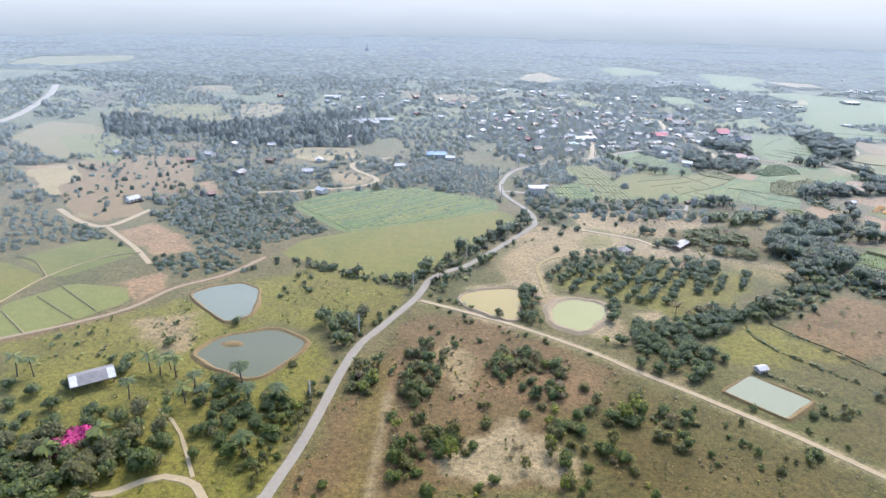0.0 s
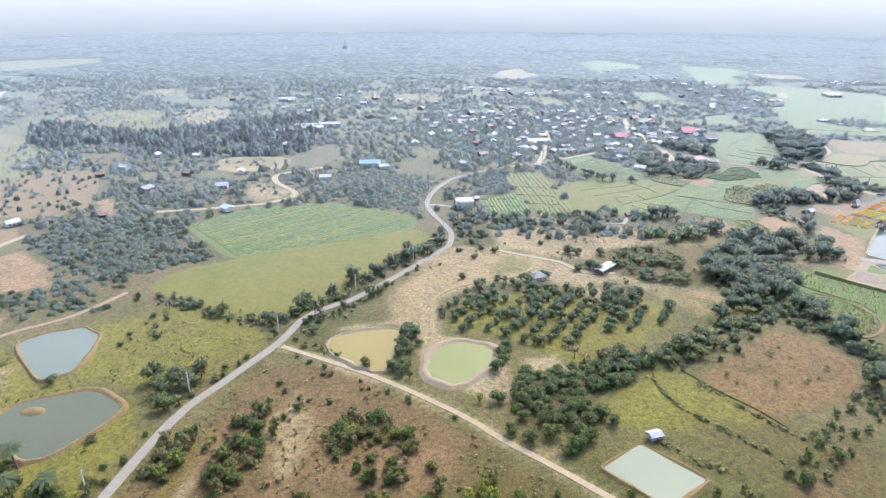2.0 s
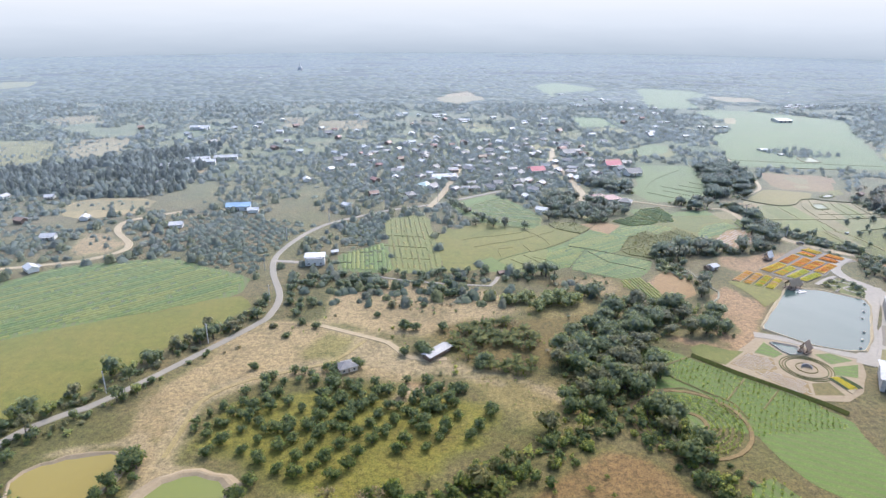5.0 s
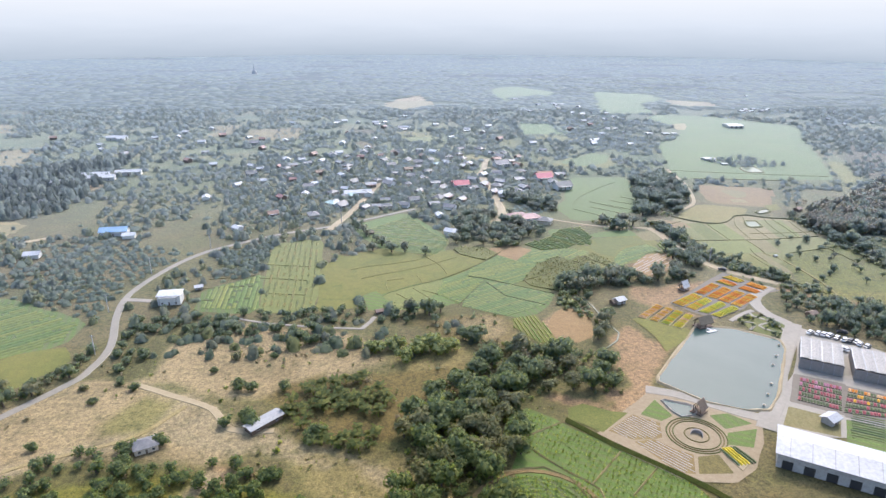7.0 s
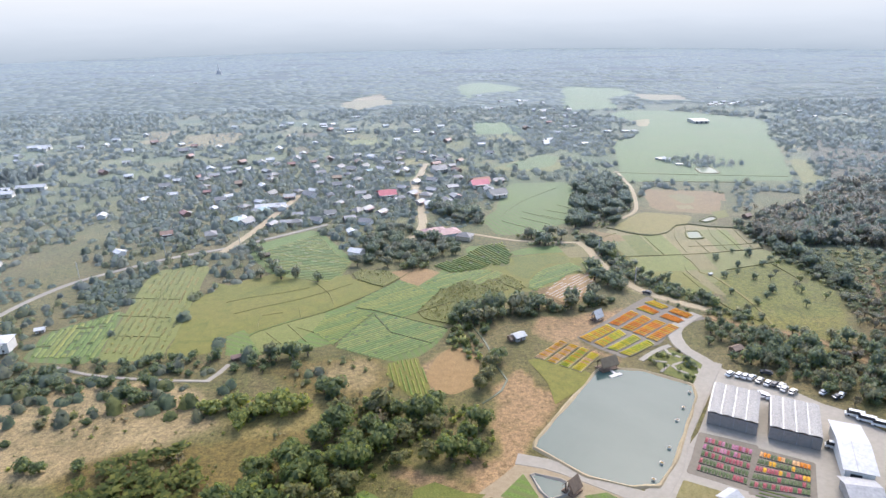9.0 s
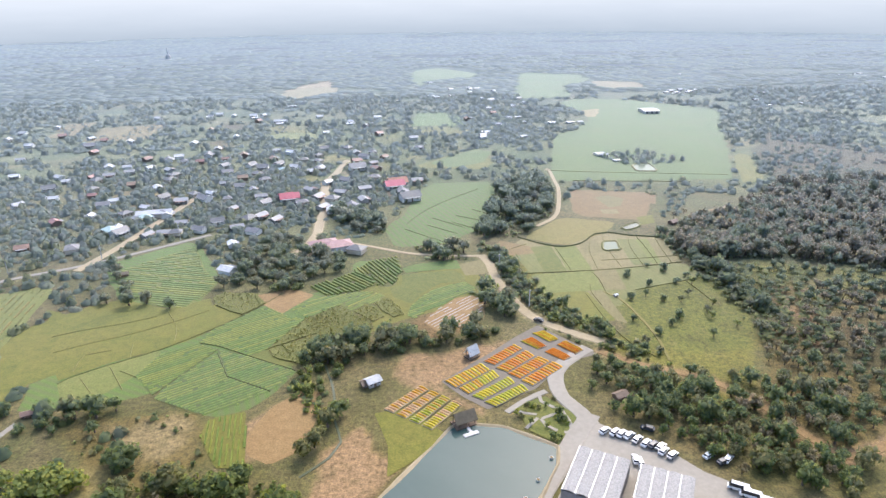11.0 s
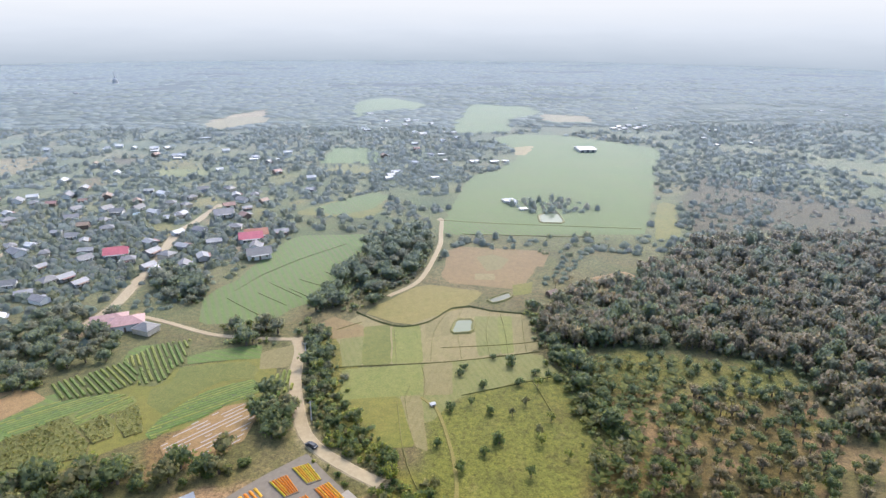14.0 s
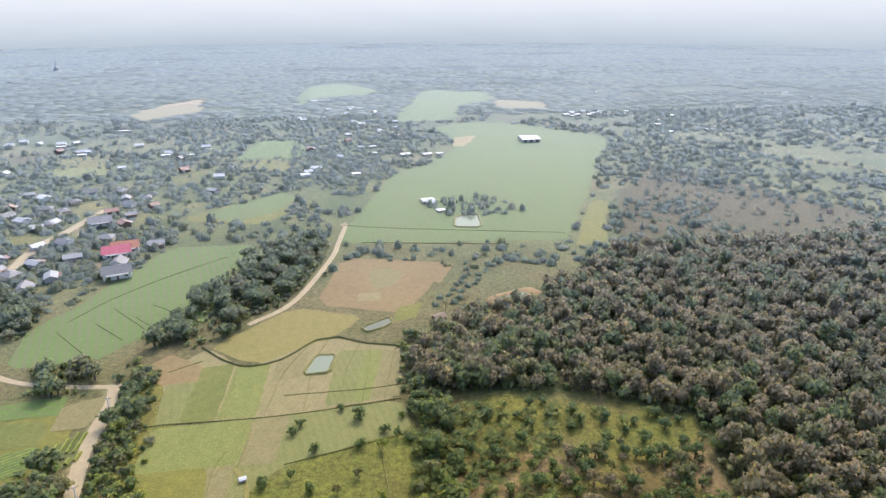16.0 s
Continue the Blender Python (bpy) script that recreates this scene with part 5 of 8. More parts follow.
field("plot", [(202, 437), (212, 452), (220, 435), (238, 424), (228, 417), (217, 412), (197, 423)], M["crop_b"], "blue-green leafy vegetable plot", keep=True, amp=0.4)
field("plot", [(161, 439), (172, 447), (187, 457), (189, 454), (185, 438), (179, 428), (172, 422), (167, 419), (158, 435)], M["paddy"], "olive green grassy plot", keep=True, amp=0.4)
field("plot", [(243, 478), (248, 482), (258, 485), (252, 466), (239, 458), (231, 453)], M["olive"], "strip of olive green maize", keep=True, amp=0.4)
field("plot", [(232, 453), (239, 457), (252, 465), (250, 455), (249, 439), (234, 448)], M["olive"], "small block of olive green maize", keep=True, amp=0.4)
field("plot", [(240, 511), (258, 525), (262, 528), (271, 519), (273, 510), (265, 504), (250, 500)], M["ditch"], "green vegetable plot in strong rows", keep=True, amp=0.4)
field("plot", [(260, 528), (269, 541), (284, 546), (286, 527), (286, 522), (284, 520), (272, 519)], M["ditch"], "green vegetable plot in strong rows", keep=True, amp=0.4)
field("plot", [(272, 519), (284, 521), (283, 510), (280, 508), (274, 509)], M["ditch"], "green vegetable plot in strong rows", keep=True, amp=0.4)
field("plot", [(235, 489), (241, 496), (250, 500), (265, 504), (273, 503), (264, 498), (257, 491), (245, 480), (238, 483)], M["crop"], "fresh green leafy plot", keep=True, amp=0.4)
field("plot", [(257, 491), (264, 498), (275, 502), (278, 498), (275, 492), (269, 490), (263, 484)], M["paddy"], "dark green plot in fine rows", keep=True, amp=0.4)
field("plot", [(245, 472), (245, 479), (257, 490), (263, 483), (272, 474), (274, 467), (260, 462), (250, 463)], M["olive"], "block of olive green maize", keep=True, amp=0.4)
field("plot", [(264, 483), (269, 490), (276, 483), (278, 477), (273, 473)], M["olive"], "block of olive green maize", keep=True, amp=0.4)
field("plot", [(273, 491), (279, 496), (285, 484), (287, 479), (282, 476), (276, 484)], M["olive"], "block of olive green maize", keep=True, amp=0.4)
field("plot", [(286, 522), (312, 525), (318, 518), (317, 511), (305, 510), (295, 499), (290, 489), (282, 496), (280, 506), (286, 510)], M["meadow"], "olive green grassy plot", keep=True, amp=0.4)
field("plot", [(286, 530), (294, 535), (315, 539), (317, 527), (300, 526), (288, 524)], M["crop"], "fresh green plot", keep=True, amp=0.4)
field("plot", [(316, 532), (329, 538), (331, 524), (328, 519), (318, 518)], M["stubble"], "pale brown tilled plot", keep=True, amp=0.4)
field("plot", [(288, 478), (290, 487), (296, 497), (302, 504), (317, 511), (322, 503), (318, 498), (311, 494), (303, 485), (297, 482), (291, 474)], M["crop"], "fresh green leafy strip", keep=True, amp=0.4)
field("plot", [(322, 502), (322, 509), (330, 518), (334, 502), (325, 495)], M["ditch"], "green plot in strong rows beside the sandy road", keep=True, amp=0.4)
field("plot", [(295, 471), (301, 481), (311, 493), (323, 496), (325, 490), (322, 472), (314, 467), (308, 464), (302, 460)], M["soil"], "brown plot under strips of pale plastic mulch", keep=True, amp=0.4)
field("plot", [(220, 409), (232, 413), (238, 384), (229, 385), (220, 400)], M["lime"], "small vegetable plot with pale mulch strips", keep=True, amp=0.4)

for pts, key, soft, ragged in [
    ([(9, 164), (19, 168), (34, 151), (30, 137), (15, 131), (0, 137)], "sand", 4.0, 22.0), ([(-2, 221), (12, 218), (19, 179), (9, 166), (-4, 171)], "red", 4.0, 9.0), ([(15, 182), (33, 202), (54, 185), (37, 174)], "red", 4.0, 9.0), ([(-10, 199), (-1, 217), (9, 200), (3, 178)], "tan", 3.0, 7.0),
    ([(-31, 152), (-31, 198), (-23, 206), (-22, 177), (-23, 129), (-30, 129)], "verge", 3.0, 6.0), ([(53, 163), (76, 154), (69, 134), (43, 133)], "olive", 4.0, 7.0),
    ([(-117, 238), (-90, 271), (-54, 288), (-20, 257), (-50, 232), (-60, 217)], "meadow", 4.0, 7.0), ([(-131, 221), (-111, 228), (-100, 201), (-123, 208)], "tan", 3.0, 7.0), ([(-11, 261), (27, 270), (42, 229), (66, 216), (74, 221), (69, 255), (41, 264), (30, 274)], "sand", 2.5, 4.0),
    ([(76, 243), (88, 248), (96, 238), (80, 234)], "sand", 2.0, 4.0), ([(30, 338), (49, 359), (70, 356), (104, 340), (95, 324), (65, 311), (52, 303)], "tan", 3.0, 5.0), ([(126, 351), (172, 367), (198, 380), (200, 366), (169, 339), (152, 315), (137, 321)], "verge", 3.0, 6.0),
    ([(130, 318), (152, 317), (171, 301), (177, 289), (149, 290)], "straw", 2.5, 4.0), ([(164, 390), (201, 390), (198, 371), (168, 362)], "straw", 3.0, 5.0), ([(368, 447), (438, 459), (409, 399), (383, 410)], "meadow", 4.0, 6.0), ([(389, 488), (433, 516), (442, 501), (441, 469), (424, 437), (376, 440)], "lime", 3.0, 5.0), ([(442, 458), (530, 494), (484, 399), (436, 370), (386, 373)], "verge", 4.0, 8.0),
    ([(451, 440), (479, 455), (485, 437), (453, 411)], "olive", 3.0, 8.0), ([(452, 492), (463, 496), (480, 491), (474, 482), (456, 481)], "verge", 3.0, 7.0), ([(245, 355), (268, 350), (278, 343), (260, 333), (243, 342)], "soil", 2.0, 4.0)]:
    cover(pts, key, soft, ragged)
for pts, key, width in [
    ([(-22, 177), (-21, 198), (-19, 211)], "red", 3.0), ([(-22, 177), (-22, 158), (-22, 129)], "sand", 1.6), ([(-16, 250), (22, 231), (53, 210), (66, 198), (82, 185), (107, 163), (125, 145)], "sand", 6.0), ([(-176, 204), (-156, 218), (-140, 233), (-130, 254), (-112, 271), (-100, 295)], "red", 7.0),
    ([(71, 355), (88, 347), (104, 339), (114, 327), (129, 326)], "sand", 5.0), ([(41, 264), (41, 279), (41, 294), (51, 307), (69, 316), (84, 324), (94, 341)], "sand", 8.0), ([(104, 340), (113, 327), (130, 318), (152, 315), (171, 299)], "sand", 5.0), ([(368, 448), (360, 454), (350, 463), (342, 474), (337, 491), (333, 512), (332, 532), (329, 544)], "sand", 8.0),
    ([(226, 550), (232, 567), (235, 588), (234, 611), (234, 642), (228, 697)], "sand", 9.0), ([(364, 441), (371, 435), (380, 428), (389, 424), (401, 415), (409, 402), (412, 394), (416, 382), (420, 375), (430, 377), (445, 382)], "soil", 6.0), ([(263, 369), (265, 351), (259, 338), (249, 333)], "soil", 6.0)]:
    worn(pts, key, width)


# ---------------------------------------------------------------- buildings
def roofing(name, a, b, metal=0.0, rough=0.5):
    m = material(name, [tuple(c * 0.85 for c in a), a, b], [tuple(c * 0.7 for c in a), tuple(min(1, c * 1.15) for c in b)], 0.12, 0.9, rough=rough, metal=metal, haze_mix=0.3, vary=0.15)
    return m


ROOF = {
    "white": roofing("white_sheet_roof", (0.47, 0.475, 0.475), (0.62, 0.62, 0.615)),
    # brighter copy of the white roof, with sun glare put into its colour
    "bright": roofing("sunlit_white_roof", (0.70, 0.70, 0.69), (0.82, 0.82, 0.81)),
    "zinc": roofing("zinc_sheet_roof", (0.27, 0.27, 0.265), (0.38, 0.375, 0.365)),
    "grey": roofing("grey_tile_roof", (0.17, 0.165, 0.16), (0.25, 0.24, 0.23)),
    "rust": roofing("rusty_roof", (0.26, 0.15, 0.10), (0.36, 0.22, 0.16)),
    "red": roofing("red_tile_roof", (0.42, 0.10, 0.08), (0.52, 0.16, 0.13)),
    "blue": roofing("blue_sheet_roof", (0.20, 0.29, 0.50), (0.32, 0.42, 0.60)),
    "teal": roofing("pale_teal_roof", (0.34, 0.46, 0.45), (0.42, 0.53, 0.51)),
    "salmon": roofing("faded_salmon_roof", (0.36, 0.22, 0.19), (0.46, 0.31, 0.27)),
    "thatch": roofing("weathered_thatch", (0.17, 0.12, 0.08), (0.25, 0.18, 0.12)),
}
WALL = {"white": plain("white_render", (0.70, 0.68, 0.63), 0.8, k=0.12), "cream": plain("cream_render", (0.58, 0.50, 0.38), 0.8), "timber": plain("dark_timber", (0.15, 0.10, 0.065), 0.8), "block": plain("grey_blockwork", (0.36, 0.34, 0.31), 0.9)}
M["dark"] = plain("dark_opening", (0.03, 0.03, 0.032), 0.5)
M["frame"] = plain("pale_frame", (0.55, 0.53, 0.50), 0.6)
M["steel"] = plain("grey_steel", (0.30, 0.31, 0.32), 0.45, 0.6)


def box(x0, y0, z0, x1, y1, z1):
    v = [(x0, y0, z0), (x1, y0, z0), (x1, y1, z0), (x0, y1, z0), (x0, y0, z1), (x1, y0, z1), (x1, y1, z1), (x0, y1, z1)]
    return v, [(0, 3, 2, 1), (4, 5, 6, 7), (0, 1, 5, 4), (1, 2, 6, 5), (2, 3, 7, 6), (3, 0, 4, 7)]


def part(name, vf, mat, parent, label="", at=(0, 0, 0)):
    ob = new(name, mesh(name, vf[0], vf[1], mat))
    ob.parent = parent
    ob.location = at
    if label:
        tagged(ob, label)
    return ob


def gable(w, d, z, rise, over=0.6, thick=0.12, shift=0.0):
    """A ridged roof with overhang: two slopes with thickness. The ridge runs along x."""
    a, b = w / 2 + over, d / 2 + over
    drop = rise * over / (d / 2)
    prof = [(-b, z - drop), (shift, z + rise), (b, z - drop), (b, z - drop - thick), (shift, z + rise - thick), (-b, z - drop - thick)]
    v = [(-a, y, q) for y, q in prof] + [(a, y, q) for y, q in prof]
    f = [(0, 1, 7, 6), (1, 2, 8, 7), (2, 3, 9, 8), (3, 4, 10, 9), (4, 5, 11, 10), (5, 0, 6, 11), (0, 5, 4, 1), (1, 4, 3, 2), (6, 7, 10, 11), (7, 8, 9, 10)]
    return v, f


def hipped(w, d, z, rise, over=0.6):
    a, b = w / 2 + over, d / 2 + over
    r = max(0.3, w / 2 - d / 2)
    v = [(-a, -b, z - 0.15), (a, -b, z - 0.15), (a, b, z - 0.15), (-a, b, z - 0.15), (-a, -b, z), (a, -b, z), (a, b, z), (-a, b, z), (-r, 0, z + rise), (r, 0, z + rise)]
    return v, [(0, 3, 2, 1), (0, 1, 5, 4), (1, 2, 6, 5), (2, 3, 7, 6), (3, 0, 4, 7), (4, 5, 9, 8), (6, 7, 8, 9), (5, 6, 9), (7, 4, 8)]


def gable_wall(w, d, h, rise):
    a, b = w / 2, d / 2
    v = [(-a, -b, 0), (a, -b, 0), (a, b, 0), (-a, b, 0), (-a, -b, h), (a, -b, h), (a, b, h), (-a, b, h), (-a, 0, h + rise * 0.94), (a, 0, h + rise * 0.94)]
    return v, [(0, 3, 2, 1), (0, 1, 5, 4), (2, 3, 7, 6), (1, 2, 6, 9, 5), (3, 0, 4, 8, 7), (4, 5, 9, 8), (6, 7, 8, 9)]


def house(label, w, d, h, rise, roof, wall, hip=False, porch=True, group="village houses", name="house"):
    root = tagged(new(name), label, "house", group)
    part("wall", gable_wall(w, d, h, 0 if hip else rise), WALL[wall], root)
    part("roof", hipped(w, d, h + 0.05, rise) if hip else gable(w, d, h + 0.05, rise), ROOF[roof], root)
    part("door", box(-0.45, -d / 2 - 0.06, 0, 0.45, -d / 2 + 0.02, 2.05), WALL["timber"], root)
    for x in (-w * 0.3, w * 0.3):
        q = part("window", box(x - 0.55, -d / 2 - 0.05, 0.9, x + 0.55, -d / 2 + 0.02, 2.0), M["dark"], root)
        part("frame", box(x - 0.65, -d / 2 - 0.09, 0.8, x + 0.65, -d / 2 - 0.05, 0.9), M["frame"], q)
    if porch:
        part("porch_roof", box(-w * 0.4, -d / 2 - 2.4, h - 0.45, w * 0.4, -d / 2, h - 0.35), ROOF["zinc" if roof != "zinc" else "rust"], root)
        for x in (-w * 0.37, w * 0.37):
            part("post", box(x - 0.07, -d / 2 - 2.3, 0, x + 0.07, -d / 2 - 2.16, h - 0.45), WALL["timber"], root)
    root.matrix_basis = pose(0, 0, -520)
    return root


HOUSES = [
    house("small white-roofed village house with rendered walls", 9, 6.5, 2.9, 1.5, "white", "white"),
    house("village house under a grey tiled hip roof", 10, 8, 3.0, 2.2, "grey", "cream", True, False),
    house("timber house with a rusty sheet roof", 8.5, 6.5, 3.2, 1.7, "rust", "timber"),
    house("house with a bare zinc sheet roof", 9.5, 6.5, 2.9, 1.4, "zinc", "block"),
    house("dark tiled village house with pale walls", 11, 7.5, 3.1, 2.2, "grey", "white"),
    house("house with a pale teal sheet roof", 11, 8, 3.0, 1.9, "teal", "cream", True, False),
    house("house with a bright red tiled roof", 12, 8.5, 3.2, 2.4, "red", "white"),
    house("long building with a blue sheet roof", 17, 8, 3.6, 2.0, "blue", "white", False, False),
    house("long low white-roofed building", 20, 7, 3.2, 1.4, "white", "white", False, False),
    house("two-storey white house with a shallow white roof", 13, 9, 6.2, 1.0, "white", "white", True, True),
    house("small hut with a white sheet roof", 4.6, 3.6, 2.2, 0.8, "white", "block", False, False, "field huts", "hut"),
    house("weathered grey hut with a low roof", 7, 5, 2.2, 1.3, "thatch", "timber", False, False, "field huts", "hut"),
    house("broad low house with a faded salmon roof", 15, 9, 3.2, 2.2, "salmon", "white", True, False),
    house("low open shed under a patched grey sheet roof", 13, 4.2, 2.2, 0.5, "zinc", "timber", False, False, "field huts", "shed"),
    house("low farm building with a bright white roof", 12, 9, 2.2, 0.3, "bright", "white", False, False),
]


def settle(which, pts, seed=0, turn=None, smin=0.66, smax=0.92):
    r = np.random.default_rng(seed)
    for x, y in pts:
        k = which[r.integers(len(which))]
        s = r.uniform(smin, smax)
        ob = copy_thing(HOUSES[k], pose(float(x), float(y), float(hill(x, y)) + 0.35, 0, 0, float(turn if turn is not None else r.choice([15, 105, 195, 60, 150]) + r.normal() * 8)))
        ob.scale = (s, s, s)
        CLEARED.append((float(x), float(y)))


settle([9], [(55, 429)], 1, 8, 0.8, 0.82)
settle([10], [(63, 445)] + [(113, 200)], 2, 20, 0.75, 0.85)
settle([10], [(386, 488)], 2, 20, 0.38, 0.4)
settle([7], [(-21, 533)], 3, 10, 0.95, 1.0)
settle([8], [(-110, 690), (-87, 701), (-179, 877)] + [(-124, 665), (-101, 680)] + [(125, 628)], 4, 12, 1.0, 1.1)
settle([6], [(283, 685)] + [(281, 678)] + [(208, 654)], 5, 15, 0.9, 1.2)
settle([4], [(292, 648), (250, 734)], 6, 20, 1.1, 1.3)
settle([0], [(-213, 382), (-291, 512), (-213, 514), (-118, 467), (-118, 507), (-95, 949), (-9, 527), (-96, 415)] + [(55, 542), (25, 719), (14, 731), (39, 671), (9, 618), (111, 604), (124, 625), (133, 628), (148, 674), (196, 532), (88, 792), (214, 729), (230, 695), (369, 854), (430, 1033), (153, 954), (66, 1012), (121, 1002), (-138, 882), (-172, 871), (-116, 920), (17, 863), (-49, 492), (-225, 817), (-30, 885)]
       + [(464, 757), (375, 865), (367, 843), (411, 948), (230, 943), (146, 955), (58, 1002), (110, 996), (713, 1127), (677, 1131), (694, 1138), (219, 737), (198, 743)], 7)
settle([13], [(125, 329)], 33, 49, 0.95, 1.0)
settle([1], [(90, 317)], 34, 29, 0.7, 0.75)
settle([2, 11], [(453, 583)] + [(-168, 400), (-195, 388)], 8, 30, 0.55, 0.75)
settle([11], [(273, 425), (158, 416), (143, 533)] + [(362, 410)], 9, 25, 0.5, 0.7)
settle([0, 1, 3, 4, 5, 1, 3, 4], [(117, 621), (121, 622), (116, 595), (109, 599), (130, 628), (137, 673), (133, 657), (163, 596), (150, 592), (134, 590), (143, 593), (173, 636), (170, 611), (189, 614), (189, 570), (185, 598), (216, 643), (227, 657), (238, 651), (233, 634), (240, 626), (261, 554), (171, 725), (190, 737), (218, 735), (105, 728), (56, 759), (83, 780), (105, 632), (148, 610), (195, 619), (192, 648), (206, 611), (218, 645), (253, 634), (215, 762), (115, 819), (-14, 847)], 10)
settle([14], [(667, 1120), (672, 1110), (681, 1119), (697, 1119), (704, 1128), (714, 1128), (1033, 1281), (1066, 1287), (1073, 1287), (1082, 1239), (765, 1065), (794, 1095), (795, 1000), (748, 994), (754, 1040), (778, 1334), (752, 1136), (275, 1087), (284, 1095), (337, 1120), (335, 1280), (391, 1216), (403, 1204), (432, 1102), (431, 1031), (329, 1130), (359, 1133), (-275, 2212), (-267, 2235), (-305, 1656), (-256, 1609), (-311, 1600), (-114, 2004), (261, 1666), (152, 1965), (-144, 1794), (58, 999), (113, 987), (150, 946), (229, 936), (252, 935), (142, 1068), (148, 1068), (460, 766), (462, 763), (469, 740), (453, 913), (473, 912), (485, 915), (422, 953), (423, 923), (373, 871), (371, 857), (409, 846), (-430, 1813)], 31, 15, 0.45, 0.75)
settle([12], [(242, 562), (250, 559)], 11, 20, 1.0, 1.1)
settle([6], [(205, 659)], 12, 20, 0.8, 0.9)


def spread_houses(poly, spacing, seed, which, gate=None):
    pts = scatter(poly, spacing, seed, gate=gate, margin=5)
    pts = [p for p in pts if all((p[0] - q[0]) ** 2 + (p[1] - q[1]) ** 2 > 190 for q in CLEARED)]
    settle(which, pts, seed)


spread_houses([(10, 765), (42, 788), (253, 826), (301, 697), (277, 633), (238, 603), (175, 580), (125, 566)], 26, 101, [1, 2, 3, 4, 4, 1, 3, 0, 2, 4])
spread_houses([(-24, 724), (261, 760), (274, 639), (173, 603), (118, 566), (57, 546)], 40, 102, [0, 1, 2, 3, 4, 0])
spread_houses([(152, 693), (309, 707), (285, 618), (194, 586), (176, 613)], 32, 103, [0, 1, 2, 3, 4, 5])
spread_houses([(-310, 871), (57, 1022), (451, 1022), (315, 746), (-65, 736)], 62, 104, [0, 0, 2, 3])
spread_houses([(-310, 539), (-100, 623), (-71, 435), (-122, 408), (-186, 422)], 48, 105, [0, 3, 2, 1])
spread_houses([(352, 892), (343, 1231), (481, 1164), (443, 882)], 45, 106, [0, 0, 3])


def open_shed(p, turn):
    """An open-sided farm shed: posts under a worn two-tone sheet roof."""
    root = tagged(new("farm_shed"), "open farm shed with a two-tone sheet roof", "shed")
    part("roof", gable(13, 8.5, 3.0, 1.3, 0.5), ROOF["grey"], root, "dark weathered sheet roof")
    for x in (-6.9, 4.6):
        part("roof_panel", ([(x, -4.8, 2.97), (x + 2.3, -4.8, 2.97), (x + 2.3, 0, 4.44), (x, 0, 4.44)], [(0, 1, 2, 3)]), ROOF["white"], root, "newer white roof sheets")
    for x in (-6, -2, 2, 6):
        for y in (-4, 4):
            part("post", box(x - 0.1, y - 0.1, 0, x + 0.1, y + 0.1, 3.0), WALL["timber"], root)
    root.matrix_basis = pose(*p, 0.25, 0, 0, turn)


open_shed([(-124, 177)][0], 35)


# ---- greenhouses and sheds of the flower farm
def frame_of(quad):
    """Centre, length, width and turn of a four-cornered plot, its first edge the length."""
    p = [Vector(q) for q in quad]
    c = sum(p, Vector((0, 0))) / 4
    u = ((p[1] - p[0]) + (p[2] - p[3])) / 2
    v = ((p[3] - p[0]) + (p[2] - p[1])) / 2
    return c, u.length, v.length, math.degrees(math.atan2(u.y, u.x))


M["film"] = material("milky_greenhouse_film", [(0.29, 0.275, 0.25), (0.315, 0.30, 0.275), (0.34, 0.325, 0.30)], [(0.27, 0.255, 0.235), (0.35, 0.335, 0.31)], 0.08, 0.5, rough=0.7, haze_mix=0.2)
M["net"] = material("grey_shade_net", [(0.23, 0.21, 0.19), (0.27, 0.245, 0.225)], [(0.19, 0.175, 0.16), (0.31, 0.285, 0.26)], 0.2, 1.2, rough=0.9, haze_mix=0.2)


def greenhouse(quad, h, spans, label):
    c, ln, wd, turn = frame_of(quad)
    root = tagged(new("greenhouse"), label, "greenhouse", "greenhouses")
    sw = ln / spans
    for i in range(spans):
        prof = [(-ln / 2 + sw * (i + k / 6), h + 0.4 * math.sin(math.pi * k / 6)) for k in range(7)]
        v = [(x, -wd / 2, z) for x, z in prof] + [(x, wd / 2, z) for x, z in prof] + [(x, -wd / 2, z - 0.1) for x, z in prof] + [(x, wd / 2, z - 0.1) for x, z in prof]
        f = [(k, k + 1, k + 8, k + 7) for k in range(6)] + [(k + 14, k + 21, k + 22, k + 15) for k in range(6)]
        part("roof_span", (v, f), M["film"], root)
        part("gutter", box(-ln / 2 + sw * i - 0.15, -wd / 2, h - 0.2, -ln / 2 + sw * i + 0.15, wd / 2, h + 0.12), M["steel"], root)
    for y in (-wd / 2, wd / 2):
        part("wall", box(-ln / 2, y - 0.05, 0, ln / 2, y + 0.05, h - 0.22), M["net"], root, "grey shade-net wall")
    for x in (-ln / 2, ln / 2):
        part("wall", box(x - 0.05, -wd / 2 + 0.06, 0, x + 0.05, wd / 2 - 0.06, h - 0.22), M["net"], root, "grey shade-net wall")
    for i in range(int(ln / 4) + 1):
        part("post", box(-ln / 2 + i * 4 - 0.06, -wd / 2 - 0.2, 0, -ln / 2 + i * 4 + 0.06, -wd / 2 - 0.07, h), M["steel"], root)
    root.matrix_basis = pose(c.x, c.y, 0.3, 0, 0, turn)


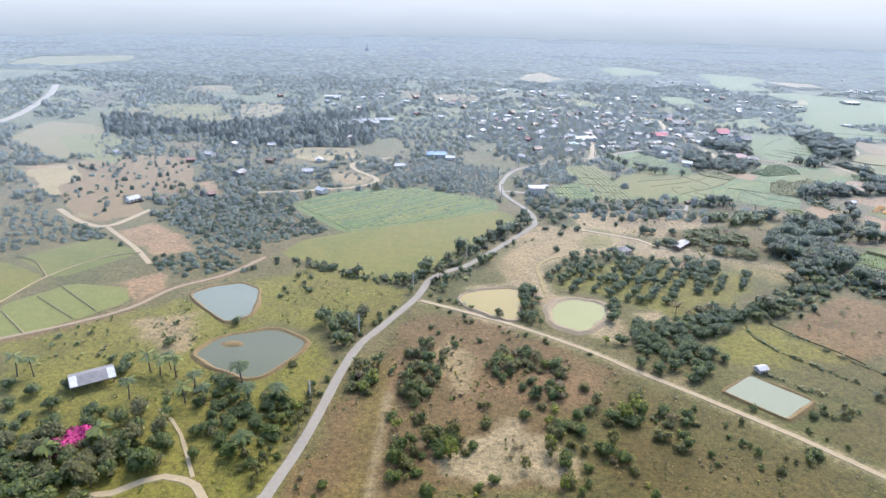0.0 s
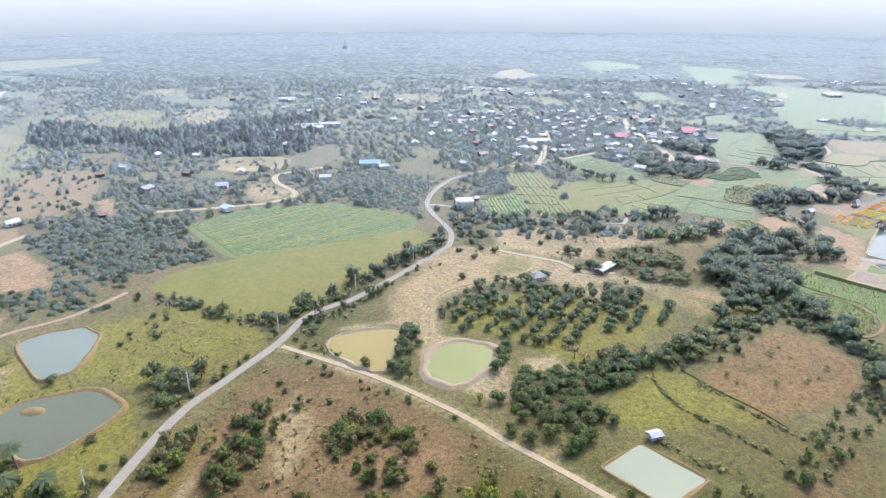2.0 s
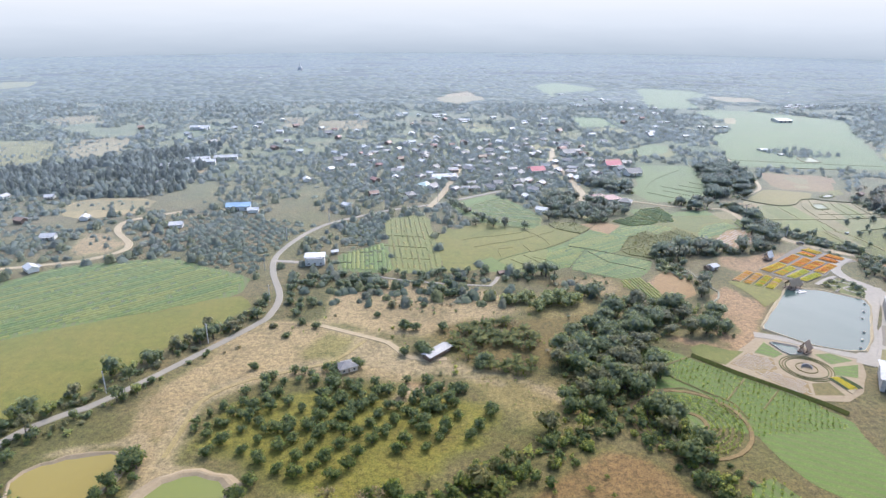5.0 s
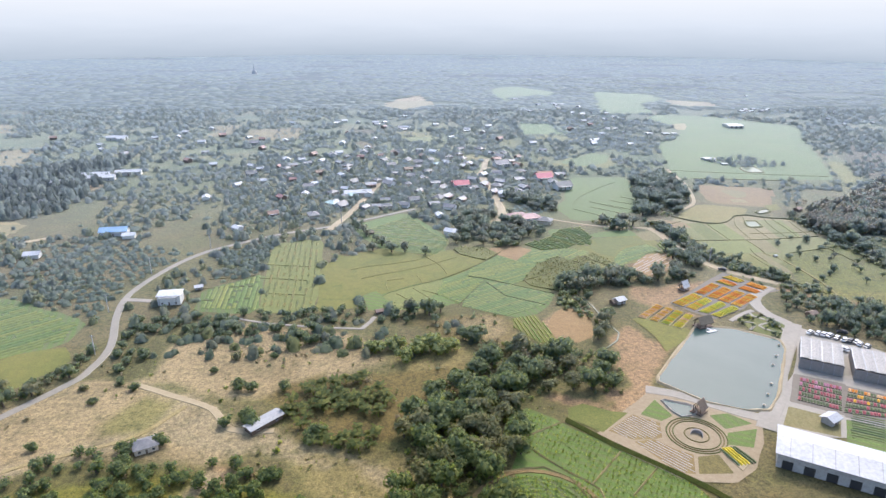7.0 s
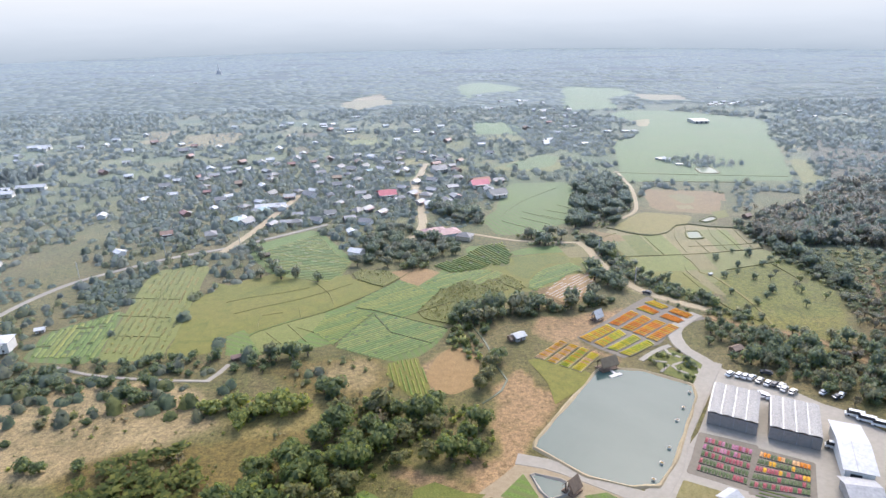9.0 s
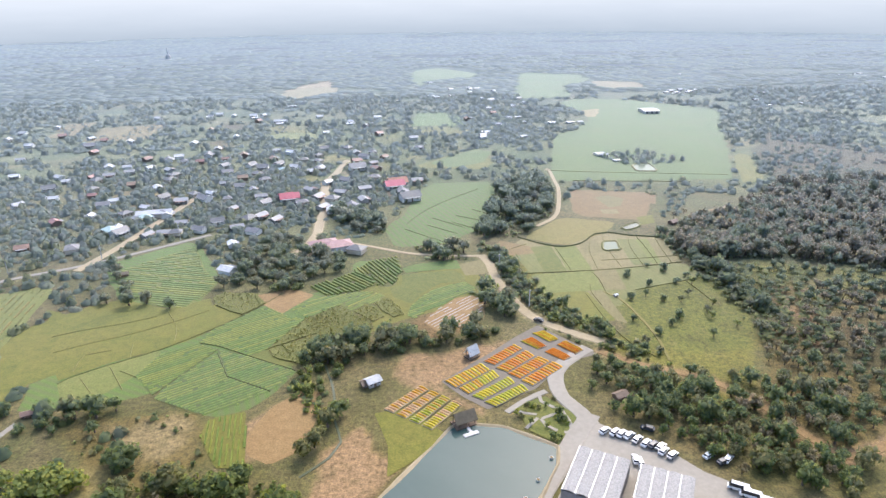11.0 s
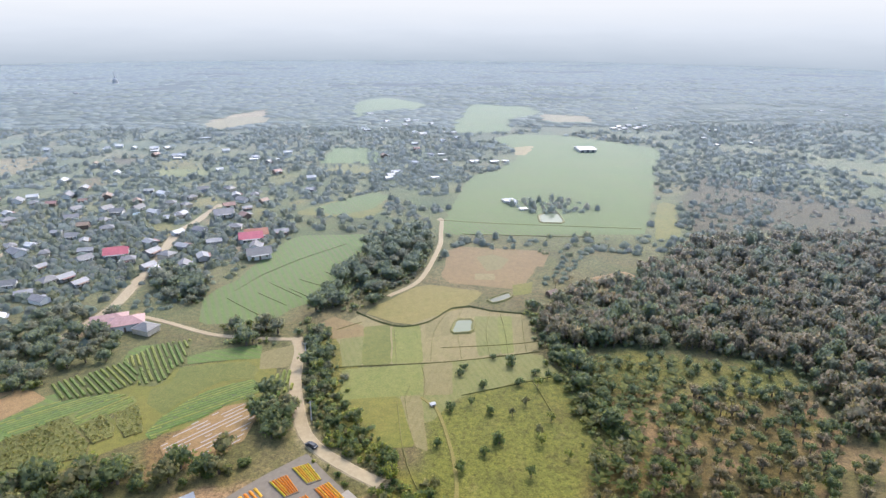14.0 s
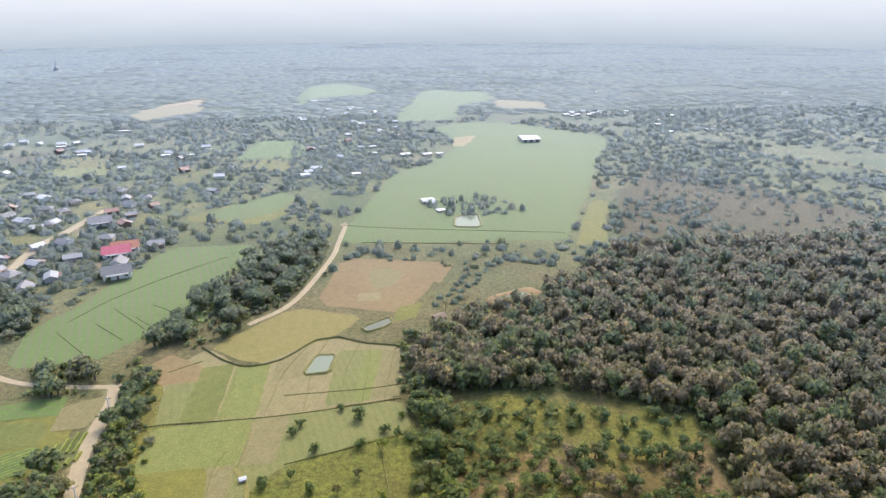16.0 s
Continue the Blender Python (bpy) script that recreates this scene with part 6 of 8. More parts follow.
def big_shed(quad, h, rise, roof, wall, label):
    c, ln, wd, turn = frame_of(quad)
    root = tagged(new("warehouse"), label, "warehouse")
    part("wall", gable_wall(ln, wd, h, rise), WALL[wall], root)
    part("roof", gable(ln, wd, h + 0.05, rise, 0.8), ROOF[roof], root)
    for i in range(int(ln / 6)):
        part("roof_seam", ([(-ln / 2 + 3 + i * 6, -wd / 2 - 0.7, h), (-ln / 2 + 3.25 + i * 6, -wd / 2 - 0.7, h), (-ln / 2 + 3.25 + i * 6, 0, h + rise + 0.13), (-ln / 2 + 3 + i * 6, 0, h + rise + 0.13)], [(0, 1, 2, 3)]), ROOF["zinc"], root)
        # near-black boxes put the shadow along the shed front into colour
        part("door", box(-ln / 2 + 1.5 + i * 6, -wd / 2 - 0.06, 0, -ln / 2 + 4.5 + i * 6, -wd / 2 + 0.02, 3.0), M["dark"], root)
    root.matrix_basis = pose(c.x, c.y, 0.3, 0, 0, turn)


field("plaza", [(349, 398), (368, 382), (375, 372), (380, 368), (386, 355), (365, 327), (346, 317), (300, 320), (298, 330), (325, 359), (333, 371)], M["concrete"], "pale concrete yard round the greenhouses", keep=True, amp=0.2, category="yard")
strip("lane", [(360, 444), (347, 433), (342, 423), (342, 412), (346, 403), (348, 396)], 6.0, M["concrete"], 0.1, "pale concrete lane beside the flower garden", "lane")
strip("lane", [(349, 402), (338, 386), (319, 359), (309, 341), (300, 330), (296, 324)], 7.0, M["concrete"], 0.1, "wide pale lane along the reservoir", "lane")
strip("lane", [(263, 349), (272, 346), (282, 340), (292, 333), (302, 328)], 5.5, M["concrete"], 0.1, "pale walkway along the reservoir", "lane")
greenhouse([(329, 364), (342, 356), (353, 373), (340, 380)], 4.6, 4, "white film greenhouse with shade-net walls")
greenhouse([(345, 355), (358, 348), (369, 364), (356, 371)], 4.6, 4, "white film greenhouse with shade-net walls")
big_shed([(355, 335), (363, 332), (375, 352), (369, 355)], 4.6, 1.6, "white", "white", "white-roofed warehouse beside the yard")
big_shed([(351, 324), (359, 322), (364, 329), (356, 331)], 3.4, 1.2, "zinc", "block", "grey-roofed store beside the yard")
big_shed([(288, 305), (328, 284), (340, 292), (298, 318)], 5.4, 1.2, "white", "block", "very long white-roofed packing shed")

# ---- flower beds
def petals(name, a, b, c):
    return material(name, [a, b, c], [(0.05, 0.075, 0.02), tuple(x * 0.7 for x in b), b, tuple(min(1, x * 1.2) for x in c)], 0.25, 1.6, rough=0.8, haze_mix=0.3, bump=0.4, bump_scale=3)


PETAL = {
    "orange": petals("orange_marigolds", (0.52, 0.13, 0.008), (0.68, 0.22, 0.012), (0.60, 0.30, 0.03)),
    "amber": petals("amber_marigolds", (0.55, 0.25, 0.012), (0.66, 0.34, 0.02), (0.50, 0.38, 0.04)),
    "yellow": petals("yellow_marigolds", (0.45, 0.36, 0.02), (0.62, 0.48, 0.03), (0.36, 0.36, 0.05)),
    "lemon": petals("budding_yellow_green_rows", (0.20, 0.26, 0.02), (0.42, 0.42, 0.03), (0.52, 0.44, 0.05)),
    "red": petals("red_blossom", (0.22, 0.045, 0.05), (0.34, 0.08, 0.09), (0.36, 0.17, 0.17)),
    "magenta": petals("magenta_blossom_rows", (0.28, 0.07, 0.14), (0.42, 0.16, 0.24), (0.44, 0.28, 0.32)),
    "leafy": petals("dark_leafy_row", (0.06, 0.09, 0.035), (0.10, 0.13, 0.05), (0.16, 0.17, 0.08)),
    "peach": petals("peach_blossom", (0.58, 0.24, 0.08), (0.66, 0.38, 0.16), (0.60, 0.46, 0.28)),
}


def lumpy_row(length, width, height, seed):
    """A rounded, uneven row of plants along x, starting at 0."""
    r = np.random.default_rng(seed)
    n = max(3, int(length / 0.9))
    v, f = [], []
    for i in range(n + 1):
        k = r.uniform(0.75, 1.2)
        e = 0.25 if i in (0, n) else 1
        for y, z in ((-0.5, 0), (-0.38, 0.7), (0, 1), (0.38, 0.7), (0.5, 0)):
            v.append((length * i / n, y * width * k, 0.02 + z * height * k * e))
        if i:
            for j in range(4):
                q = 5 * i + j
                f.append((q - 5, q - 4, q + 1, q))
    return v, f


def flower_bed(quad, n, colours, label, name="flower_bed", width=0.62, height=0.55, soil="brown", edge=None):
    """A tilled bed whose rows run from its first edge to the opposite one."""
    p = [Vector(q) for q in quad]
    root = tagged(new(name, mesh(name, [(q.x, q.y, 0.4) for q in p] + [(q.x, q.y, -0.05) for q in p],
                                 [(0, 1, 2, 3), (0, 4, 5, 1), (1, 5, 6, 2), (2, 6, 7, 3), (3, 7, 4, 0)], M[soil])), label, "flower bed", "flower beds")
    AREAS.append([tuple(q) for q in quad])
    gap = ((p[1] - p[0]).length + (p[2] - p[3]).length) / 2 / n
    ln = ((p[3] - p[0]).length + (p[2] - p[1]).length) / 2 * 0.94
    meshes, shuffle = {}, np.random.default_rng(n + len(AREAS))
    for i in range(n):
        t = (i + 0.5) / n
        a, b = p[0].lerp(p[1], t), p[3].lerp(p[2], t)
        d = b - a
        key = colours[(i + shuffle.integers(0, 3)) % len(colours)]
        if key not in meshes:
            meshes[key] = mesh("flower_strip", *lumpy_row(ln, gap * width, height, len(meshes) + n), PETAL[key], True)
        ob = new("flower_strip", meshes[key])
        ob.parent = root
        s = a + d * 0.03
        ob.matrix_basis = pose(s.x, s.y, 0.4, 0, 0, math.degrees(math.atan2(d.y, d.x)))
    return root


field("garden_paths", [(300, 425), (318, 441), (334, 456), (344, 464), (360, 442), (363, 439), (348, 434), (334, 418), (315, 407), (307, 415)], M["gravel"], "grey gravel paths between flower beds", keep=True, amp=0.2, category="path")
cover([(293, 426), (301, 438), (311, 437), (329, 453), (334, 458), (318, 441), (300, 425), (316, 407), (313, 403), (306, 408)], "soil", 2.0, 2.5, True)
QUADS = [
    ([(301, 425), (316, 436), (319, 431), (305, 420)], 12, ["amber", "yellow", "amber"]),
    ([(306, 420), (320, 431), (322, 426), (309, 416)], 12, ["lemon", "amber", "yellow"]),
    ([(310, 415), (325, 426), (327, 422), (314, 412)], 12, ["yellow", "yellow", "lemon"]),
    ([(314, 411), (329, 421), (331, 417), (318, 408)], 12, ["lemon", "yellow"]),
    ([(317, 437), (331, 449), (334, 445), (321, 434)], 11, ["orange", "orange", "amber"]),
    ([(321, 432), (335, 444), (338, 439), (325, 429)], 11, ["orange", "amber", "orange"]),
    ([(325, 428), (339, 439), (343, 435), (329, 424)], 11, ["amber", "orange", "amber"]),
    ([(329, 423), (344, 435), (347, 431), (333, 419)], 11, ["orange", "amber"]),
    ([(334, 451), (339, 454), (344, 446), (340, 444)], 7, ["orange", "yellow", "amber"]),
    ([(340, 457), (345, 459), (350, 451), (346, 449)], 7, ["amber", "yellow"]),
    ([(342, 442), (346, 445), (352, 437), (348, 435)], 6, ["orange"]),
    ([(348, 447), (352, 450), (358, 442), (354, 439)], 6, ["orange", "orange", "amber"]),
]
for quad, n, cols in QUADS:
    flower_bed(quad, n, cols, "marigold bed with rows of orange and yellow blossom", soil="gravel")
G3 = [Vector(q) for q in [(279, 410), (292, 423), (307, 410), (296, 397)]]
for i in range(4):
    a0, a1 = G3[0].lerp(G3[3], i / 4 + 0.015), G3[1].lerp(G3[2], i / 4 + 0.015)
    b0, b1 = G3[0].lerp(G3[3], i / 4 + 0.21), G3[1].lerp(G3[2], i / 4 + 0.21)
    flower_bed([tuple(a0), tuple(a1), tuple(b1), tuple(b0)], 14, (["peach", "amber"], ["amber", "peach"], ["yellow", "lemon", "amber"], ["yellow", "peach"])[i], "marigold bed edged in pale kerb stone", soil="sand", width=0.5)
# red and pink beds
RL, RR = [(326, 356), (338, 349), (328, 333), (316, 340)], [(340, 348), (352, 341), (344, 328), (328, 332)]
field("bed_ground", [(325, 359), (341, 351), (328, 331), (313, 340)], M["gravel"], "grey gravel under flower beds", keep=True, amp=0.2, category="yard")
field("bed_ground", [(340, 350), (354, 342), (345, 326), (327, 330)], M["gravel"], "grey gravel under flower beds", keep=True, amp=0.2, category="yard")
for q, sets in ((RL, [["red", "leafy", "magenta"], ["magenta", "leafy", "red"], ["leafy", "red"], ["red", "leafy", "leafy"], ["leafy", "red", "leafy"]]), (RR, [["orange", "leafy", "peach"], ["leafy", "amber", "leafy"], ["amber", "leafy", "red"], ["leafy", "leafy", "red"], ["red", "leafy", "leafy"]])):
    p = [Vector(v) for v in q]
    for i in range(5):
        a0, a1 = p[0].lerp(p[3], i / 5 + 0.01), p[1].lerp(p[2], i / 5 + 0.01)
        b0, b1 = p[0].lerp(p[3], i / 5 + 0.15), p[1].lerp(p[2], i / 5 + 0.15)
        flower_bed([tuple(a0), tuple(a1), tuple(b1), tuple(b0)], 14, sets[i], "bed of potted red and pink blossom in blocks", width=0.85, height=0.5, soil="gravel")
field("lawn", [(311, 337), (325, 329), (319, 319), (303, 326)], M["stubble"], "worn olive lawn with potted plants", keep=True, amp=0.2, category="lawn")
field("lawn", [(327, 329), (339, 322), (331, 310), (319, 316)], M["crop"], "dark green nursery plot", keep=True, amp=0.2, category="lawn")

# ---- round show garden
field("garden_ground", [(236, 321), (257, 341), (264, 348), (281, 339), (297, 329), (292, 317), (283, 304), (274, 298), (259, 299)], M["path"], "sandy paths of a round show garden", keep=True, amp=0.4, category="path")
cover([(261, 389), (276, 398), (281, 377), (269, 355), (264, 348), (255, 340), (257, 355), (257, 368)], "soil", 2.0, 2.5, True)
field("lawn", [(276, 408), (287, 410), (300, 395), (292, 386), (281, 377), (281, 391)], M["lime"], "mown lawn beside flower beds", keep=True, amp=0.3, category="lawn")
field("lawn", [(324, 408), (336, 413), (345, 401), (336, 386), (327, 395)], M["meadow"], "small park lawn with winding paths", keep=True, amp=0.3, category="lawn")
for pts, w in [([(321, 405), (327, 410), (333, 414), (337, 416)], 2.4), ([(334, 414), (334, 410), (337, 407), (340, 404), (341, 399), (341, 394), (340, 393), (338, 393)], 1.5), ([(324, 406), (327, 404), (331, 403)], 1.3), ([(338, 403), (333, 401), (332, 400), (333, 397), (336, 394)], 1.4), ([(331, 401), (328, 398), (326, 396)], 1.3)]:
    strip("garden_path", pts, w, M["concrete"], 0.05, "pale winding garden path", "path")
field("garden_plot", [(242, 324), (253, 333), (261, 328), (259, 320), (256, 319), (249, 319)], M["brown"], "brown tilled sector plot with pale mulch strips", keep=True, amp=0.2)
field("garden_plot", [(249, 318), (256, 319), (261, 314), (266, 311), (263, 302), (258, 303)], M["brown"], "brown tilled sector plot with pale mulch strips", keep=True, amp=0.2)
field("garden_plot", [(267, 310), (274, 311), (275, 302), (264, 302)], M["olive"], "olive sector plot of the round garden", keep=True, amp=0.2)
flower_bed([(275, 314), (281, 315), (284, 308), (278, 303)], 6, ["yellow", "leafy"], "sector of yellow blossom in the round garden", soil="sand")
field("garden_plot", [(282, 322), (293, 324), (287, 314), (279, 316)], M["crop"], "green sector plot of the round garden", keep=True, amp=0.2)
field("garden_plot", [(280, 332), (287, 333), (293, 327), (282, 324)], M["crop_b"], "leafy sector plot of the round garden", keep=True, amp=0.2)
field("garden_plot", [(256, 333), (264, 342), (267, 332), (262, 329)], M["crop"], "green sector plot of the round garden", keep=True, amp=0.2)
field("garden_plot", [(231, 337), (237, 340), (246, 335), (252, 334), (240, 323), (230, 331)], M["meadow"], "green grass plot of the round garden", keep=True, amp=0.2)
pond([(266, 342), (276, 338), (276, 333), (270, 331), (268, 334)], M["water_teal"], "shallow lined basin in the round garden", 0.6, M["concrete"])


def ring_bed(c, r0, r1, key, label):
    n = 48
    v, f = [], []
    for i in range(n):
        a = 2 * math.pi * i / n
        for r, z in ((r0, 0.1), (r0 + 0.15, 0.38), ((r0 + r1) / 2, 0.5), (r1 - 0.15, 0.38), (r1, 0.1)):
            k = 1 + 0.1 * noise.noise((i * 1.3, r, 0.2))
            v.append((c[0] + r * math.cos(a), c[1] + r * math.sin(a), z * k))
        for j in range(4):
            p, q = i * 5 + j, ((i + 1) % n) * 5 + j
            f.append((p, q, q + 1, p + 1))
    return tagged(new("ring_bed", mesh("ring_bed", v, f, M[key] if key in M else PETAL[key], True)), label, "flower bed", "ring beds")


CC = [(271, 321)][0]
CE = [(281, 320)][0]
CR = math.hypot(CE[0] - CC[0], CE[1] - CC[1])
for k0, k1, key in ((0.93, 0.99, "ditch"), (0.83, 0.88, "olive"), (0.73, 0.78, "ditch"), (0.36, 0.41, "olive")):
    ring_bed(CC, CR * k0, CR * k1, key, "low circular bed of a round show garden")


def crescent(c, r):
    """A crescent moon ornament standing on the middle of the garden."""
    n = 20
    v, f = [], []
    for i in range(n + 1):
        a = radians(-60 + 240 * i / n)
        w = 0.35 * r * math.sin(math.pi * i / n) + 0.03
        for q, z in ((r, 0), (r, 1), (r - w, 1), (r - w, 0)):
            v.append((c[0] + q * math.cos(a), c[1] + q * math.sin(a), 0.3 + z * (0.4 + 0.7 * math.sin(math.pi * i / n))))
        if i:
            for j in range(4):
                p, q = 4 * i + j, 4 * i + (j + 1) % 4
                f.append((p - 4, q - 4, q, p))
    return tagged(new("crescent_ornament", mesh("crescent_ornament", v, f, M["net"])), "dark crescent-shaped garden ornament", "ornament")


crescent(CC, CR * 0.2)


def pavilion(p, turn, w, d, roof, label, raft=False):
    root = tagged(new("pavilion"), label, "pavilion")
    part("deck", box(-w / 2 - 0.8, -d / 2 - 0.8, 0, w / 2 + 0.8, d / 2 + 0.8, 0.35), WALL["timber"], root)
    for x in (-w / 2, 0, w / 2):
        for y in (-d / 2, d / 2):
            part("post", box(x - 0.12, y - 0.12, 0.35, x + 0.12, y + 0.12, 3.0), WALL["timber"], root)
    part("roof", gable(w, d, 3.0, 2.0, 0.8, 0.2), ROOF[roof], root)
    if raft:
        part("jetty", box(-w / 2, -d / 2 - 5.0, 0.0, w / 2 - 1, -d / 2 - 3.4, 0.25), M["frame"], root)
        part("jetty", box(-0.5, -d / 2 - 3.4, 0.0, 0.5, -d / 2 - 0.8, 0.25), M["frame"], root)
    root.matrix_basis = pose(p[0], p[1], 0.35, 0, 0, turn)


pavilion([(306, 400)][0], 22, 6.2, 3.6, "thatch", "lakeside wooden pavilion with a weathered thatched roof", True)
pavilion([(277, 334)][0], 40, 3.0, 2.6, "thatch", "small thatched garden shelter")
pavilion([(313, 441)][0], 35, 3.6, 2.4, "bright", "open garden stall under a pale roof")
settle([10], [(320, 327)] + [(275, 425)], 21, 30, 0.9, 1.1)


# ---- vehicles in the car park
PAINT = {"white": plain("white_car_paint", (0.74, 0.74, 0.73), 0.25, k=0.06), "silver": plain("silver_car_paint", (0.42, 0.43, 0.44), 0.3, 0.5), "dark": plain("dark_car_paint", (0.05, 0.055, 0.065), 0.25)}
M["glass"] = plain("dark_car_glass", (0.02, 0.022, 0.025), 0.08, k=0.1, spec=0.6)
M["tyre"] = plain("black_tyre_rubber", (0.025, 0.025, 0.025), 0.9)


def loft(profile, w0, w1):
    """A hull from a side outline of (x, z, half-width share)."""
    n = len(profile)
    v = [(x, -w0 / 2 * k, z) for x, z, k in profile] + [(x, w0 / 2 * k, z) for x, z, k in profile]
    f = [tuple(range(n)), tuple(range(2 * n - 1, n - 1, -1))] + [(i, (i + 1) % n + 0, (i + 1) % n + n, i + n)[::-1] for i in range(n)]
    return v, f


def car(colour, kind):
    van = kind == "van"
    root = tagged(new("van" if van else "car"), {"white": "white parked", "silver": "silver parked", "dark": "dark parked"}[colour] + (" minibus on the concrete yard" if van else " car in a row on the yard"), "van" if van else "car", "parked vehicles")
    L, H = (6.2, 2.3) if van else (4.5, 1.5)
    low = 0.95 if not van else 1.2
    part("body", loft([(-L / 2, 0.35, .95), (-L / 2, low, .95), (-L / 2 + 0.3, low + 0.08, 1), (L / 2 - 0.5, low - 0.05, 1), (L / 2, low - 0.25, .9), (L / 2, 0.35, .9)], 1.8, 1.8), PAINT[colour], root)
    part("cabin", loft([(-L / 2 + 0.25, low, 1), (-L / 2 + (0.4 if van else 0.7), H, .85), (L / 2 - (0.9 if van else 1.7), H, .85), (L / 2 - (0.4 if van else 1.0), low, .97)], 1.68, 1.6), M["glass"], root)
    part("roof", box(-L / 2 + 0.6, -0.68, H - 0.02, L / 2 - (1.0 if van else 1.75), 0.68, H + 0.05), PAINT[colour], root)
    for x in (-L * 0.31, L * 0.31):
        for y in (-0.83, 0.83):
            v, f = [], []
            for s in (-0.1, 0.1):
                v += [(x + 0.33 * math.cos(a), y + s, 0.33 + 0.33 * math.sin(a)) for a in [2 * math.pi * k / 10 for k in range(10)]]
            f = [(k, (k + 1) % 10, (k + 1) % 10 + 10, k + 10) for k in range(10)] + [tuple(range(9, -1, -1)), tuple(range(10, 20))]
            part("wheel", (v, f), M["tyre"], root)
    for y in (-0.6, 0.6):
        part("headlight", box(L / 2 - 0.03, y - 0.2, low - 0.4, L / 2 + 0.03, y + 0.2, low - 0.25), M["frame"], root)
    root.matrix_basis = pose(0, 0, -540)
    return root


CARS = [car("white", "car"), car("silver", "car"), car("dark", "car")]
VAN = car("white", "van")
for i, (x, y) in enumerate([(351, 392), (354, 391), (356, 390), (358, 389), (360, 387), (362, 385), (364, 384), (366, 383), (366, 381), (368, 379)]):
    copy_thing(CARS[(0, 0, 0, 0, 1, 0, 2, 1, 0, 1)[i]], pose(x, y, 0.4, 0, 0, 35 + i % 3 * 3))
for i, (x, y) in enumerate([(365, 392), (379, 378), (382, 375), (384, 376), (356, 378), (357, 377)] + [(345, 467)]):
    copy_thing(CARS[(2, 0, 2, 0, 0, 0, 2)[i]], pose(x, y, 0.42, 0, 0, (150, 30, 20, 40, 80, 85, 140)[i]))
for x, y in [(381, 364), (383, 361), (386, 358), (364, 348)]:
    copy_thing(VAN, pose(x, y, 0.42, 0, 0, 150))


# ---- concrete power poles along the road
def pole():
    root = tagged(new("power_pole"), "slim concrete power pole with a crossarm", "pole", "power poles")
    part("shaft", box(-0.14, -0.14, -0.2, 0.14, 0.14, 9.0), M["frame"], root)
    part("crossarm", box(-1.1, -0.18, 8.3, 1.1, -0.14, 8.5), M["steel"], root)
    for x in (-1.0, 0.0, 1.0):
        part("insulator", box(x - 0.06, -0.22, 8.5, x + 0.06, -0.1, 8.75), M["tyre"], root)
    root.matrix_basis = pose(0, 0, -560)
    return root


POLE = pole()
for line, off in ((LANES[0][0], 4.2), (LANES[14][0], -3.6)):
    run = 0.0
    for a, b in zip(line, line[1:]):
        d = Vector(b) - Vector(a)
        run += d.length
        if run > 42:
            run = 0.0
            nrm = Vector((-d.y, d.x)).normalized()
            q = Vector(b) + nrm * off
            copy_thing(POLE, pose(q.x, q.y, 0.1, 0, 0, math.degrees(math.atan2(d.y, d.x)) + 90))


# ---- white far landmarks
def stupa(p, h):
    n = 16
    prof = [(0.30, 0), (0.30, 0.06), (0.24, 0.07), (0.24, 0.14), (0.19, 0.15), (0.20, 0.28), (0.14, 0.40), (0.06, 0.46), (0.05, 0.6), (0.02, 0.8), (0.004, 1.0)]
    v = [(p[0] + r * h * math.cos(2 * math.pi * k / n), p[1] + r * h * math.sin(2 * math.pi * k / n), z * h) for r, z in prof for k in range(n)]
    f = [(i * n + k, i * n + (k + 1) % n, (i + 1) * n + (k + 1) % n, (i + 1) * n + k) for i in range(len(prof) - 1) for k in range(n)]
    return tagged(new("stupa", mesh("stupa", v, f, ROOF["bright"])), "tall white stupa far off in the woods", "stupa")


stupa([(-269, 1826)][0], 28)
big_shed([(572, 959), (591, 959), (595, 980), (577, 979)], 3.0, 1.0, "white", "white", "white-roofed barn in a wide field")


cover([(483, 509), (491, 492), (468, 457), (473, 438), (454, 442), (456, 469)], "soil", 4.0, 16.0, False, 0.75)
cover([(524, 490), (555, 484), (521, 437), (500, 441)], "soil", 4.0, 18.0, False, 0.8)
cover([(447, 516), (485, 514), (544, 515), (521, 486), (491, 492), (450, 495)], "lime", 4.0, 8.0, False, 0.8)
cover([(261, 390), (273, 401), (274, 389), (289, 386), (273, 364), (266, 351), (270, 344), (261, 338), (248, 331), (241, 331), (253, 345), (260, 354), (262, 373)], "soil", 1.5, 3.0, True)
cover([(96, 330), (101, 338), (117, 332), (123, 329), (137, 321), (131, 316), (111, 317), (96, 320), (78, 318), (74, 323), (89, 327)], "sand", 2.0, 4.0)
worn([(76, 321), (84, 324), (91, 329), (95, 339), (95, 344)], "sand", 4.0)
worn([(111, 318), (132, 314), (150, 308)], "sand", 4.0)
cover([(123, 346), (135, 362), (164, 360), (193, 362), (194, 336), (165, 317), (140, 321)], "verge", 4.0, 8.0)
cover([(77, 350), (88, 344), (86, 326), (73, 325), (70, 333)], "lime", 3.0, 4.0, False, 0.6)
cover([(108, 299), (114, 306), (120, 302), (115, 292), (111, 292)], "sand", 2.0, 4.0)
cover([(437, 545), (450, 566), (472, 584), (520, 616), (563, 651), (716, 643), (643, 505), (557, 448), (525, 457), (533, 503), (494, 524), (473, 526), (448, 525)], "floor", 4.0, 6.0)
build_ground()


# ---------------------------------------------------------------- planting
AREAS.append([(473, 589), (482, 612), (498, 622), (512, 612), (500, 593), (485, 585)])
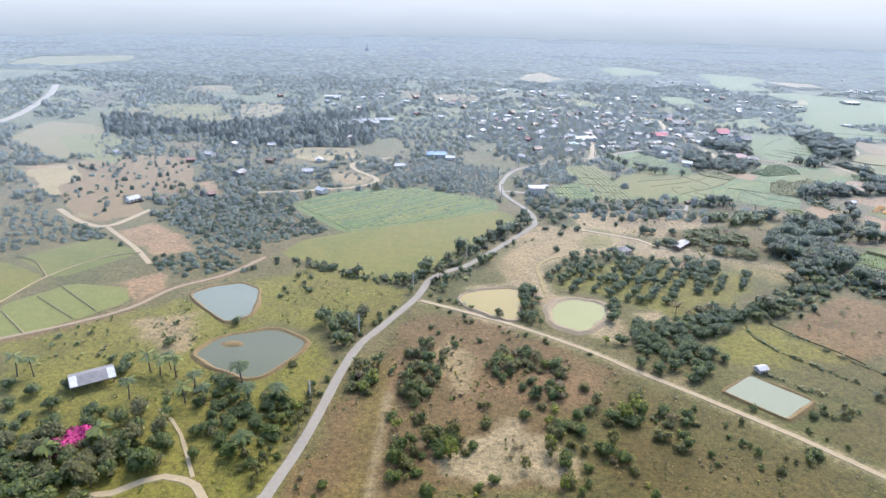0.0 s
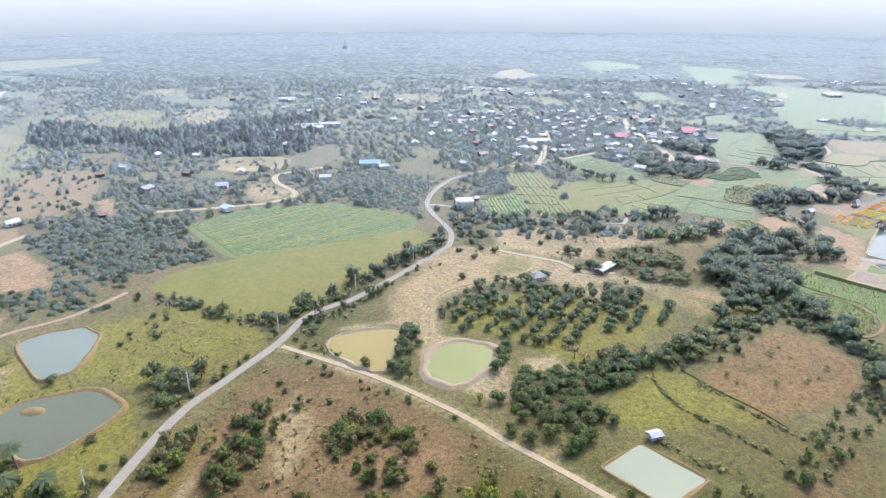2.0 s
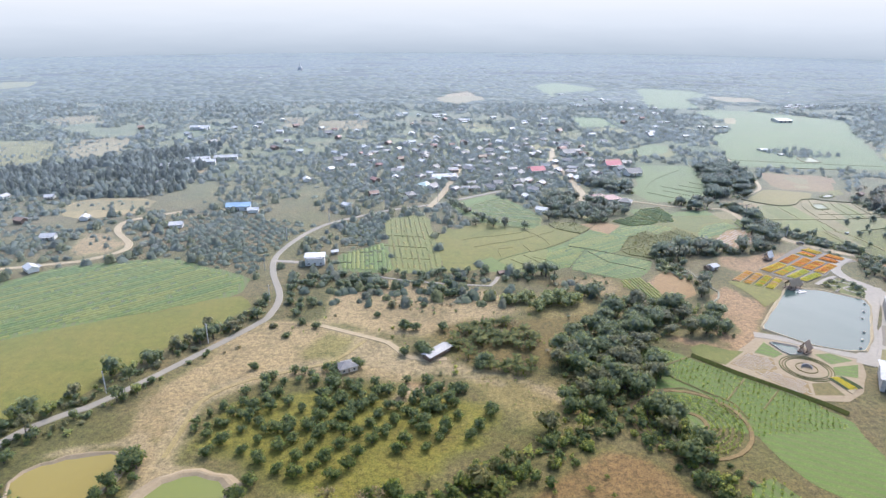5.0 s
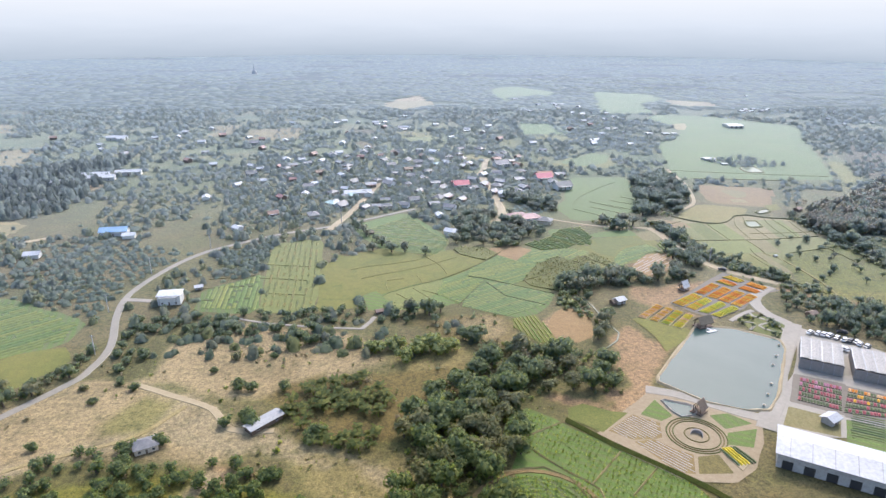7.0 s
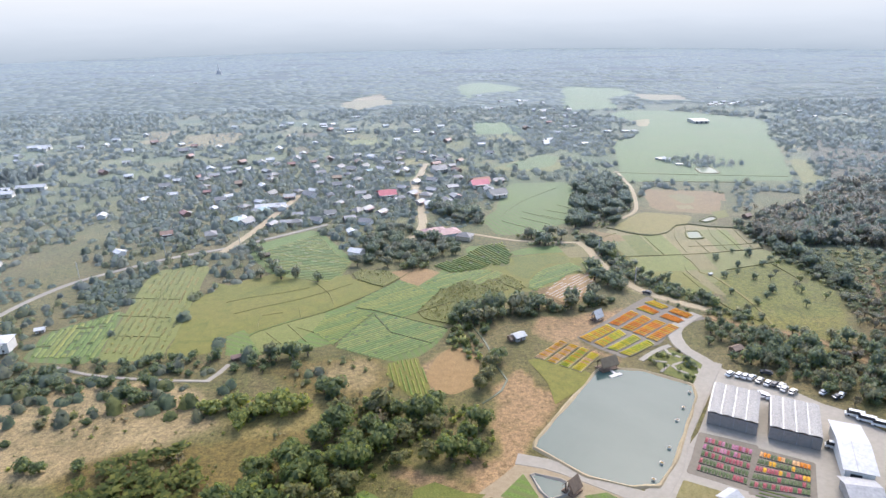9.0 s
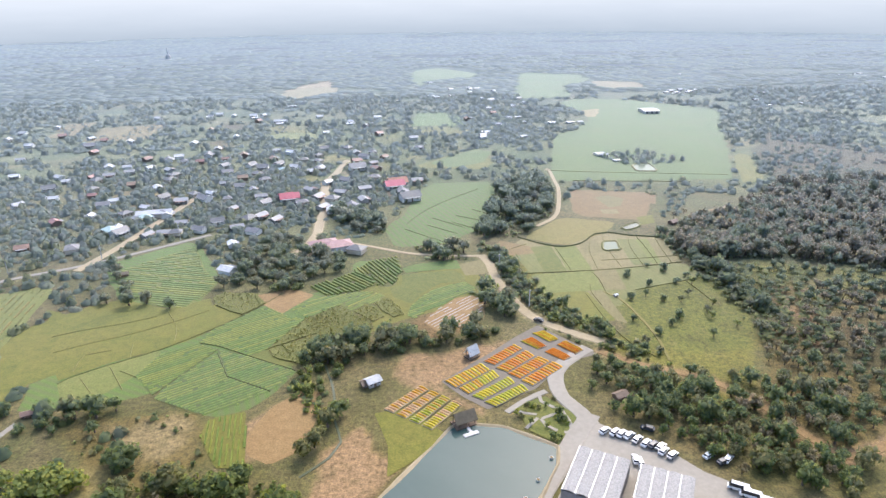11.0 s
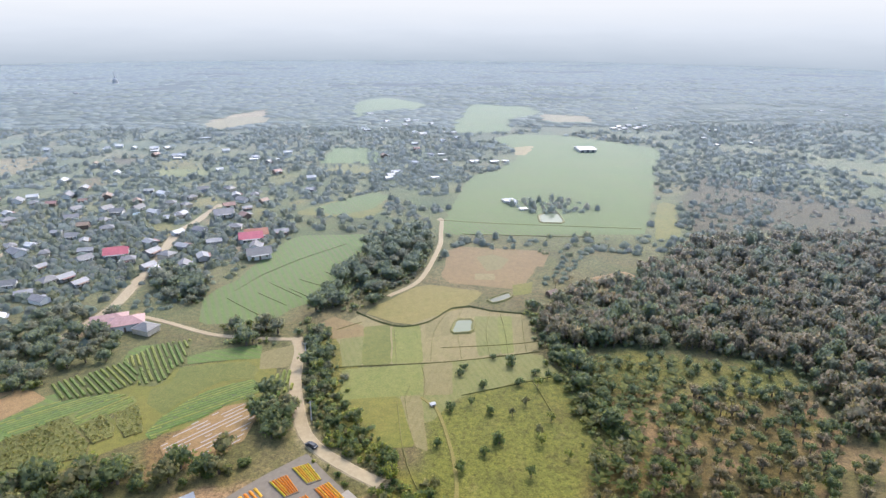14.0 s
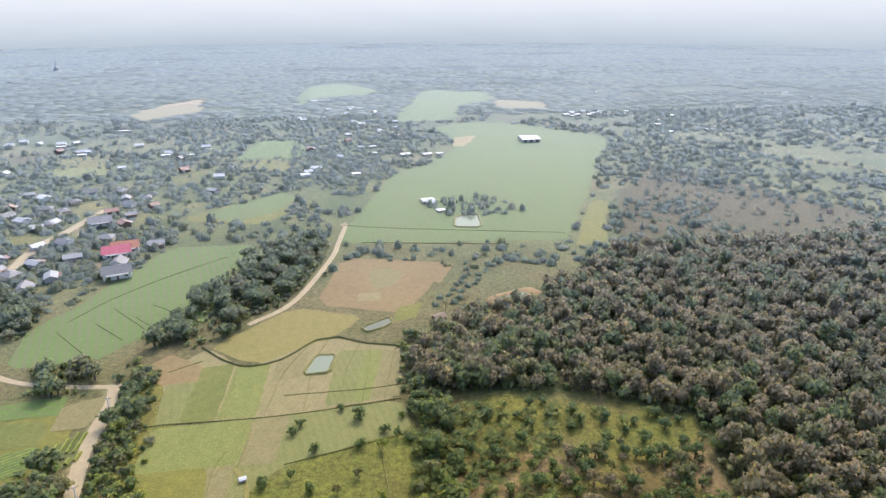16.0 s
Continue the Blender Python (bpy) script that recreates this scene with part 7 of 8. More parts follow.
# garden and meadow at the start
plant(PROTO["palm"], [(-152, 180), (-147, 180), (-103, 183), (-98, 183), (-88, 176), (-82, 168), (-107, 169), (-68, 169), (-59, 172), (-88, 167), (-74, 180), (-102, 187), (-108, 185), (-57, 169)], 1.0, 1.4, 1)
plant(PROTO["palm"], [(-61, 144)], 1.35, 1.4, 2)
plant(PROTO["pink"], [(-111, 149), (-112, 145), (-113, 142), (-111, 146)], 1.5, 1.9, 3)
GARDEN = [(-133, 144), (-119, 151), (-104, 145), (-95, 151), (-83, 147), (-78, 133), (-84, 128), (-90, 125), (-93, 111), (-117, 109), (-141, 141)]
plant(PROTO["shade"], scatter(GARDEN, 6.0, 5), 0.55, 1.0, 4)
plant(PROTO["mango"], scatter(GARDEN, 7.0, 6), 0.7, 1.2, 5)
LUSH = [(-89, 175), (-81, 186), (-63, 177), (-52, 171), (-55, 136), (-65, 140), (-79, 160)]
plant(PROTO["bush"], scatter(LUSH, 5.0, 64), 0.8, 1.5, 64)
plant(PROTO["banana"], scatter(LUSH, 8.0, 65), 0.7, 1.0, 65)
plant(PROTO["mango"], scatter(LUSH, 9.0, 66), 0.8, 1.2, 66)
plant(PROTO["shade"], scatter([(-136, 148), (-121, 158), (-104, 162), (-85, 157), (-78, 144), (-90, 125), (-119, 124)], 7.0, 67), 0.6, 1.0, 67)
plant(PROTO["palm"], scatter([(-132, 149), (-121, 158), (-82, 154), (-81, 126), (-110, 124)], 17.0, 68), 1.0, 1.4, 68)
plant(PROTO["mango"], [(-143, 162), (-140, 169), (-134, 156), (-129, 162), (-138, 151), (-150, 172), (-112, 160), (-118, 188), (-125, 191), (-119, 192), (-91, 160), (-75, 142), (-87, 149), (-76, 176), (-69, 155), (-66, 164), (-75, 155), (-110, 204), (-90, 222), (-78, 152), (-130, 173), (-62, 160), (-59, 165), (-117, 184)], 0.7, 1.15, 6)
plant(PROTO["bush"], scatter([(-170, 196), (-120, 227), (-54, 208), (-47, 175), (-56, 127), (-105, 153), (-151, 168)], 10.0, 7, gate=(0.03, 0.22)), 0.6, 1.4, 7)
plant(PROTO["shade"], [(-49, 218), (-45, 223), (-44, 209), (-41, 221), (-54, 225), (-39, 228)], 0.8, 1.1, 8)
plant(PROTO["bush"], along([(-56, 127), (-52, 151), (-47, 178), (-43, 197), (-38, 219), (-27, 242)], 2.0, 2.6, 9), 0.5, 1.1, 9)
plant(PROTO["loose"], along([(-54, 127), (-51, 149), (-47, 178), (-43, 195)], 8.0, 2.5, 10), 0.7, 1.1, 10)
# scrubland
plant(PROTO["bush"], [(-7, 220), (-10, 225), (-23, 190), (-33, 188), (-34, 179), (20, 192), (26, 194), (17, 188), (27, 187), (31, 194), (-2, 151), (0, 156), (-4, 148), (-13, 171), (-11, 162), (-12, 153), (-9, 146), (-11, 140), (-8, 132), (-16, 177), (-20, 164), (9, 172), (44, 171), (37, 162), (35, 184), (38, 180), (45, 184), (44, 152), (38, 137), (23, 167), (29, 173), (80, 175), (90, 147), (118, 173), (123, 175), (95, 146)], 0.8, 1.5, 11)
plant(PROTO["loose"], [(18, 209), (26, 202), (11, 171), (-10, 212), (20, 197), (37, 191), (-18, 159), (-13, 151), (-10, 163), (21, 143), (32, 144), (-12, 181)], 0.6, 1.0, 12)
for i, (poly, sp) in enumerate([([(-22, 177), (-15, 211), (-3, 208), (-7, 171), (-5, 130), (-17, 129)], 4.2), ([(11, 197), (21, 214), (40, 195), (35, 174), (19, 181)], 3.8), ([(30, 180), (50, 185), (59, 163), (49, 133), (31, 132), (24, 156)], 5.2), ([(-7, 157), (3, 161), (6, 149), (-3, 142)], 3.4), ([(-40, 182), (-33, 197), (-24, 194), (-30, 170)], 4.0), ([(58, 185), (79, 170), (75, 153), (56, 155)], 5.5)]):
    q = scatter(poly, sp, 140 + i, gate=(0.08, -0.25))
    plant(PROTO["bush"], q[::2], 0.9, 2.1, 140 + i)
    plant(PROTO["loose"], q[1::4], 0.7, 1.3, 150 + i)
    grow("scrub_thicket", "tangled dry thicket on red-brown ground", q[1::2], ["bare", "shrub", "clump"], ["dry", "grey", "dry", "wood"], (2.2, 5.6), 0.05, 1.0, False, "scrub", 160 + i)
plant(PROTO["bush"], scatter([(-40, 147), (-24, 220), (21, 223), (64, 193), (46, 133), (-43, 120)], 8.0, 13, gate=(0.05, 0.2)), 0.5, 1.3, 13)
plant(PROTO["bush"], scatter([(64, 193), (123, 144), (106, 118), (36, 117), (47, 174)], 9.0, 14, gate=(0.05, 0.2)), 0.6, 1.4, 14)
plant(PROTO["bush"], scatter([(-96, 263), (-54, 288), (-20, 254), (-50, 232), (-60, 217), (-80, 230)], 8.0, 15, gate=(0.05, 0.05)), 0.5, 1.2, 15)
plant(PROTO["bush"], along([(-12, 243), (12, 229), (43, 213), (62, 200)], 5.0, 1.5, 16), 0.4, 0.9, 16)
plant(PROTO["loose"], along([(10, 242), (45, 225), (57, 216)], 9.0, 1.5, 17), 0.5, 0.9, 17)
plant(PROTO["mango"], scatter([(65, 221), (78, 239), (119, 245), (106, 207), (83, 188), (67, 197)], 6.0, 18), 0.8, 1.3, 18)
plant(PROTO["mango"], [(31, 237), (30, 245), (31, 251), (32, 258), (33, 263), (69, 247), (69, 242), (66, 236), (71, 253), (28, 236)], 0.9, 1.4, 19)
plant(PROTO["mango"], scatter([(96, 235), (109, 251), (130, 252), (126, 237), (108, 225), (98, 225)], 5.5, 20), 0.8, 1.3, 20)
plant(PROTO["mango"], scatter([(74, 209), (67, 225), (76, 237), (85, 232), (101, 220), (100, 209)], 6.5, 21), 0.7, 1.2, 21)
# bushes round the milky pond and along its lane
for i, (poly, gap, tall) in enumerate([([(144, 183), (163, 203), (192, 229), (200, 222), (167, 190), (152, 180)], 4.4, 5.5), ([(116, 170), (127, 180), (139, 180), (129, 169), (118, 167)], 4.0, 4.0),
                                       ([(90, 183), (100, 176), (113, 166), (123, 156), (121, 154), (110, 162), (94, 174)], 3.2, 3.2), ([(89, 170), (103, 161), (112, 152), (106, 148), (91, 153), (83, 163)], 4.2, 3.6)]):
    grow("lane_bushes", "tangled olive green bushes beside a lane", scatter(poly, gap, 170 + i, areas=False, gate=(0.09, -0.3)), ["shrub", "clump"], ["wood", "grey", "mango"], (2.0, tall), 0.04, 1.0, False, "bushes", 170 + i)
# the grid orchard
ORCHARD = [(46, 279), (49, 290), (65, 303), (113, 304), (152, 290), (131, 269), (106, 267), (94, 250), (75, 252), (67, 265), (51, 264)]
plant(PROTO["mango"], rows(ORCHARD, 8.0, 6.6, 58, 22, 0.1), 0.75, 1.2, 22)
# wooded belts
WOODS = [
    ([(128, 237), (130, 250), (158, 271), (186, 292), (212, 313), (216, 334), (212, 359), (185, 344), (172, 326), (175, 301), (162, 278)], 8.5, 23),
    ([(204, 298), (212, 285), (210, 263), (205, 238), (223, 231), (212, 214), (185, 215), (203, 241), (206, 259), (196, 284)], 8.5, 24),
    ([(178, 296), (181, 309), (174, 326), (177, 346), (200, 366), (215, 385), (237, 370), (230, 349), (214, 340), (205, 326), (204, 306), (196, 294)], 9.0, 25),
    ([(196, 390), (239, 379), (261, 370), (253, 343), (236, 347), (227, 366)], 9.0, 26),
    ([(335, 587), (366, 683), (396, 689), (400, 637), (372, 584), (349, 568)], 12.0, 27),
    ([(344, 601), (347, 646), (362, 677), (390, 692), (405, 681), (398, 640), (383, 594), (361, 581)], 12.0, 28),
]
for poly, sp, sd in WOODS:
    plant(PROTO["shade"], scatter(poly, sp, sd, margin=2, areas=False), 0.8, 1.35, sd)
    grow("undergrowth", "tangled green undergrowth at a wood's edge", scatter(poly, 4.0, sd + 300, areas=False), ["shrub"], ["wood", "grey", "bright"], (2.5, 4.5), 0.05, 0.9, seed=sd)
plant(PROTO["bamboo"], [(159, 378), (167, 383), (176, 378), (183, 380), (189, 378), (172, 371)], 0.8, 1.1, 29)
plant(PROTO["shade"], scatter([(198, 515), (193, 547), (213, 580), (242, 574), (258, 529), (229, 507)], 7.5, 30, areas=False), 0.7, 1.1, 30)
plant(PROTO["bamboo"], [(224, 510), (235, 510)], 0.45, 0.6, 30)
plant(PROTO["shade"], [(252, 448), (261, 450), (269, 452), (280, 454), (287, 454), (304, 453), (313, 456), (329, 479), (335, 486), (335, 474), (258, 392), (264, 408), (255, 388), (261, 402)], 0.75, 1.2, 49)
plant(PROTO["bush"], along([(247, 443), (269, 448), (290, 449), (317, 454), (328, 462)], 3.0, 2.0, 54), 0.8, 1.5, 54)
plant(PROTO["shade"], [(380, 405), (380, 397), (392, 409), (373, 397), (386, 396), (395, 418), (393, 423)], 1.0, 1.5, 55)
plant(PROTO["loose"], [(324, 403), (328, 406), (335, 407), (333, 396), (339, 403), (336, 390), (328, 398)], 0.4, 0.7, 56)
plant(PROTO["shade"], along([(126, 548), (143, 533), (152, 504), (178, 493)], 6.0, 3.0, 57), 0.5, 0.8, 57)
plant(PROTO["banana"], scatter([(133, 351), (155, 361), (173, 339), (163, 314), (146, 318), (127, 340)], 3.7, 31, gate=(0.07, -0.2)), 0.9, 1.4, 31)
plant(PROTO["banana"], scatter([(128, 237), (127, 242), (149, 256), (149, 251)], 4.0, 32), 0.8, 1.2, 32)
plant(PROTO["banana"], scatter([(435, 476), (439, 519), (447, 525), (442, 475)], 5.0, 33, areas=False), 0.8, 1.2, 33)
plant(PROTO["banana"], rows([(448, 487), (451, 518), (480, 522), (519, 508), (499, 482)], 11.0, 10.0, 30, 34, 0.2), 0.8, 1.2, 34)
# dry pasture trees
plant(PROTO["bush"], [(54, 317), (60, 343), (103, 374), (118, 375), (97, 364), (93, 320), (64, 356), (71, 352), (52, 352)], 1.2, 1.7, 35)
plant(PROTO["mango"], [(112, 329), (118, 332), (121, 329), (110, 351), (115, 351), (130, 386), (125, 391), (132, 388), (127, 351), (142, 319), (144, 322), (88, 305), (87, 309), (94, 319)], 1.0, 1.5, 36)
plant(PROTO["mango"], along([(123, 293), (132, 302), (149, 293)], 6.0, 4, 37), 0.8, 1.2, 37)
plant(PROTO["bare"], [(223, 357), (220, 364), (201, 314), (158, 351)] + [(99, 241), (105, 244), (111, 245), (96, 245)] + [(457, 592), (467, 600)], 0.9, 1.5, 38)
plant(PROTO["mango"], scatter([(56, 366), (44, 411), (94, 414), (149, 419), (189, 409), (151, 401), (109, 395), (70, 387), (63, 362)], 5.6, 39, gate=(0.05, -0.35)), 0.7, 1.2, 39)
plant(PROTO["shade"], along([(-18, 280), (-6, 303), (2, 314), (16, 327), (33, 346), (46, 363)], 7.0, 2.0, 40), 0.5, 0.9, 40)
plant(PROTO["bush"], along([(-14, 266), (-1, 287), (12, 300), (28, 322), (45, 358)], 4.0, 1.5, 41), 0.6, 1.1, 41)
plant(PROTO["bush"], along([(-93, 288), (-81, 291), (-62, 282), (-37, 269), (-26, 263)], 3.5, 2.5, 42), 0.7, 1.4, 42)
# green orchard and the trees along the sandy road
plant(PROTO["mango"], [(398, 508), (400, 513), (413, 520), (420, 514), (406, 499), (420, 500), (428, 507), (392, 485), (406, 482), (407, 465), (401, 459), (393, 452), (386, 465)], 0.8, 1.15, 43)
plant(PROTO["loose"], [(400, 487), (414, 480), (427, 476), (432, 503), (427, 498), (421, 469), (421, 464), (420, 486), (384, 445), (414, 448), (428, 456)], 0.7, 1.05, 44)
plant(PROTO["shade"], [(331, 473), (333, 481), (336, 487), (334, 473)], 0.9, 1.3, 45)
plant(PROTO["bush"], along([(333, 543), (341, 526), (347, 511), (345, 494), (354, 476), (364, 458), (369, 448)], 3.4, 2.5, 46), 0.7, 1.4, 46)
plant(PROTO["shade"], along([(247, 444), (260, 448), (275, 454), (289, 454), (310, 456), (326, 462)], 7.0, 3.0, 47), 0.55, 1.0, 47)
plant(PROTO["mango"], rows([(445, 476), (451, 516), (484, 520), (533, 503), (521, 465)], 9.0, 8.0, 30, 48, 0.2), 0.55, 0.95, 48)

plant(PROTO["bush"], [(330, 407), (332, 406), (339, 411), (338, 399), (340, 397), (337, 400), (339, 403), (334, 390), (334, 388), (329, 408), (326, 402)], 0.5, 1.0, 70)
ROADSIDE = [(341, 551), (340, 509), (344, 475), (352, 463), (361, 453), (368, 434), (373, 430)]
plant(PROTO["banana"], along(ROADSIDE, 5.0, 3.0, 72), 0.6, 0.9, 72)
grow("roadside_bushes", "thick green bushes along a sandy road", along(ROADSIDE, 0.8, 3.0, 71), ["shrub", "round"], ["wood", "mango", "bright", "grey"], (2.0, 4.6), 0.03, 1.0, False, "bushes", 71)
grow("roadside_bushes", "thick green bushes along a stream bank", scatter([(245, 423), (249, 444), (257, 449), (262, 435), (259, 419), (262, 407), (257, 402)], 3.0, 73, areas=False), ["shrub", "banana", "round"], ["bright", "wood", "banana"], (2.4, 5.0), 0.05, 1.0, False, "bushes", 73)
plant(PROTO["shade"], scatter([(168, 417), (176, 424), (191, 418), (190, 410), (183, 404), (174, 407)], 6.5, 74, areas=False), 0.5, 0.9, 74)
plant(PROTO["shade"], scatter([(247, 440), (251, 448), (268, 455), (286, 459), (300, 456), (286, 448), (262, 440)], 6.0, 76, areas=False), 0.55, 0.95, 76)
grow("dry_bushes", "dry bushes in rough olive grass", scatter([(175, 406), (188, 413), (215, 413), (227, 385), (240, 378), (192, 375)], 4.5, 77, gate=(0.06, 0.0)), ["shrub", "tuft"], ["grey", "dry", "wood"], (1.0, 3.2), 0.02, 0.9, False, "bushes", 77)
def thicket(line, step, spread, seed, size=(2.2, 5.2), keys=("wood", "mango", "grey", "bright"), tall=0, label="thick mixed trees and shrubs along a field edge"):
    """A hedge belt: joined shrubs, with single taller trees in it."""
    grow("thicket", label, along(line, step, spread, seed), ["shrub", "round", "shrub", "banana"], list(keys), size, 0.03, 1.0, False, "hedge", seed)
    if tall:
        plant(PROTO["mango"], along(line, tall, spread, seed + 1), 0.8, 1.3, seed + 1)
        plant(PROTO["loose"], along(line, tall * 1.6, spread, seed + 2), 0.9, 1.5, seed + 2)


thicket([(-78, 288), (-49, 277), (-29, 268), (-19, 276), (-11, 286), (0, 294), (6, 308), (15, 325), (25, 343), (37, 362), (42, 383)], 0.9, 2.6, 400, (1.8, 4.6), tall=11.0)
thicket([(-20, 259), (-11, 264), (0, 278), (11, 295), (20, 311)], 1.4, 2.2, 404, (1.6, 4.0), tall=12.0)
thicket([(105, 232), (117, 246), (128, 248), (142, 254), (157, 263), (167, 272), (180, 281), (195, 295)], 0.7, 4.0, 408, (2.4, 5.6), tall=7.0)
thicket([(197, 287), (200, 276), (206, 267), (212, 258), (210, 244), (207, 229), (203, 219)], 0.7, 4.0, 412, (2.4, 5.6), tall=7.0)
thicket([(-20, 259), (-1, 250), (9, 242)], 1.2, 1.4, 416, (1.2, 3.0))
thicket([(334, 554), (342, 516), (347, 493), (358, 474), (367, 457), (374, 443), (383, 432)], 0.5, 3.4, 420, (2.2, 5.4), tall=9.0)
thicket([(441, 566), (442, 529), (444, 504), (446, 483), (446, 465)], 0.6, 3.6, 424, (2.4, 5.6), tall=8.0)
plant(PROTO["mango"], [(31, 260), (37, 254), (34, 248), (33, 238), (32, 234), (18, 238), (35, 259)], 0.9, 1.4, 428)
plant(PROTO["banana"], scatter([(135, 235), (148, 247), (179, 267), (189, 261), (200, 244), (190, 229), (138, 228)], 11.0, 430, areas=False), 0.35, 0.6, 430)
for i, (poly, sp) in enumerate([([(292, 554), (300, 563), (322, 552), (329, 538), (312, 537), (298, 541)], 6.0), ([(231, 633), (260, 626), (275, 604), (277, 583), (258, 585)], 6.5), ([(328, 534), (335, 538), (343, 528), (345, 515), (336, 518)], 5.5), ([(317, 497), (324, 501), (333, 497), (336, 487), (324, 484)], 6.0), ([(327, 578), (332, 586), (344, 585), (345, 573), (335, 568)], 5.5)]):
    plant(PROTO["shade"], scatter(poly, sp, 440 + i, areas=False), 0.55, 1.0, 440 + i)
    grow("thicket", "dense mixed greenery round farmhouses and along a lane", scatter(poly, 3.6, 450 + i, areas=False), ["shrub", "banana", "round"], ["wood", "mango", "bright", "banana"], (2.2, 5.0), 0.03, 1.0, False, "hedge", 450 + i)
grow("pasture_trees", "scattered small trees on a brown slope", scatter([(581, 720), (682, 834), (730, 751), (764, 700), (723, 651), (568, 673)], 13.0, 460), ["mid", "tall"], ["wood", "grey", "dry"], (3.5, 7.0), 0.1, 1.0, False, "trees", 460)
# an orchard of small round trees in green grass
cover([(37, 292), (50, 308), (83, 319), (103, 311), (129, 308), (154, 292), (136, 270), (37, 270)], "meadow", 4.0, 6.0)
plant(PROTO["mango"], scatter([(39, 295), (50, 308), (83, 319), (103, 311), (129, 308), (154, 292), (135, 276), (38, 276)], 6.0, 69, gate=(0.05, -0.3)), 0.55, 0.95, 69)
# ---- trees too many to count
HILLSIDE = [(437, 545), (450, 566), (472, 584), (520, 616), (563, 651), (716, 643), (643, 505), (557, 448), (525, 457), (533, 503), (494, 524), (473, 526), (448, 525)]
grow("hillside_wood", "dense dry-season woodland, grey-brown with dark green crowns", scatter(HILLSIDE, 5.2, 50), ["airy", "airy", "clump"], ["dry", "grey", "dry", "wood", "dry"], (5.5, 10.0), 0.3, 1.2, True, "woodland", 50)
grow("hillside_brush", "brown and green brush under the hillside wood", scatter(HILLSIDE, 4.2, 53), ["shrub"], ["dry", "grey", "wood"], (3.5, 6.0), 0.05, 1.0, False, "scrub", 53)
for i, line in enumerate([[(120, 235), (127, 215), (138, 203), (148, 191)], [(139, 230), (147, 216), (159, 201)], [(114, 200), (123, 189), (134, 185)]]):
    grow("hedge_row", "low broken hedge of dark shrubs along a field edge", along(line, 0.9, 0.5, 180 + i), ["shrub", "tuft"], ["wood", "grey", "mango"], (0.6, 1.9), 0.0, 0.8, False, "hedge", 180 + i)
grow("field_grove", "small grove of trees round a pond in a green field", scatter([(455, 750), (481, 772), (510, 771), (528, 736), (505, 722), (476, 730)], 7.0, 63, areas=False), ["mid", "tall"], ["wood", "mango", "grey"], (5, 9), 0.15, 1.1, False, "trees", 63)
BELT = [(439, 556), (443, 532), (442, 508), (444, 490), (444, 474), (438, 456)]
plant(PROTO["shade"], along(BELT, 6.0, 3.0, 58), 0.5, 0.95, 58)
plant(PROTO["bush"], along(BELT, 2.6, 3.5, 59), 0.8, 1.5, 59)
plant(PROTO["banana"], along(BELT, 7.0, 3.0, 61), 0.7, 1.0, 61)
plant(PROTO["shade"], scatter([(475, 586), (517, 607), (532, 599), (493, 532), (463, 526), (443, 532), (447, 555)], 6.5, 62), 0.6, 1.1, 62)
grow("orchard_scrub", "dense orchard and scrub on the slope", scatter([(445, 458), (487, 491), (530, 494), (517, 413), (450, 361), (384, 370), (389, 393), (415, 414)], 5.2, 51, gate=(0.03, -0.25)), ["loose", "round"], ["wood", "mango", "grey", "dry"], (3.4, 6.2), 0.3, 1.0, True, "orchard", 51)
grow("orchard_scrub", "dark scrub and trees behind the greenhouses", scatter([(359, 436), (393, 423), (429, 416), (445, 397), (411, 356), (375, 381), (358, 402), (353, 416)], 5.2, 52), ["clump", "airy"], ["wood", "grey", "mango"], (4.5, 8.5), 0.15, 1.1, True, "trees", 52)
for i, (poly, ang) in enumerate([
    ([(-185, 357), (-179, 395), (-116, 388), (-76, 337), (-112, 306), (-116, 282), (-145, 312)], 30), ([(-297, 346), (-272, 372), (-223, 332), (-191, 316), (-216, 305), (-248, 282)], 30),
    ([(-180, 472), (-146, 496), (-101, 482), (-124, 414), (-150, 411)], 15), ([(-48, 469), (-17, 522), (43, 477), (31, 429), (-10, 428)], 40),
    ([(-65, 515), (28, 507), (44, 494), (16, 462), (28, 425), (35, 404), (-6, 427)], 40), ([(68, 464), (62, 501), (87, 517), (90, 466)], 62), ([(236, 583), (257, 635), (276, 618), (273, 580), (254, 570)], 20), ([(61, 466), (60, 506), (85, 520), (86, 470)], 70),
    ([(453, 598), (474, 640), (496, 654), (486, 635), (457, 592)], 60), ([(355, 801), (340, 995), (443, 882), (414, 810)], 20), ([(-152, 279), (-124, 305), (-105, 283), (-130, 261)], 30)]):
    grow("orchard_block", "dark green orchard planted in rows", rows(poly, 6.5, 5.5, ang, 60 + i, 0.16, True, 0.1), ["mid"], ["grove"], (4.2, 6.4), 0.15, 0.95, False, "orchard", 60 + i)

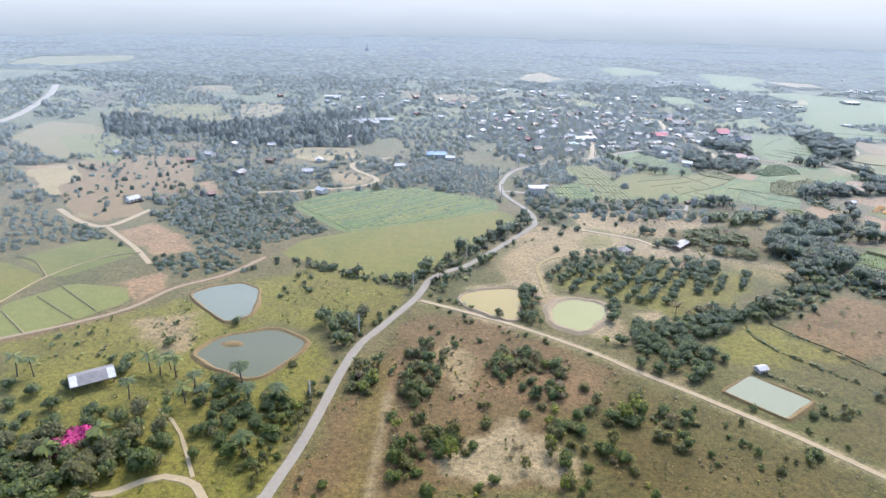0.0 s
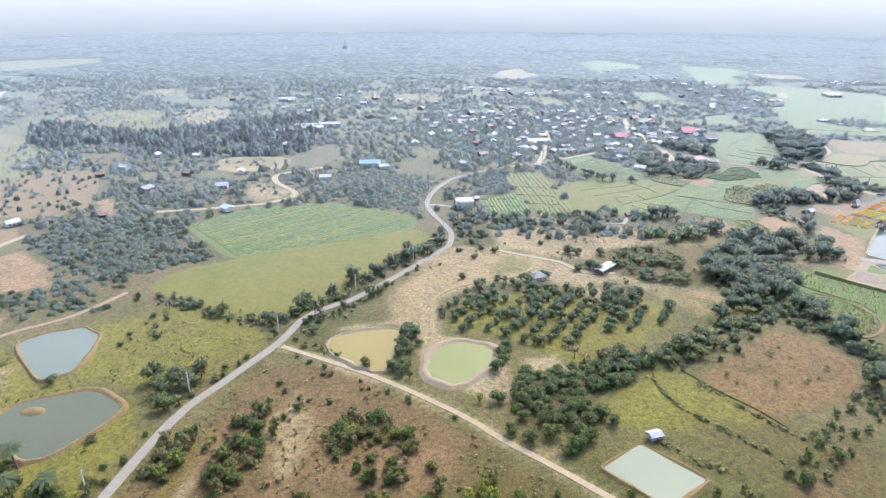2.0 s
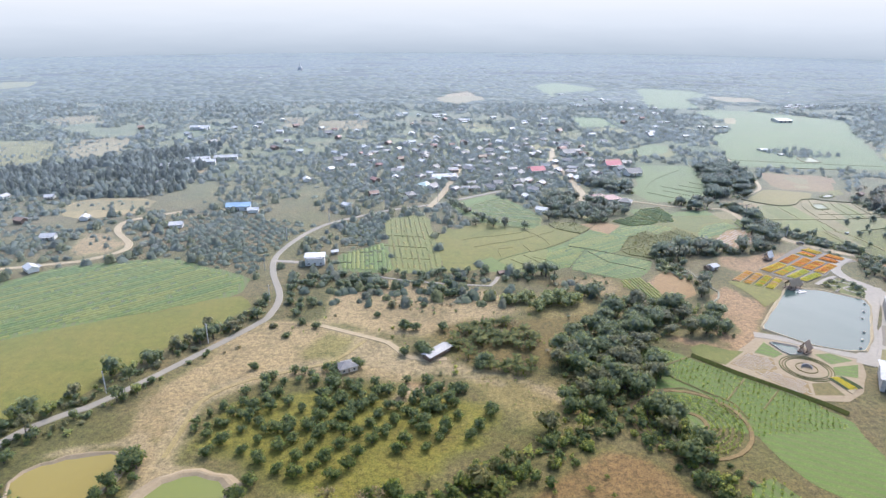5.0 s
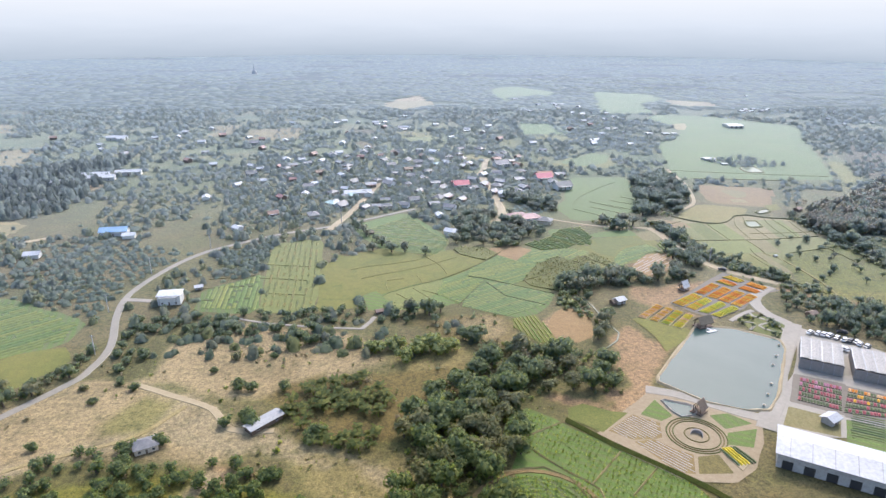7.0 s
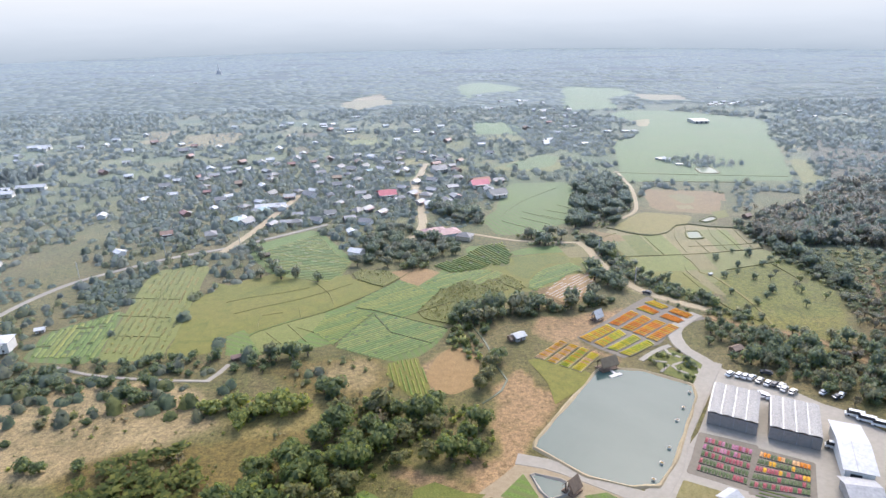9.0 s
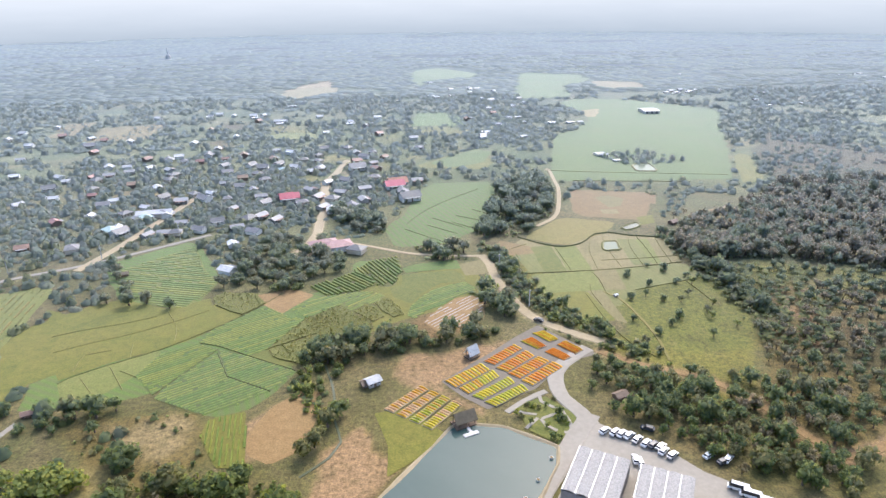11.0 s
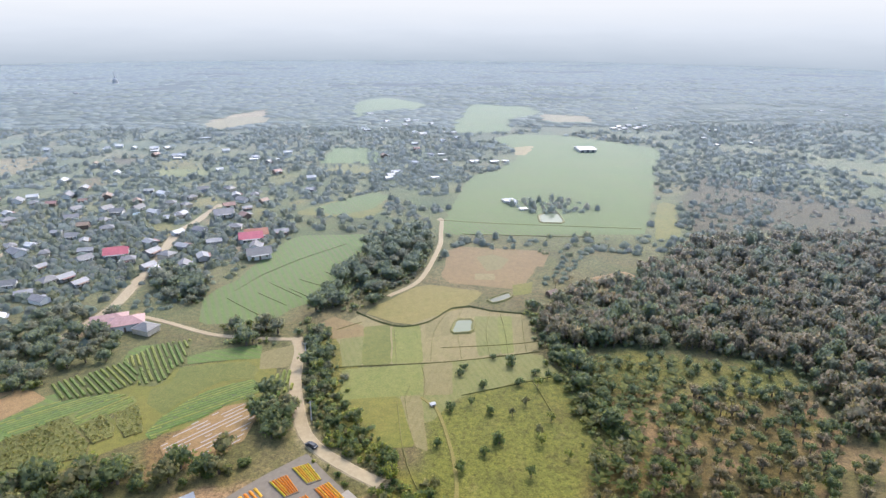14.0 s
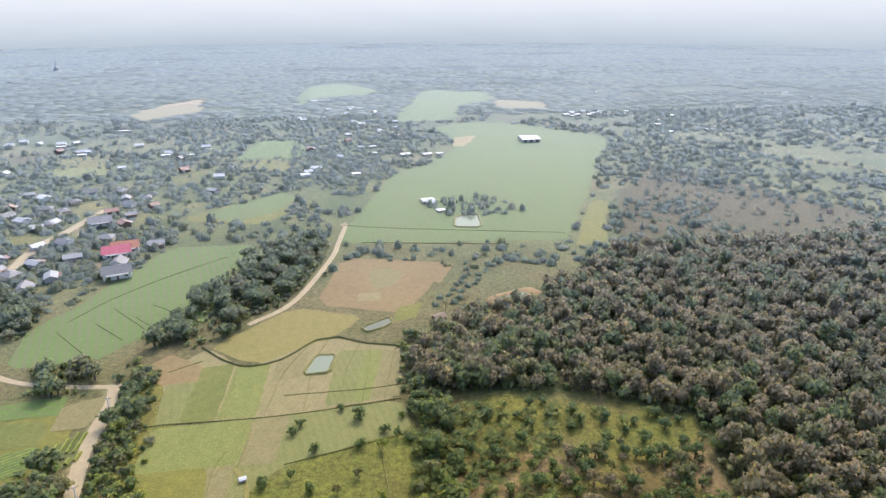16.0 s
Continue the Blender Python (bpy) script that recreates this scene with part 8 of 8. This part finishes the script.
for i, (poly, gap, fam, key, size, label) in enumerate([
    ([(-193, 391), (-155, 396), (-118, 394), (-107, 376), (-76, 341), (-76, 333), (-95, 326), (-109, 313), (-102, 298), (-132, 312), (-142, 323), (-160, 335), (-183, 347), (-191, 361), (-183, 372)], 4.4, "mid", "thick", (3.6, 6.4), "dark green fruit grove standing close"),
    ([(-187, 469), (-175, 482), (-145, 464), (-130, 438), (-136, 422), (-163, 417)], 4.6, "mid", "thick", (4.0, 6.0), "dark green fruit grove standing close"),
    ([(-404, 688), (-357, 692), (-300, 664), (-265, 651), (-237, 669), (-195, 706), (-148, 747), (-114, 770), (-81, 585), (-107, 564), (-161, 560), (-213, 566), (-249, 602), (-296, 599), (-312, 580), (-349, 602)], 6.0, "tall", "belt", (6.0, 10.0), "belt of tall dark blue-green woods"),
    ([(-224, 336), (-209, 333), (-195, 321), (-178, 310), (-163, 296), (-170, 295), (-188, 310), (-202, 313), (-205, 309)], 4.6, "mid", "thick", (3.4, 6.0), "dark trees along a field edge"),
    ([(-159, 290), (-132, 301), (-121, 285), (-100, 286), (-95, 275), (-150, 274)], 5.4, "mid", "thick", (3.0, 6.0), "dark trees along a field edge")]):
    grow("dense_grove", label, scatter(poly, gap, 900 + i, areas=False, gate=(0.03, -0.42)), [fam], [key, key, "grove"], size, 0.1, 1.5 if fam == "tall" else 1.1, False, "trees", 900 + i)
grow("pasture_trees", "few small trees on dry pasture", scatter([(-305, 454), (-306, 496), (-281, 507), (-232, 510), (-204, 460), (-188, 419), (-226, 392), (-210, 360), (-230, 345)], 9.0, 910, areas=False, gate=(0.04, 0.05)), ["tall", "mid"], ["thick", "grove"], (3.0, 6.0), 0.1, 1.3, False, "trees", 910)


def woods_spread():
    """Groves, gardens and hedgerow trees over the rest of the plain, thinner with distance."""
    r = np.random.default_rng(77)
    near = np.stack(np.meshgrid(np.arange(-700, 1500, 6.5), np.arange(380, 1150, 6.5)), -1).reshape(-1, 2)
    near = near + r.uniform(-5, 5, near.shape)
    near = near[(near[:, 1] < 640) | (r.random(len(near)) < 0.55)]
    near = near[np.abs(near[:, 0] - 215) < 0.8 * near[:, 1] + 300]
    den = np.array([0.75 * noise.noise((p[0] * 0.0065, p[1] * 0.0085, 0.0)) + 0.75 * noise.noise((p[0] * 0.02, p[1] * 0.024, 5.0)) for p in near])
    low = np.where(near[:, 1] < 520, -0.02, -0.26) + np.where((near[:, 0] < 60) & (near[:, 1] < 620), -0.06, 0.0)
    valley = (near[:, 0] > 240) & (near[:, 1] < 640) & (near[:, 0] < 900)
    near = keep_clear(near[(den + r.normal(size=len(den)) * 0.07 > low) & ~valley], 1.5)
    deep = near[:, 1] + r.normal(size=len(near)) * 90 > 720
    grow("village_trees", "mixed village trees and groves, hazy green", near[~deep], ["mid", "mid", "tall", "tall"], ["grove", "grove_grey", "grove", "grove_lime"], (4.5, 9.5), 0.02, 0.95, False, "trees", 78)
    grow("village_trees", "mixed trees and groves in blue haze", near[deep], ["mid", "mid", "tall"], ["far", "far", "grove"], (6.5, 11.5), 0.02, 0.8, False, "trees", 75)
    far = np.stack(np.meshgrid(np.arange(-1700, 2300, 13.0), np.arange(1150, 2840, 13.0)), -1).reshape(-1, 2)
    far = far + r.uniform(-7, 7, far.shape)
    far = far[(np.abs(far[:, 0] - 215) < 0.8 * far[:, 1] + 250) & (np.hypot(far[:, 0] - 250, far[:, 1] - 200) < 2630)]
    den = np.array([noise.noise((p[0] * 0.004, p[1] * 0.007, 0.0)) + 0.5 * noise.noise((p[0] * 0.014, p[1] * 0.02, 5.0)) for p in far])
    far = keep_clear(far[den + r.normal(size=len(den)) * 0.1 > -0.42])
    rear = far[:, 1] + r.normal(size=len(far)) * 160 > 1750
    band = np.array([noise.noise((p[0] * 0.0016, p[1] * 0.005, 8.0)) + 0.4 * noise.noise((p[0] * 0.006, p[1] * 0.015, 3.0)) for p in far]) + r.normal(size=len(far)) * 0.06 > -0.02
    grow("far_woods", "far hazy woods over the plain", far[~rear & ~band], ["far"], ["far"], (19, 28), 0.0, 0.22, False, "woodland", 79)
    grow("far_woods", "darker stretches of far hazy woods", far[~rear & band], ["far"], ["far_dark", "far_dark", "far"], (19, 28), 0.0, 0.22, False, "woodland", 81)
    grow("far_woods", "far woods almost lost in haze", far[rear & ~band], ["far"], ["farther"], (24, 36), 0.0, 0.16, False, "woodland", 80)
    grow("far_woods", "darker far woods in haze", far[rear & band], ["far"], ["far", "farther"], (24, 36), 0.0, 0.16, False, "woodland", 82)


woods_spread()
for kind, (fam, keys, size, lift) in {"shade_tree": ("clump", ["wood", "grey", "wood"], (6.0, 11.0), 0.2), "bush": ("shrub", ["grey", "wood", "bright"], (2.0, 4.6), 0.03), "mango_tree": ("clump", ["mango"], (4.0, 6.5), 0.12),
                                      "young_tree": ("loose", ["grey", "bright", "wood"], (3.0, 5.0), 0.27), "banana_plant": ("banana", ["banana"], (4.0, 5.5), 0.3)}.items():
    if kind in OVERFLOW:
        grow("tree_cover", "more leafy trees and bushes of the same kinds along belts and edges", OVERFLOW[kind], [fam], keys, size, lift, 0.95, fam == "clump", "trees", 90)

for i, poly in enumerate([[(10, 765), (42, 788), (253, 826), (301, 697), (277, 633), (238, 603), (175, 580), (125, 566)], [(-24, 724), (261, 760), (274, 639), (173, 603), (118, 566), (57, 546)], [(152, 693), (309, 707), (285, 618), (194, 586), (176, 613)]]):
    grow("village_garden_trees", "leafy garden trees crowded between village houses", scatter(poly, 8.0, 120 + i, margin=1.0), ["mid", "mid", "tall"], ["grove", "grove_lime", "grove_grey"], (5.0, 9.0), 0.14, 1.1, False, "trees", 120 + i)
grow("scrub_brush", "dry scrub brush and saplings on red-brown ground", scatter([(-45, 128), (-37, 163), (-11, 230), (21, 223), (64, 193), (44, 123), (-44, 113)], 3.2, 130, gate=(0.06, 0.22)), ["shrub", "tuft", "shrub"], ["dry", "grey", "dry", "bright"], (0.8, 2.6), 0.02, 0.9, False, "scrub", 130)
grow("scrub_brush", "rough bushes in olive grass", scatter([(64, 193), (124, 144), (105, 114), (27, 110), (37, 174)], 4.0, 131, gate=(0.05, 0.28)), ["shrub", "tuft"], ["grey", "dry", "bright"], (0.8, 2.4), 0.02, 0.9, False, "scrub", 131)
grow("meadow_weeds", "weeds and low shrubs in the meadow", scatter([(-173, 200), (-139, 231), (-123, 246), (-59, 280), (-23, 257), (-45, 197), (-50, 128), (-109, 110)], 5.0, 132, gate=(0.05, 0.25)), ["shrub", "tuft"], ["grey", "bright", "wood"], (0.8, 2.4), 0.02, 0.9, False, "scrub", 132)
grow("pasture_weeds", "weeds and low shrubs in rough pasture", scatter([(7, 374), (68, 392), (167, 390), (216, 390), (205, 298), (156, 290), (60, 292)], 6.0, 133, gate=(0.05, 0.18)), ["shrub", "tuft"], ["grey", "dry", "bright"], (0.7, 2.2), 0.02, 0.9, False, "scrub", 133)

for i, (poly, sp, keys) in enumerate([([(-173, 200), (-123, 246), (-23, 257), (-45, 197), (-49, 124), (-115, 106)], 2.6, ["bright", "banana", "grey"]), ([(-47, 124), (-35, 197), (-15, 246), (65, 196), (123, 142), (105, 114), (-42, 107)], 2.4, ["dry", "grey", "dry", "banana"]),
                                   ([(-84, 276), (-23, 260), (-37, 210)], 2.6, ["dry", "grey", "banana"]), ([(126, 351), (199, 385), (232, 346), (202, 298), (156, 290), (131, 315)], 2.6, ["banana", "grey", "dry"]), ([(384, 476), (397, 494), (438, 506), (437, 466)], 3.0, ["banana", "bright"]), ([(441, 478), (448, 519), (534, 506), (519, 457)], 2.8, ["dry", "grey", "banana"])]):
    grow("grass_tufts", "tufts of rough dry and green grass", scatter(poly, sp, 170 + i, gate=(0.09, 0.16)), ["tuft"], keys, (0.35, 1.1), 0.0, 0.7, False, "grass", 170 + i)


def islet(p, w):
    n = 14
    v = [(p[0] + w * q * math.cos(2 * math.pi * k / n) * (1 + 0.2 * math.sin(3 * k)), p[1] + w * 0.6 * q * math.sin(2 * math.pi * k / n), z) for q, z in ((1, 0.2), (0.7, 0.8), (0.3, 1.1)) for k in range(n)]
    f = [(i * n + k, i * n + (k + 1) % n, (i + 1) * n + (k + 1) % n, (i + 1) * n + k) for i in range(2) for k in range(n)] + [tuple(range(2 * n, 3 * n))]
    return tagged(new("islet", mesh("islet", v, f, M["brown"], True)), "small bare earth islet in the pond", "islet", kind="structure")


islet([(-86, 206)][0], 4.5)

RING_MID = Vector([(212, 285)][0])
RING_R = (Vector([(216, 304)][0]) - RING_MID).length
for k in (1.0, 0.28):
    strip("garden_path", [(RING_MID.x + RING_R * k * math.cos(a * 0.262), RING_MID.y + RING_R * k * math.sin(a * 0.262)) for a in range(25)], 1.6, M["brown"], 0.06, "bare earth path round a circular crop bed", "path")
CROWN["sprout"] = [leaf_crown(np.random.default_rng(300 + i), 1, 4, 0.55, 0.8, 0.2, 0.8, 0.7, core=False) for i in range(3)]
LEAF["cabbage"] = leaf_material("leaves_cabbage", [(0.19, 0.26, 0.055), (0.22, 0.29, 0.065), (0.25, 0.30, 0.08)], 0.5, 3.2, 0.5, 0.1)
LEAF["maize"] = leaf_material("leaves_maize", [(0.16, 0.175, 0.026), (0.20, 0.20, 0.034), (0.24, 0.22, 0.046)], 0.5, 3.2, 0.5, 0.25)
LEAF["crop"] = leaf_material("leaves_crop", [(0.20, 0.26, 0.035), (0.23, 0.29, 0.044), (0.26, 0.30, 0.058)], 0.5, 3.2, 0.5, 0.12)
for i, (poly, row, step, ang) in enumerate([
    ([(210, 333), (217, 337), (237, 318), (252, 306), (236, 295), (221, 307), (206, 322)], 1.7, 1.2, 62), ([(222, 306), (235, 295), (252, 305), (262, 296), (265, 282), (231, 278)], 1.7, 1.2, 62), 
    ([(219, 254), (227, 258), (231, 250), (236, 238), (239, 228), (233, 219), (205, 219), (213, 240)], 2.4, 0.8, 60)]):
    grow("crop_plants", "leafy green crop plants in straight rows", rows(poly, row, step, ang, 200 + i, 0.1, False, 0.05), ["sprout"], ["crop"], (0.8, 1.4), 0.05, 0.9, False, "crop", 200 + i)
grow("crop_plants", "leafy green crop plants in curved rows", [(RING_MID.x + q * math.cos(a / q), RING_MID.y + q * math.sin(a / q)) for q in np.arange(RING_R * 0.36, RING_R * 0.93, 1.9) for a in np.arange(0, 6.283 * q, 0.9)], ["sprout"], ["crop"], (0.9, 1.5), 0.05, 0.9, False, "crop", 240)

# ---- crops standing on the valley plots
def ridges(poly, row, angle, wide, high, mat, name, label, seed, step=1.4, miss=0.05):
    """Rows of low leafy plants as uneven ridges, or flat mulch strips, inside an outline."""
    r = np.random.default_rng(seed)
    p = np.asarray(poly, float)
    c = p.mean(0)
    half = np.abs(p - c).max() * 1.5
    a = radians(angle)
    d, n = np.array([math.cos(a), math.sin(a)]), np.array([-math.sin(a), math.cos(a)])
    verts, faces = [], []
    for v in np.arange(-half, half, row):
        u = np.arange(-half, half, step)
        mid = c + d * u[:, None] + n * (v + 0.35 * np.sin(u * 0.05 + v * 0.1))[:, None]
        ok = inside(p, mid) & (r.random(len(u)) > miss)
        last = None
        for k in range(len(u)):
            if not ok[k]:
                last = None
                continue
            w, h = wide / 2 * r.uniform(0.82, 1.18), high * r.uniform(0.8, 1.15)
            x, y = mid[k]
            z = float(hill(x, y)) + 0.14
            now = len(verts)
            verts += [(x - n[0] * w, y - n[1] * w, z - 0.1), (x - n[0] * w * 0.5, y - n[1] * w * 0.5, z + h), (x + n[0] * w * 0.5, y + n[1] * w * 0.5, z + h), (x + n[0] * w, y + n[1] * w, z - 0.1)]
            if last is not None:
                faces += [(last + q, now + q, now + q + 1, last + q + 1) for q in range(3)]
            last = now
    return tagged(new(name, mesh(name, verts, faces, mat)), label, "crop", kind="stuff")


def maize(poly, seed):
    """A block of standing maize: a thick raised stand with a ragged leafy top."""
    p = [Vector(q) for q in wavy(poly, 3.0, 0.5)]
    c = sum(p, Vector((0, 0))) / len(p)
    p = [c + (q - c) * 0.965 for q in p]
    n = len(p)
    top = 0.35 + 0.02 * (seed % 12)
    verts = [(q.x, q.y, 0.05) for q in p] + [(q.x, q.y, top) for q in p]
    faces = [(i, (i + 1) % n, n + (i + 1) % n, n + i) for i in range(n)] + [tuple(range(n, 2 * n))]
    tagged(new("maize_stand", mesh("maize_stand", verts, faces, M["maize"])), "thick stand of olive green maize", "maize", "maize stands", kind="stuff")
    grow("maize_leaves", "ragged leafy tops of standing maize", scatter([tuple(q) for q in p], 1.15, seed, clear=False), ["sprout"], ["maize"], (0.9, 1.7), 0.25, 0.7, False, "maize", seed)


ridges([(331, 333), (343, 327), (336, 318), (333, 315), (322, 319)], 1.5, -27, 1.0, 0.22, LEAF["wood"], "flower_rows", "low rows of dark leafy plants in a nursery plot", 590, 0.8, 0.0)
ridges([(138, 541), (168, 572), (183, 537), (194, 521), (192, 506), (186, 494), (177, 495), (155, 508), (147, 516)], 2.1, -16, 1.85, 0.2, LEAF["crop"], "crop_rows", "green vegetable rows close together", 502)
maize([(196, 503), (200, 508), (214, 507), (223, 495), (214, 484), (199, 495)], 503)
ridges([(222, 493), (235, 482), (243, 478), (231, 453), (225, 449), (210, 458), (202, 461), (204, 471), (214, 483)], 1.5, 32, 1.42, 0.14, LEAF["crop"], "crop_rows", "leafy green vegetables in close rows", 505, 0.9, 0.02)
ridges([(189, 454), (202, 461), (211, 455), (202, 437), (196, 425), (185, 438)], 1.5, 32, 1.42, 0.14, LEAF["crop"], "crop_rows", "leafy green vegetables in close rows", 506, 0.9, 0.02)
ridges([(211, 455), (225, 449), (245, 437), (238, 424), (220, 435)], 1.5, 32, 1.42, 0.14, LEAF["cabbage"], "crop_rows", "leafy green vegetables in close rows", 507, 0.9, 0.02)
ridges([(202, 437), (212, 452), (220, 435), (238, 424), (228, 417), (217, 412), (197, 423)], 1.5, 32, 1.42, 0.14, LEAF["cabbage"], "crop_rows", "leafy green vegetables in close rows", 508, 0.9, 0.02)
maize([(243, 478), (248, 482), (258, 485), (252, 466), (239, 458), (231, 453)], 510)
maize([(232, 453), (239, 457), (252, 465), (250, 455), (249, 439), (234, 448)], 511)
ridges([(240, 511), (258, 525), (262, 528), (271, 519), (273, 510), (265, 504), (250, 500)], 2.1, -49, 1.35, 0.75, LEAF["crop"], "crop_rows", "strong leafy green vegetable rows with dark gaps", 512)
ridges([(260, 528), (269, 541), (284, 546), (286, 527), (286, 522), (284, 520), (272, 519)], 2.1, -63, 1.35, 0.75, LEAF["crop"], "crop_rows", "strong leafy green vegetable rows with dark gaps", 513)
ridges([(272, 519), (284, 521), (283, 510), (280, 508), (274, 509)], 2.1, -61, 1.35, 0.75, LEAF["crop"], "crop_rows", "strong leafy green vegetable rows with dark gaps", 514)
ridges([(235, 489), (241, 496), (250, 500), (265, 504), (273, 503), (264, 498), (257, 491), (245, 480), (238, 483)], 1.5, 32, 1.42, 0.14, LEAF["crop"], "crop_rows", "leafy green vegetables in close rows", 515, 0.9, 0.02)
ridges([(257, 491), (264, 498), (275, 502), (278, 498), (275, 492), (269, 490), (263, 484)], 1.6, 43, 1.4, 0.2, LEAF["crop"], "crop_rows", "green vegetable rows close together", 516)
maize([(245, 472), (245, 479), (257, 490), (263, 483), (272, 474), (274, 467), (260, 462), (250, 463)], 517)
maize([(264, 483), (269, 490), (276, 483), (278, 477), (273, 473)], 518)
maize([(273, 491), (279, 496), (285, 484), (287, 479), (282, 476), (276, 484)], 519)
ridges([(288, 478), (290, 487), (296, 497), (302, 504), (317, 511), (322, 503), (318, 498), (311, 494), (303, 485), (297, 482), (291, 474)], 1.5, 32, 1.42, 0.14, LEAF["crop"], "crop_rows", "leafy green vegetables in close rows", 523, 0.9, 0.02)
ridges([(322, 502), (322, 509), (330, 518), (334, 502), (325, 495)], 2.1, -90, 1.35, 0.75, LEAF["crop"], "crop_rows", "strong leafy green vegetable rows with dark gaps", 524)
ridges([(295, 471), (301, 481), (311, 493), (323, 496), (325, 490), (322, 472), (314, 467), (308, 464), (302, 460)], 1.9, 42, 0.8, 0.06, M["mulch"], "mulch_strips", "strips of pale plastic mulch on brown soil", 525, 2.5, 0.12)
ridges([(220, 409), (232, 413), (238, 384), (229, 385), (220, 400)], 1.7, -81, 0.8, 0.4, LEAF["crop"], "crop_rows", "green vegetable rows close together", 560)
for pts, key in PATCHES:
    if key != "sand" and pts[0][1] < 1000:
        grow("patch_trees", "small scattered trees and bushes on open ground", scatter(pts, 9.0, 700 + int(abs(pts[0][0])), areas=False, gate=(0.05, -0.1)), ["mid", "tall"], ["grove", "grove_grey"], (2.5, 5.5), 0.1, 1.1, False, "trees", 700)
# tall banana plants in rows at the orchard's edge
plant(PROTO["banana"], rows([(453, 516), (488, 511), (476, 468), (458, 436), (431, 438), (442, 484)], 7.5, 5.0, 62, 90, 0.15), 1.0, 1.4, 90)
ridges([(242, 324), (253, 333), (261, 328), (259, 320), (256, 319), (249, 319)], 1.15, -50, 0.5, 0.1, M["mulch"], "mulch_strips", "strips of pale plastic mulch on brown soil", 570, 2.0, 0.0)
ridges([(249, 318), (256, 319), (261, 314), (266, 311), (263, 302), (258, 303)], 1.15, -50, 0.5, 0.1, M["mulch"], "mulch_strips", "strips of pale plastic mulch on brown soil", 571, 2.0, 0.0)


def planter(p):
    """A round tapered concrete planter filled with soil."""
    n = 12
    v = [(r * math.cos(2 * math.pi * k / n), r * math.sin(2 * math.pi * k / n), z) for r, z in ((0.42, 0), (0.62, 0.7), (0.56, 0.7), (0.5, 0.6)) for k in range(n)]
    f = [(i * n + k, i * n + (k + 1) % n, (i + 1) * n + (k + 1) % n, (i + 1) * n + k) for i in range(3) for k in range(n)] + [tuple(range(3 * n, 4 * n))]
    root = tagged(new("planter"), "round white planter beside the reservoir", "planter", "planters")
    part("pot", (v, f), WALL["white"], root)
    part("soil", ([(0.5 * math.cos(0.524 * k), 0.5 * math.sin(0.524 * k), 0.64) for k in range(12)], [tuple(range(12))]), M["brown"], root)
    root.matrix_basis = pose(p[0], p[1], 0.25)


for spot in [(325, 372), (320, 365), (312, 351), (307, 344), (302, 337), (331, 381)]:
    planter(spot)
# the shaded lower end of the orchard
plant(PROTO["mango"], scatter([(45, 275), (54, 284), (68, 281), (81, 286), (96, 283), (96, 263), (87, 243), (76, 243), (66, 262), (50, 261)], 6.2, 95), 1.0, 1.45, 95)
ridges([(-108, 385), (-83, 418), (-30, 433), (22, 407), (23, 389), (-5, 368), (-43, 353), (-63, 338)], 2.7, 43, 2.35, 0.22, LEAF["crop"], "crop_rows", "green crop in long fine rows", 580, 1.6, 0.05)
ridges([(71, 422), (67, 443), (91, 465), (98, 419)], 2.4, 97, 2.0, 0.25, LEAF["crop"], "crop_rows", "green crop in long fine rows", 581, 1.5, 0.06)
ridges([(102, 419), (94, 468), (87, 512), (112, 523), (121, 457), (125, 419)], 3.2, 97, 1.3, 0.25, LEAF["maize"], "crop_rows", "pale green crop in narrow beds", 582, 1.5, 0.2)
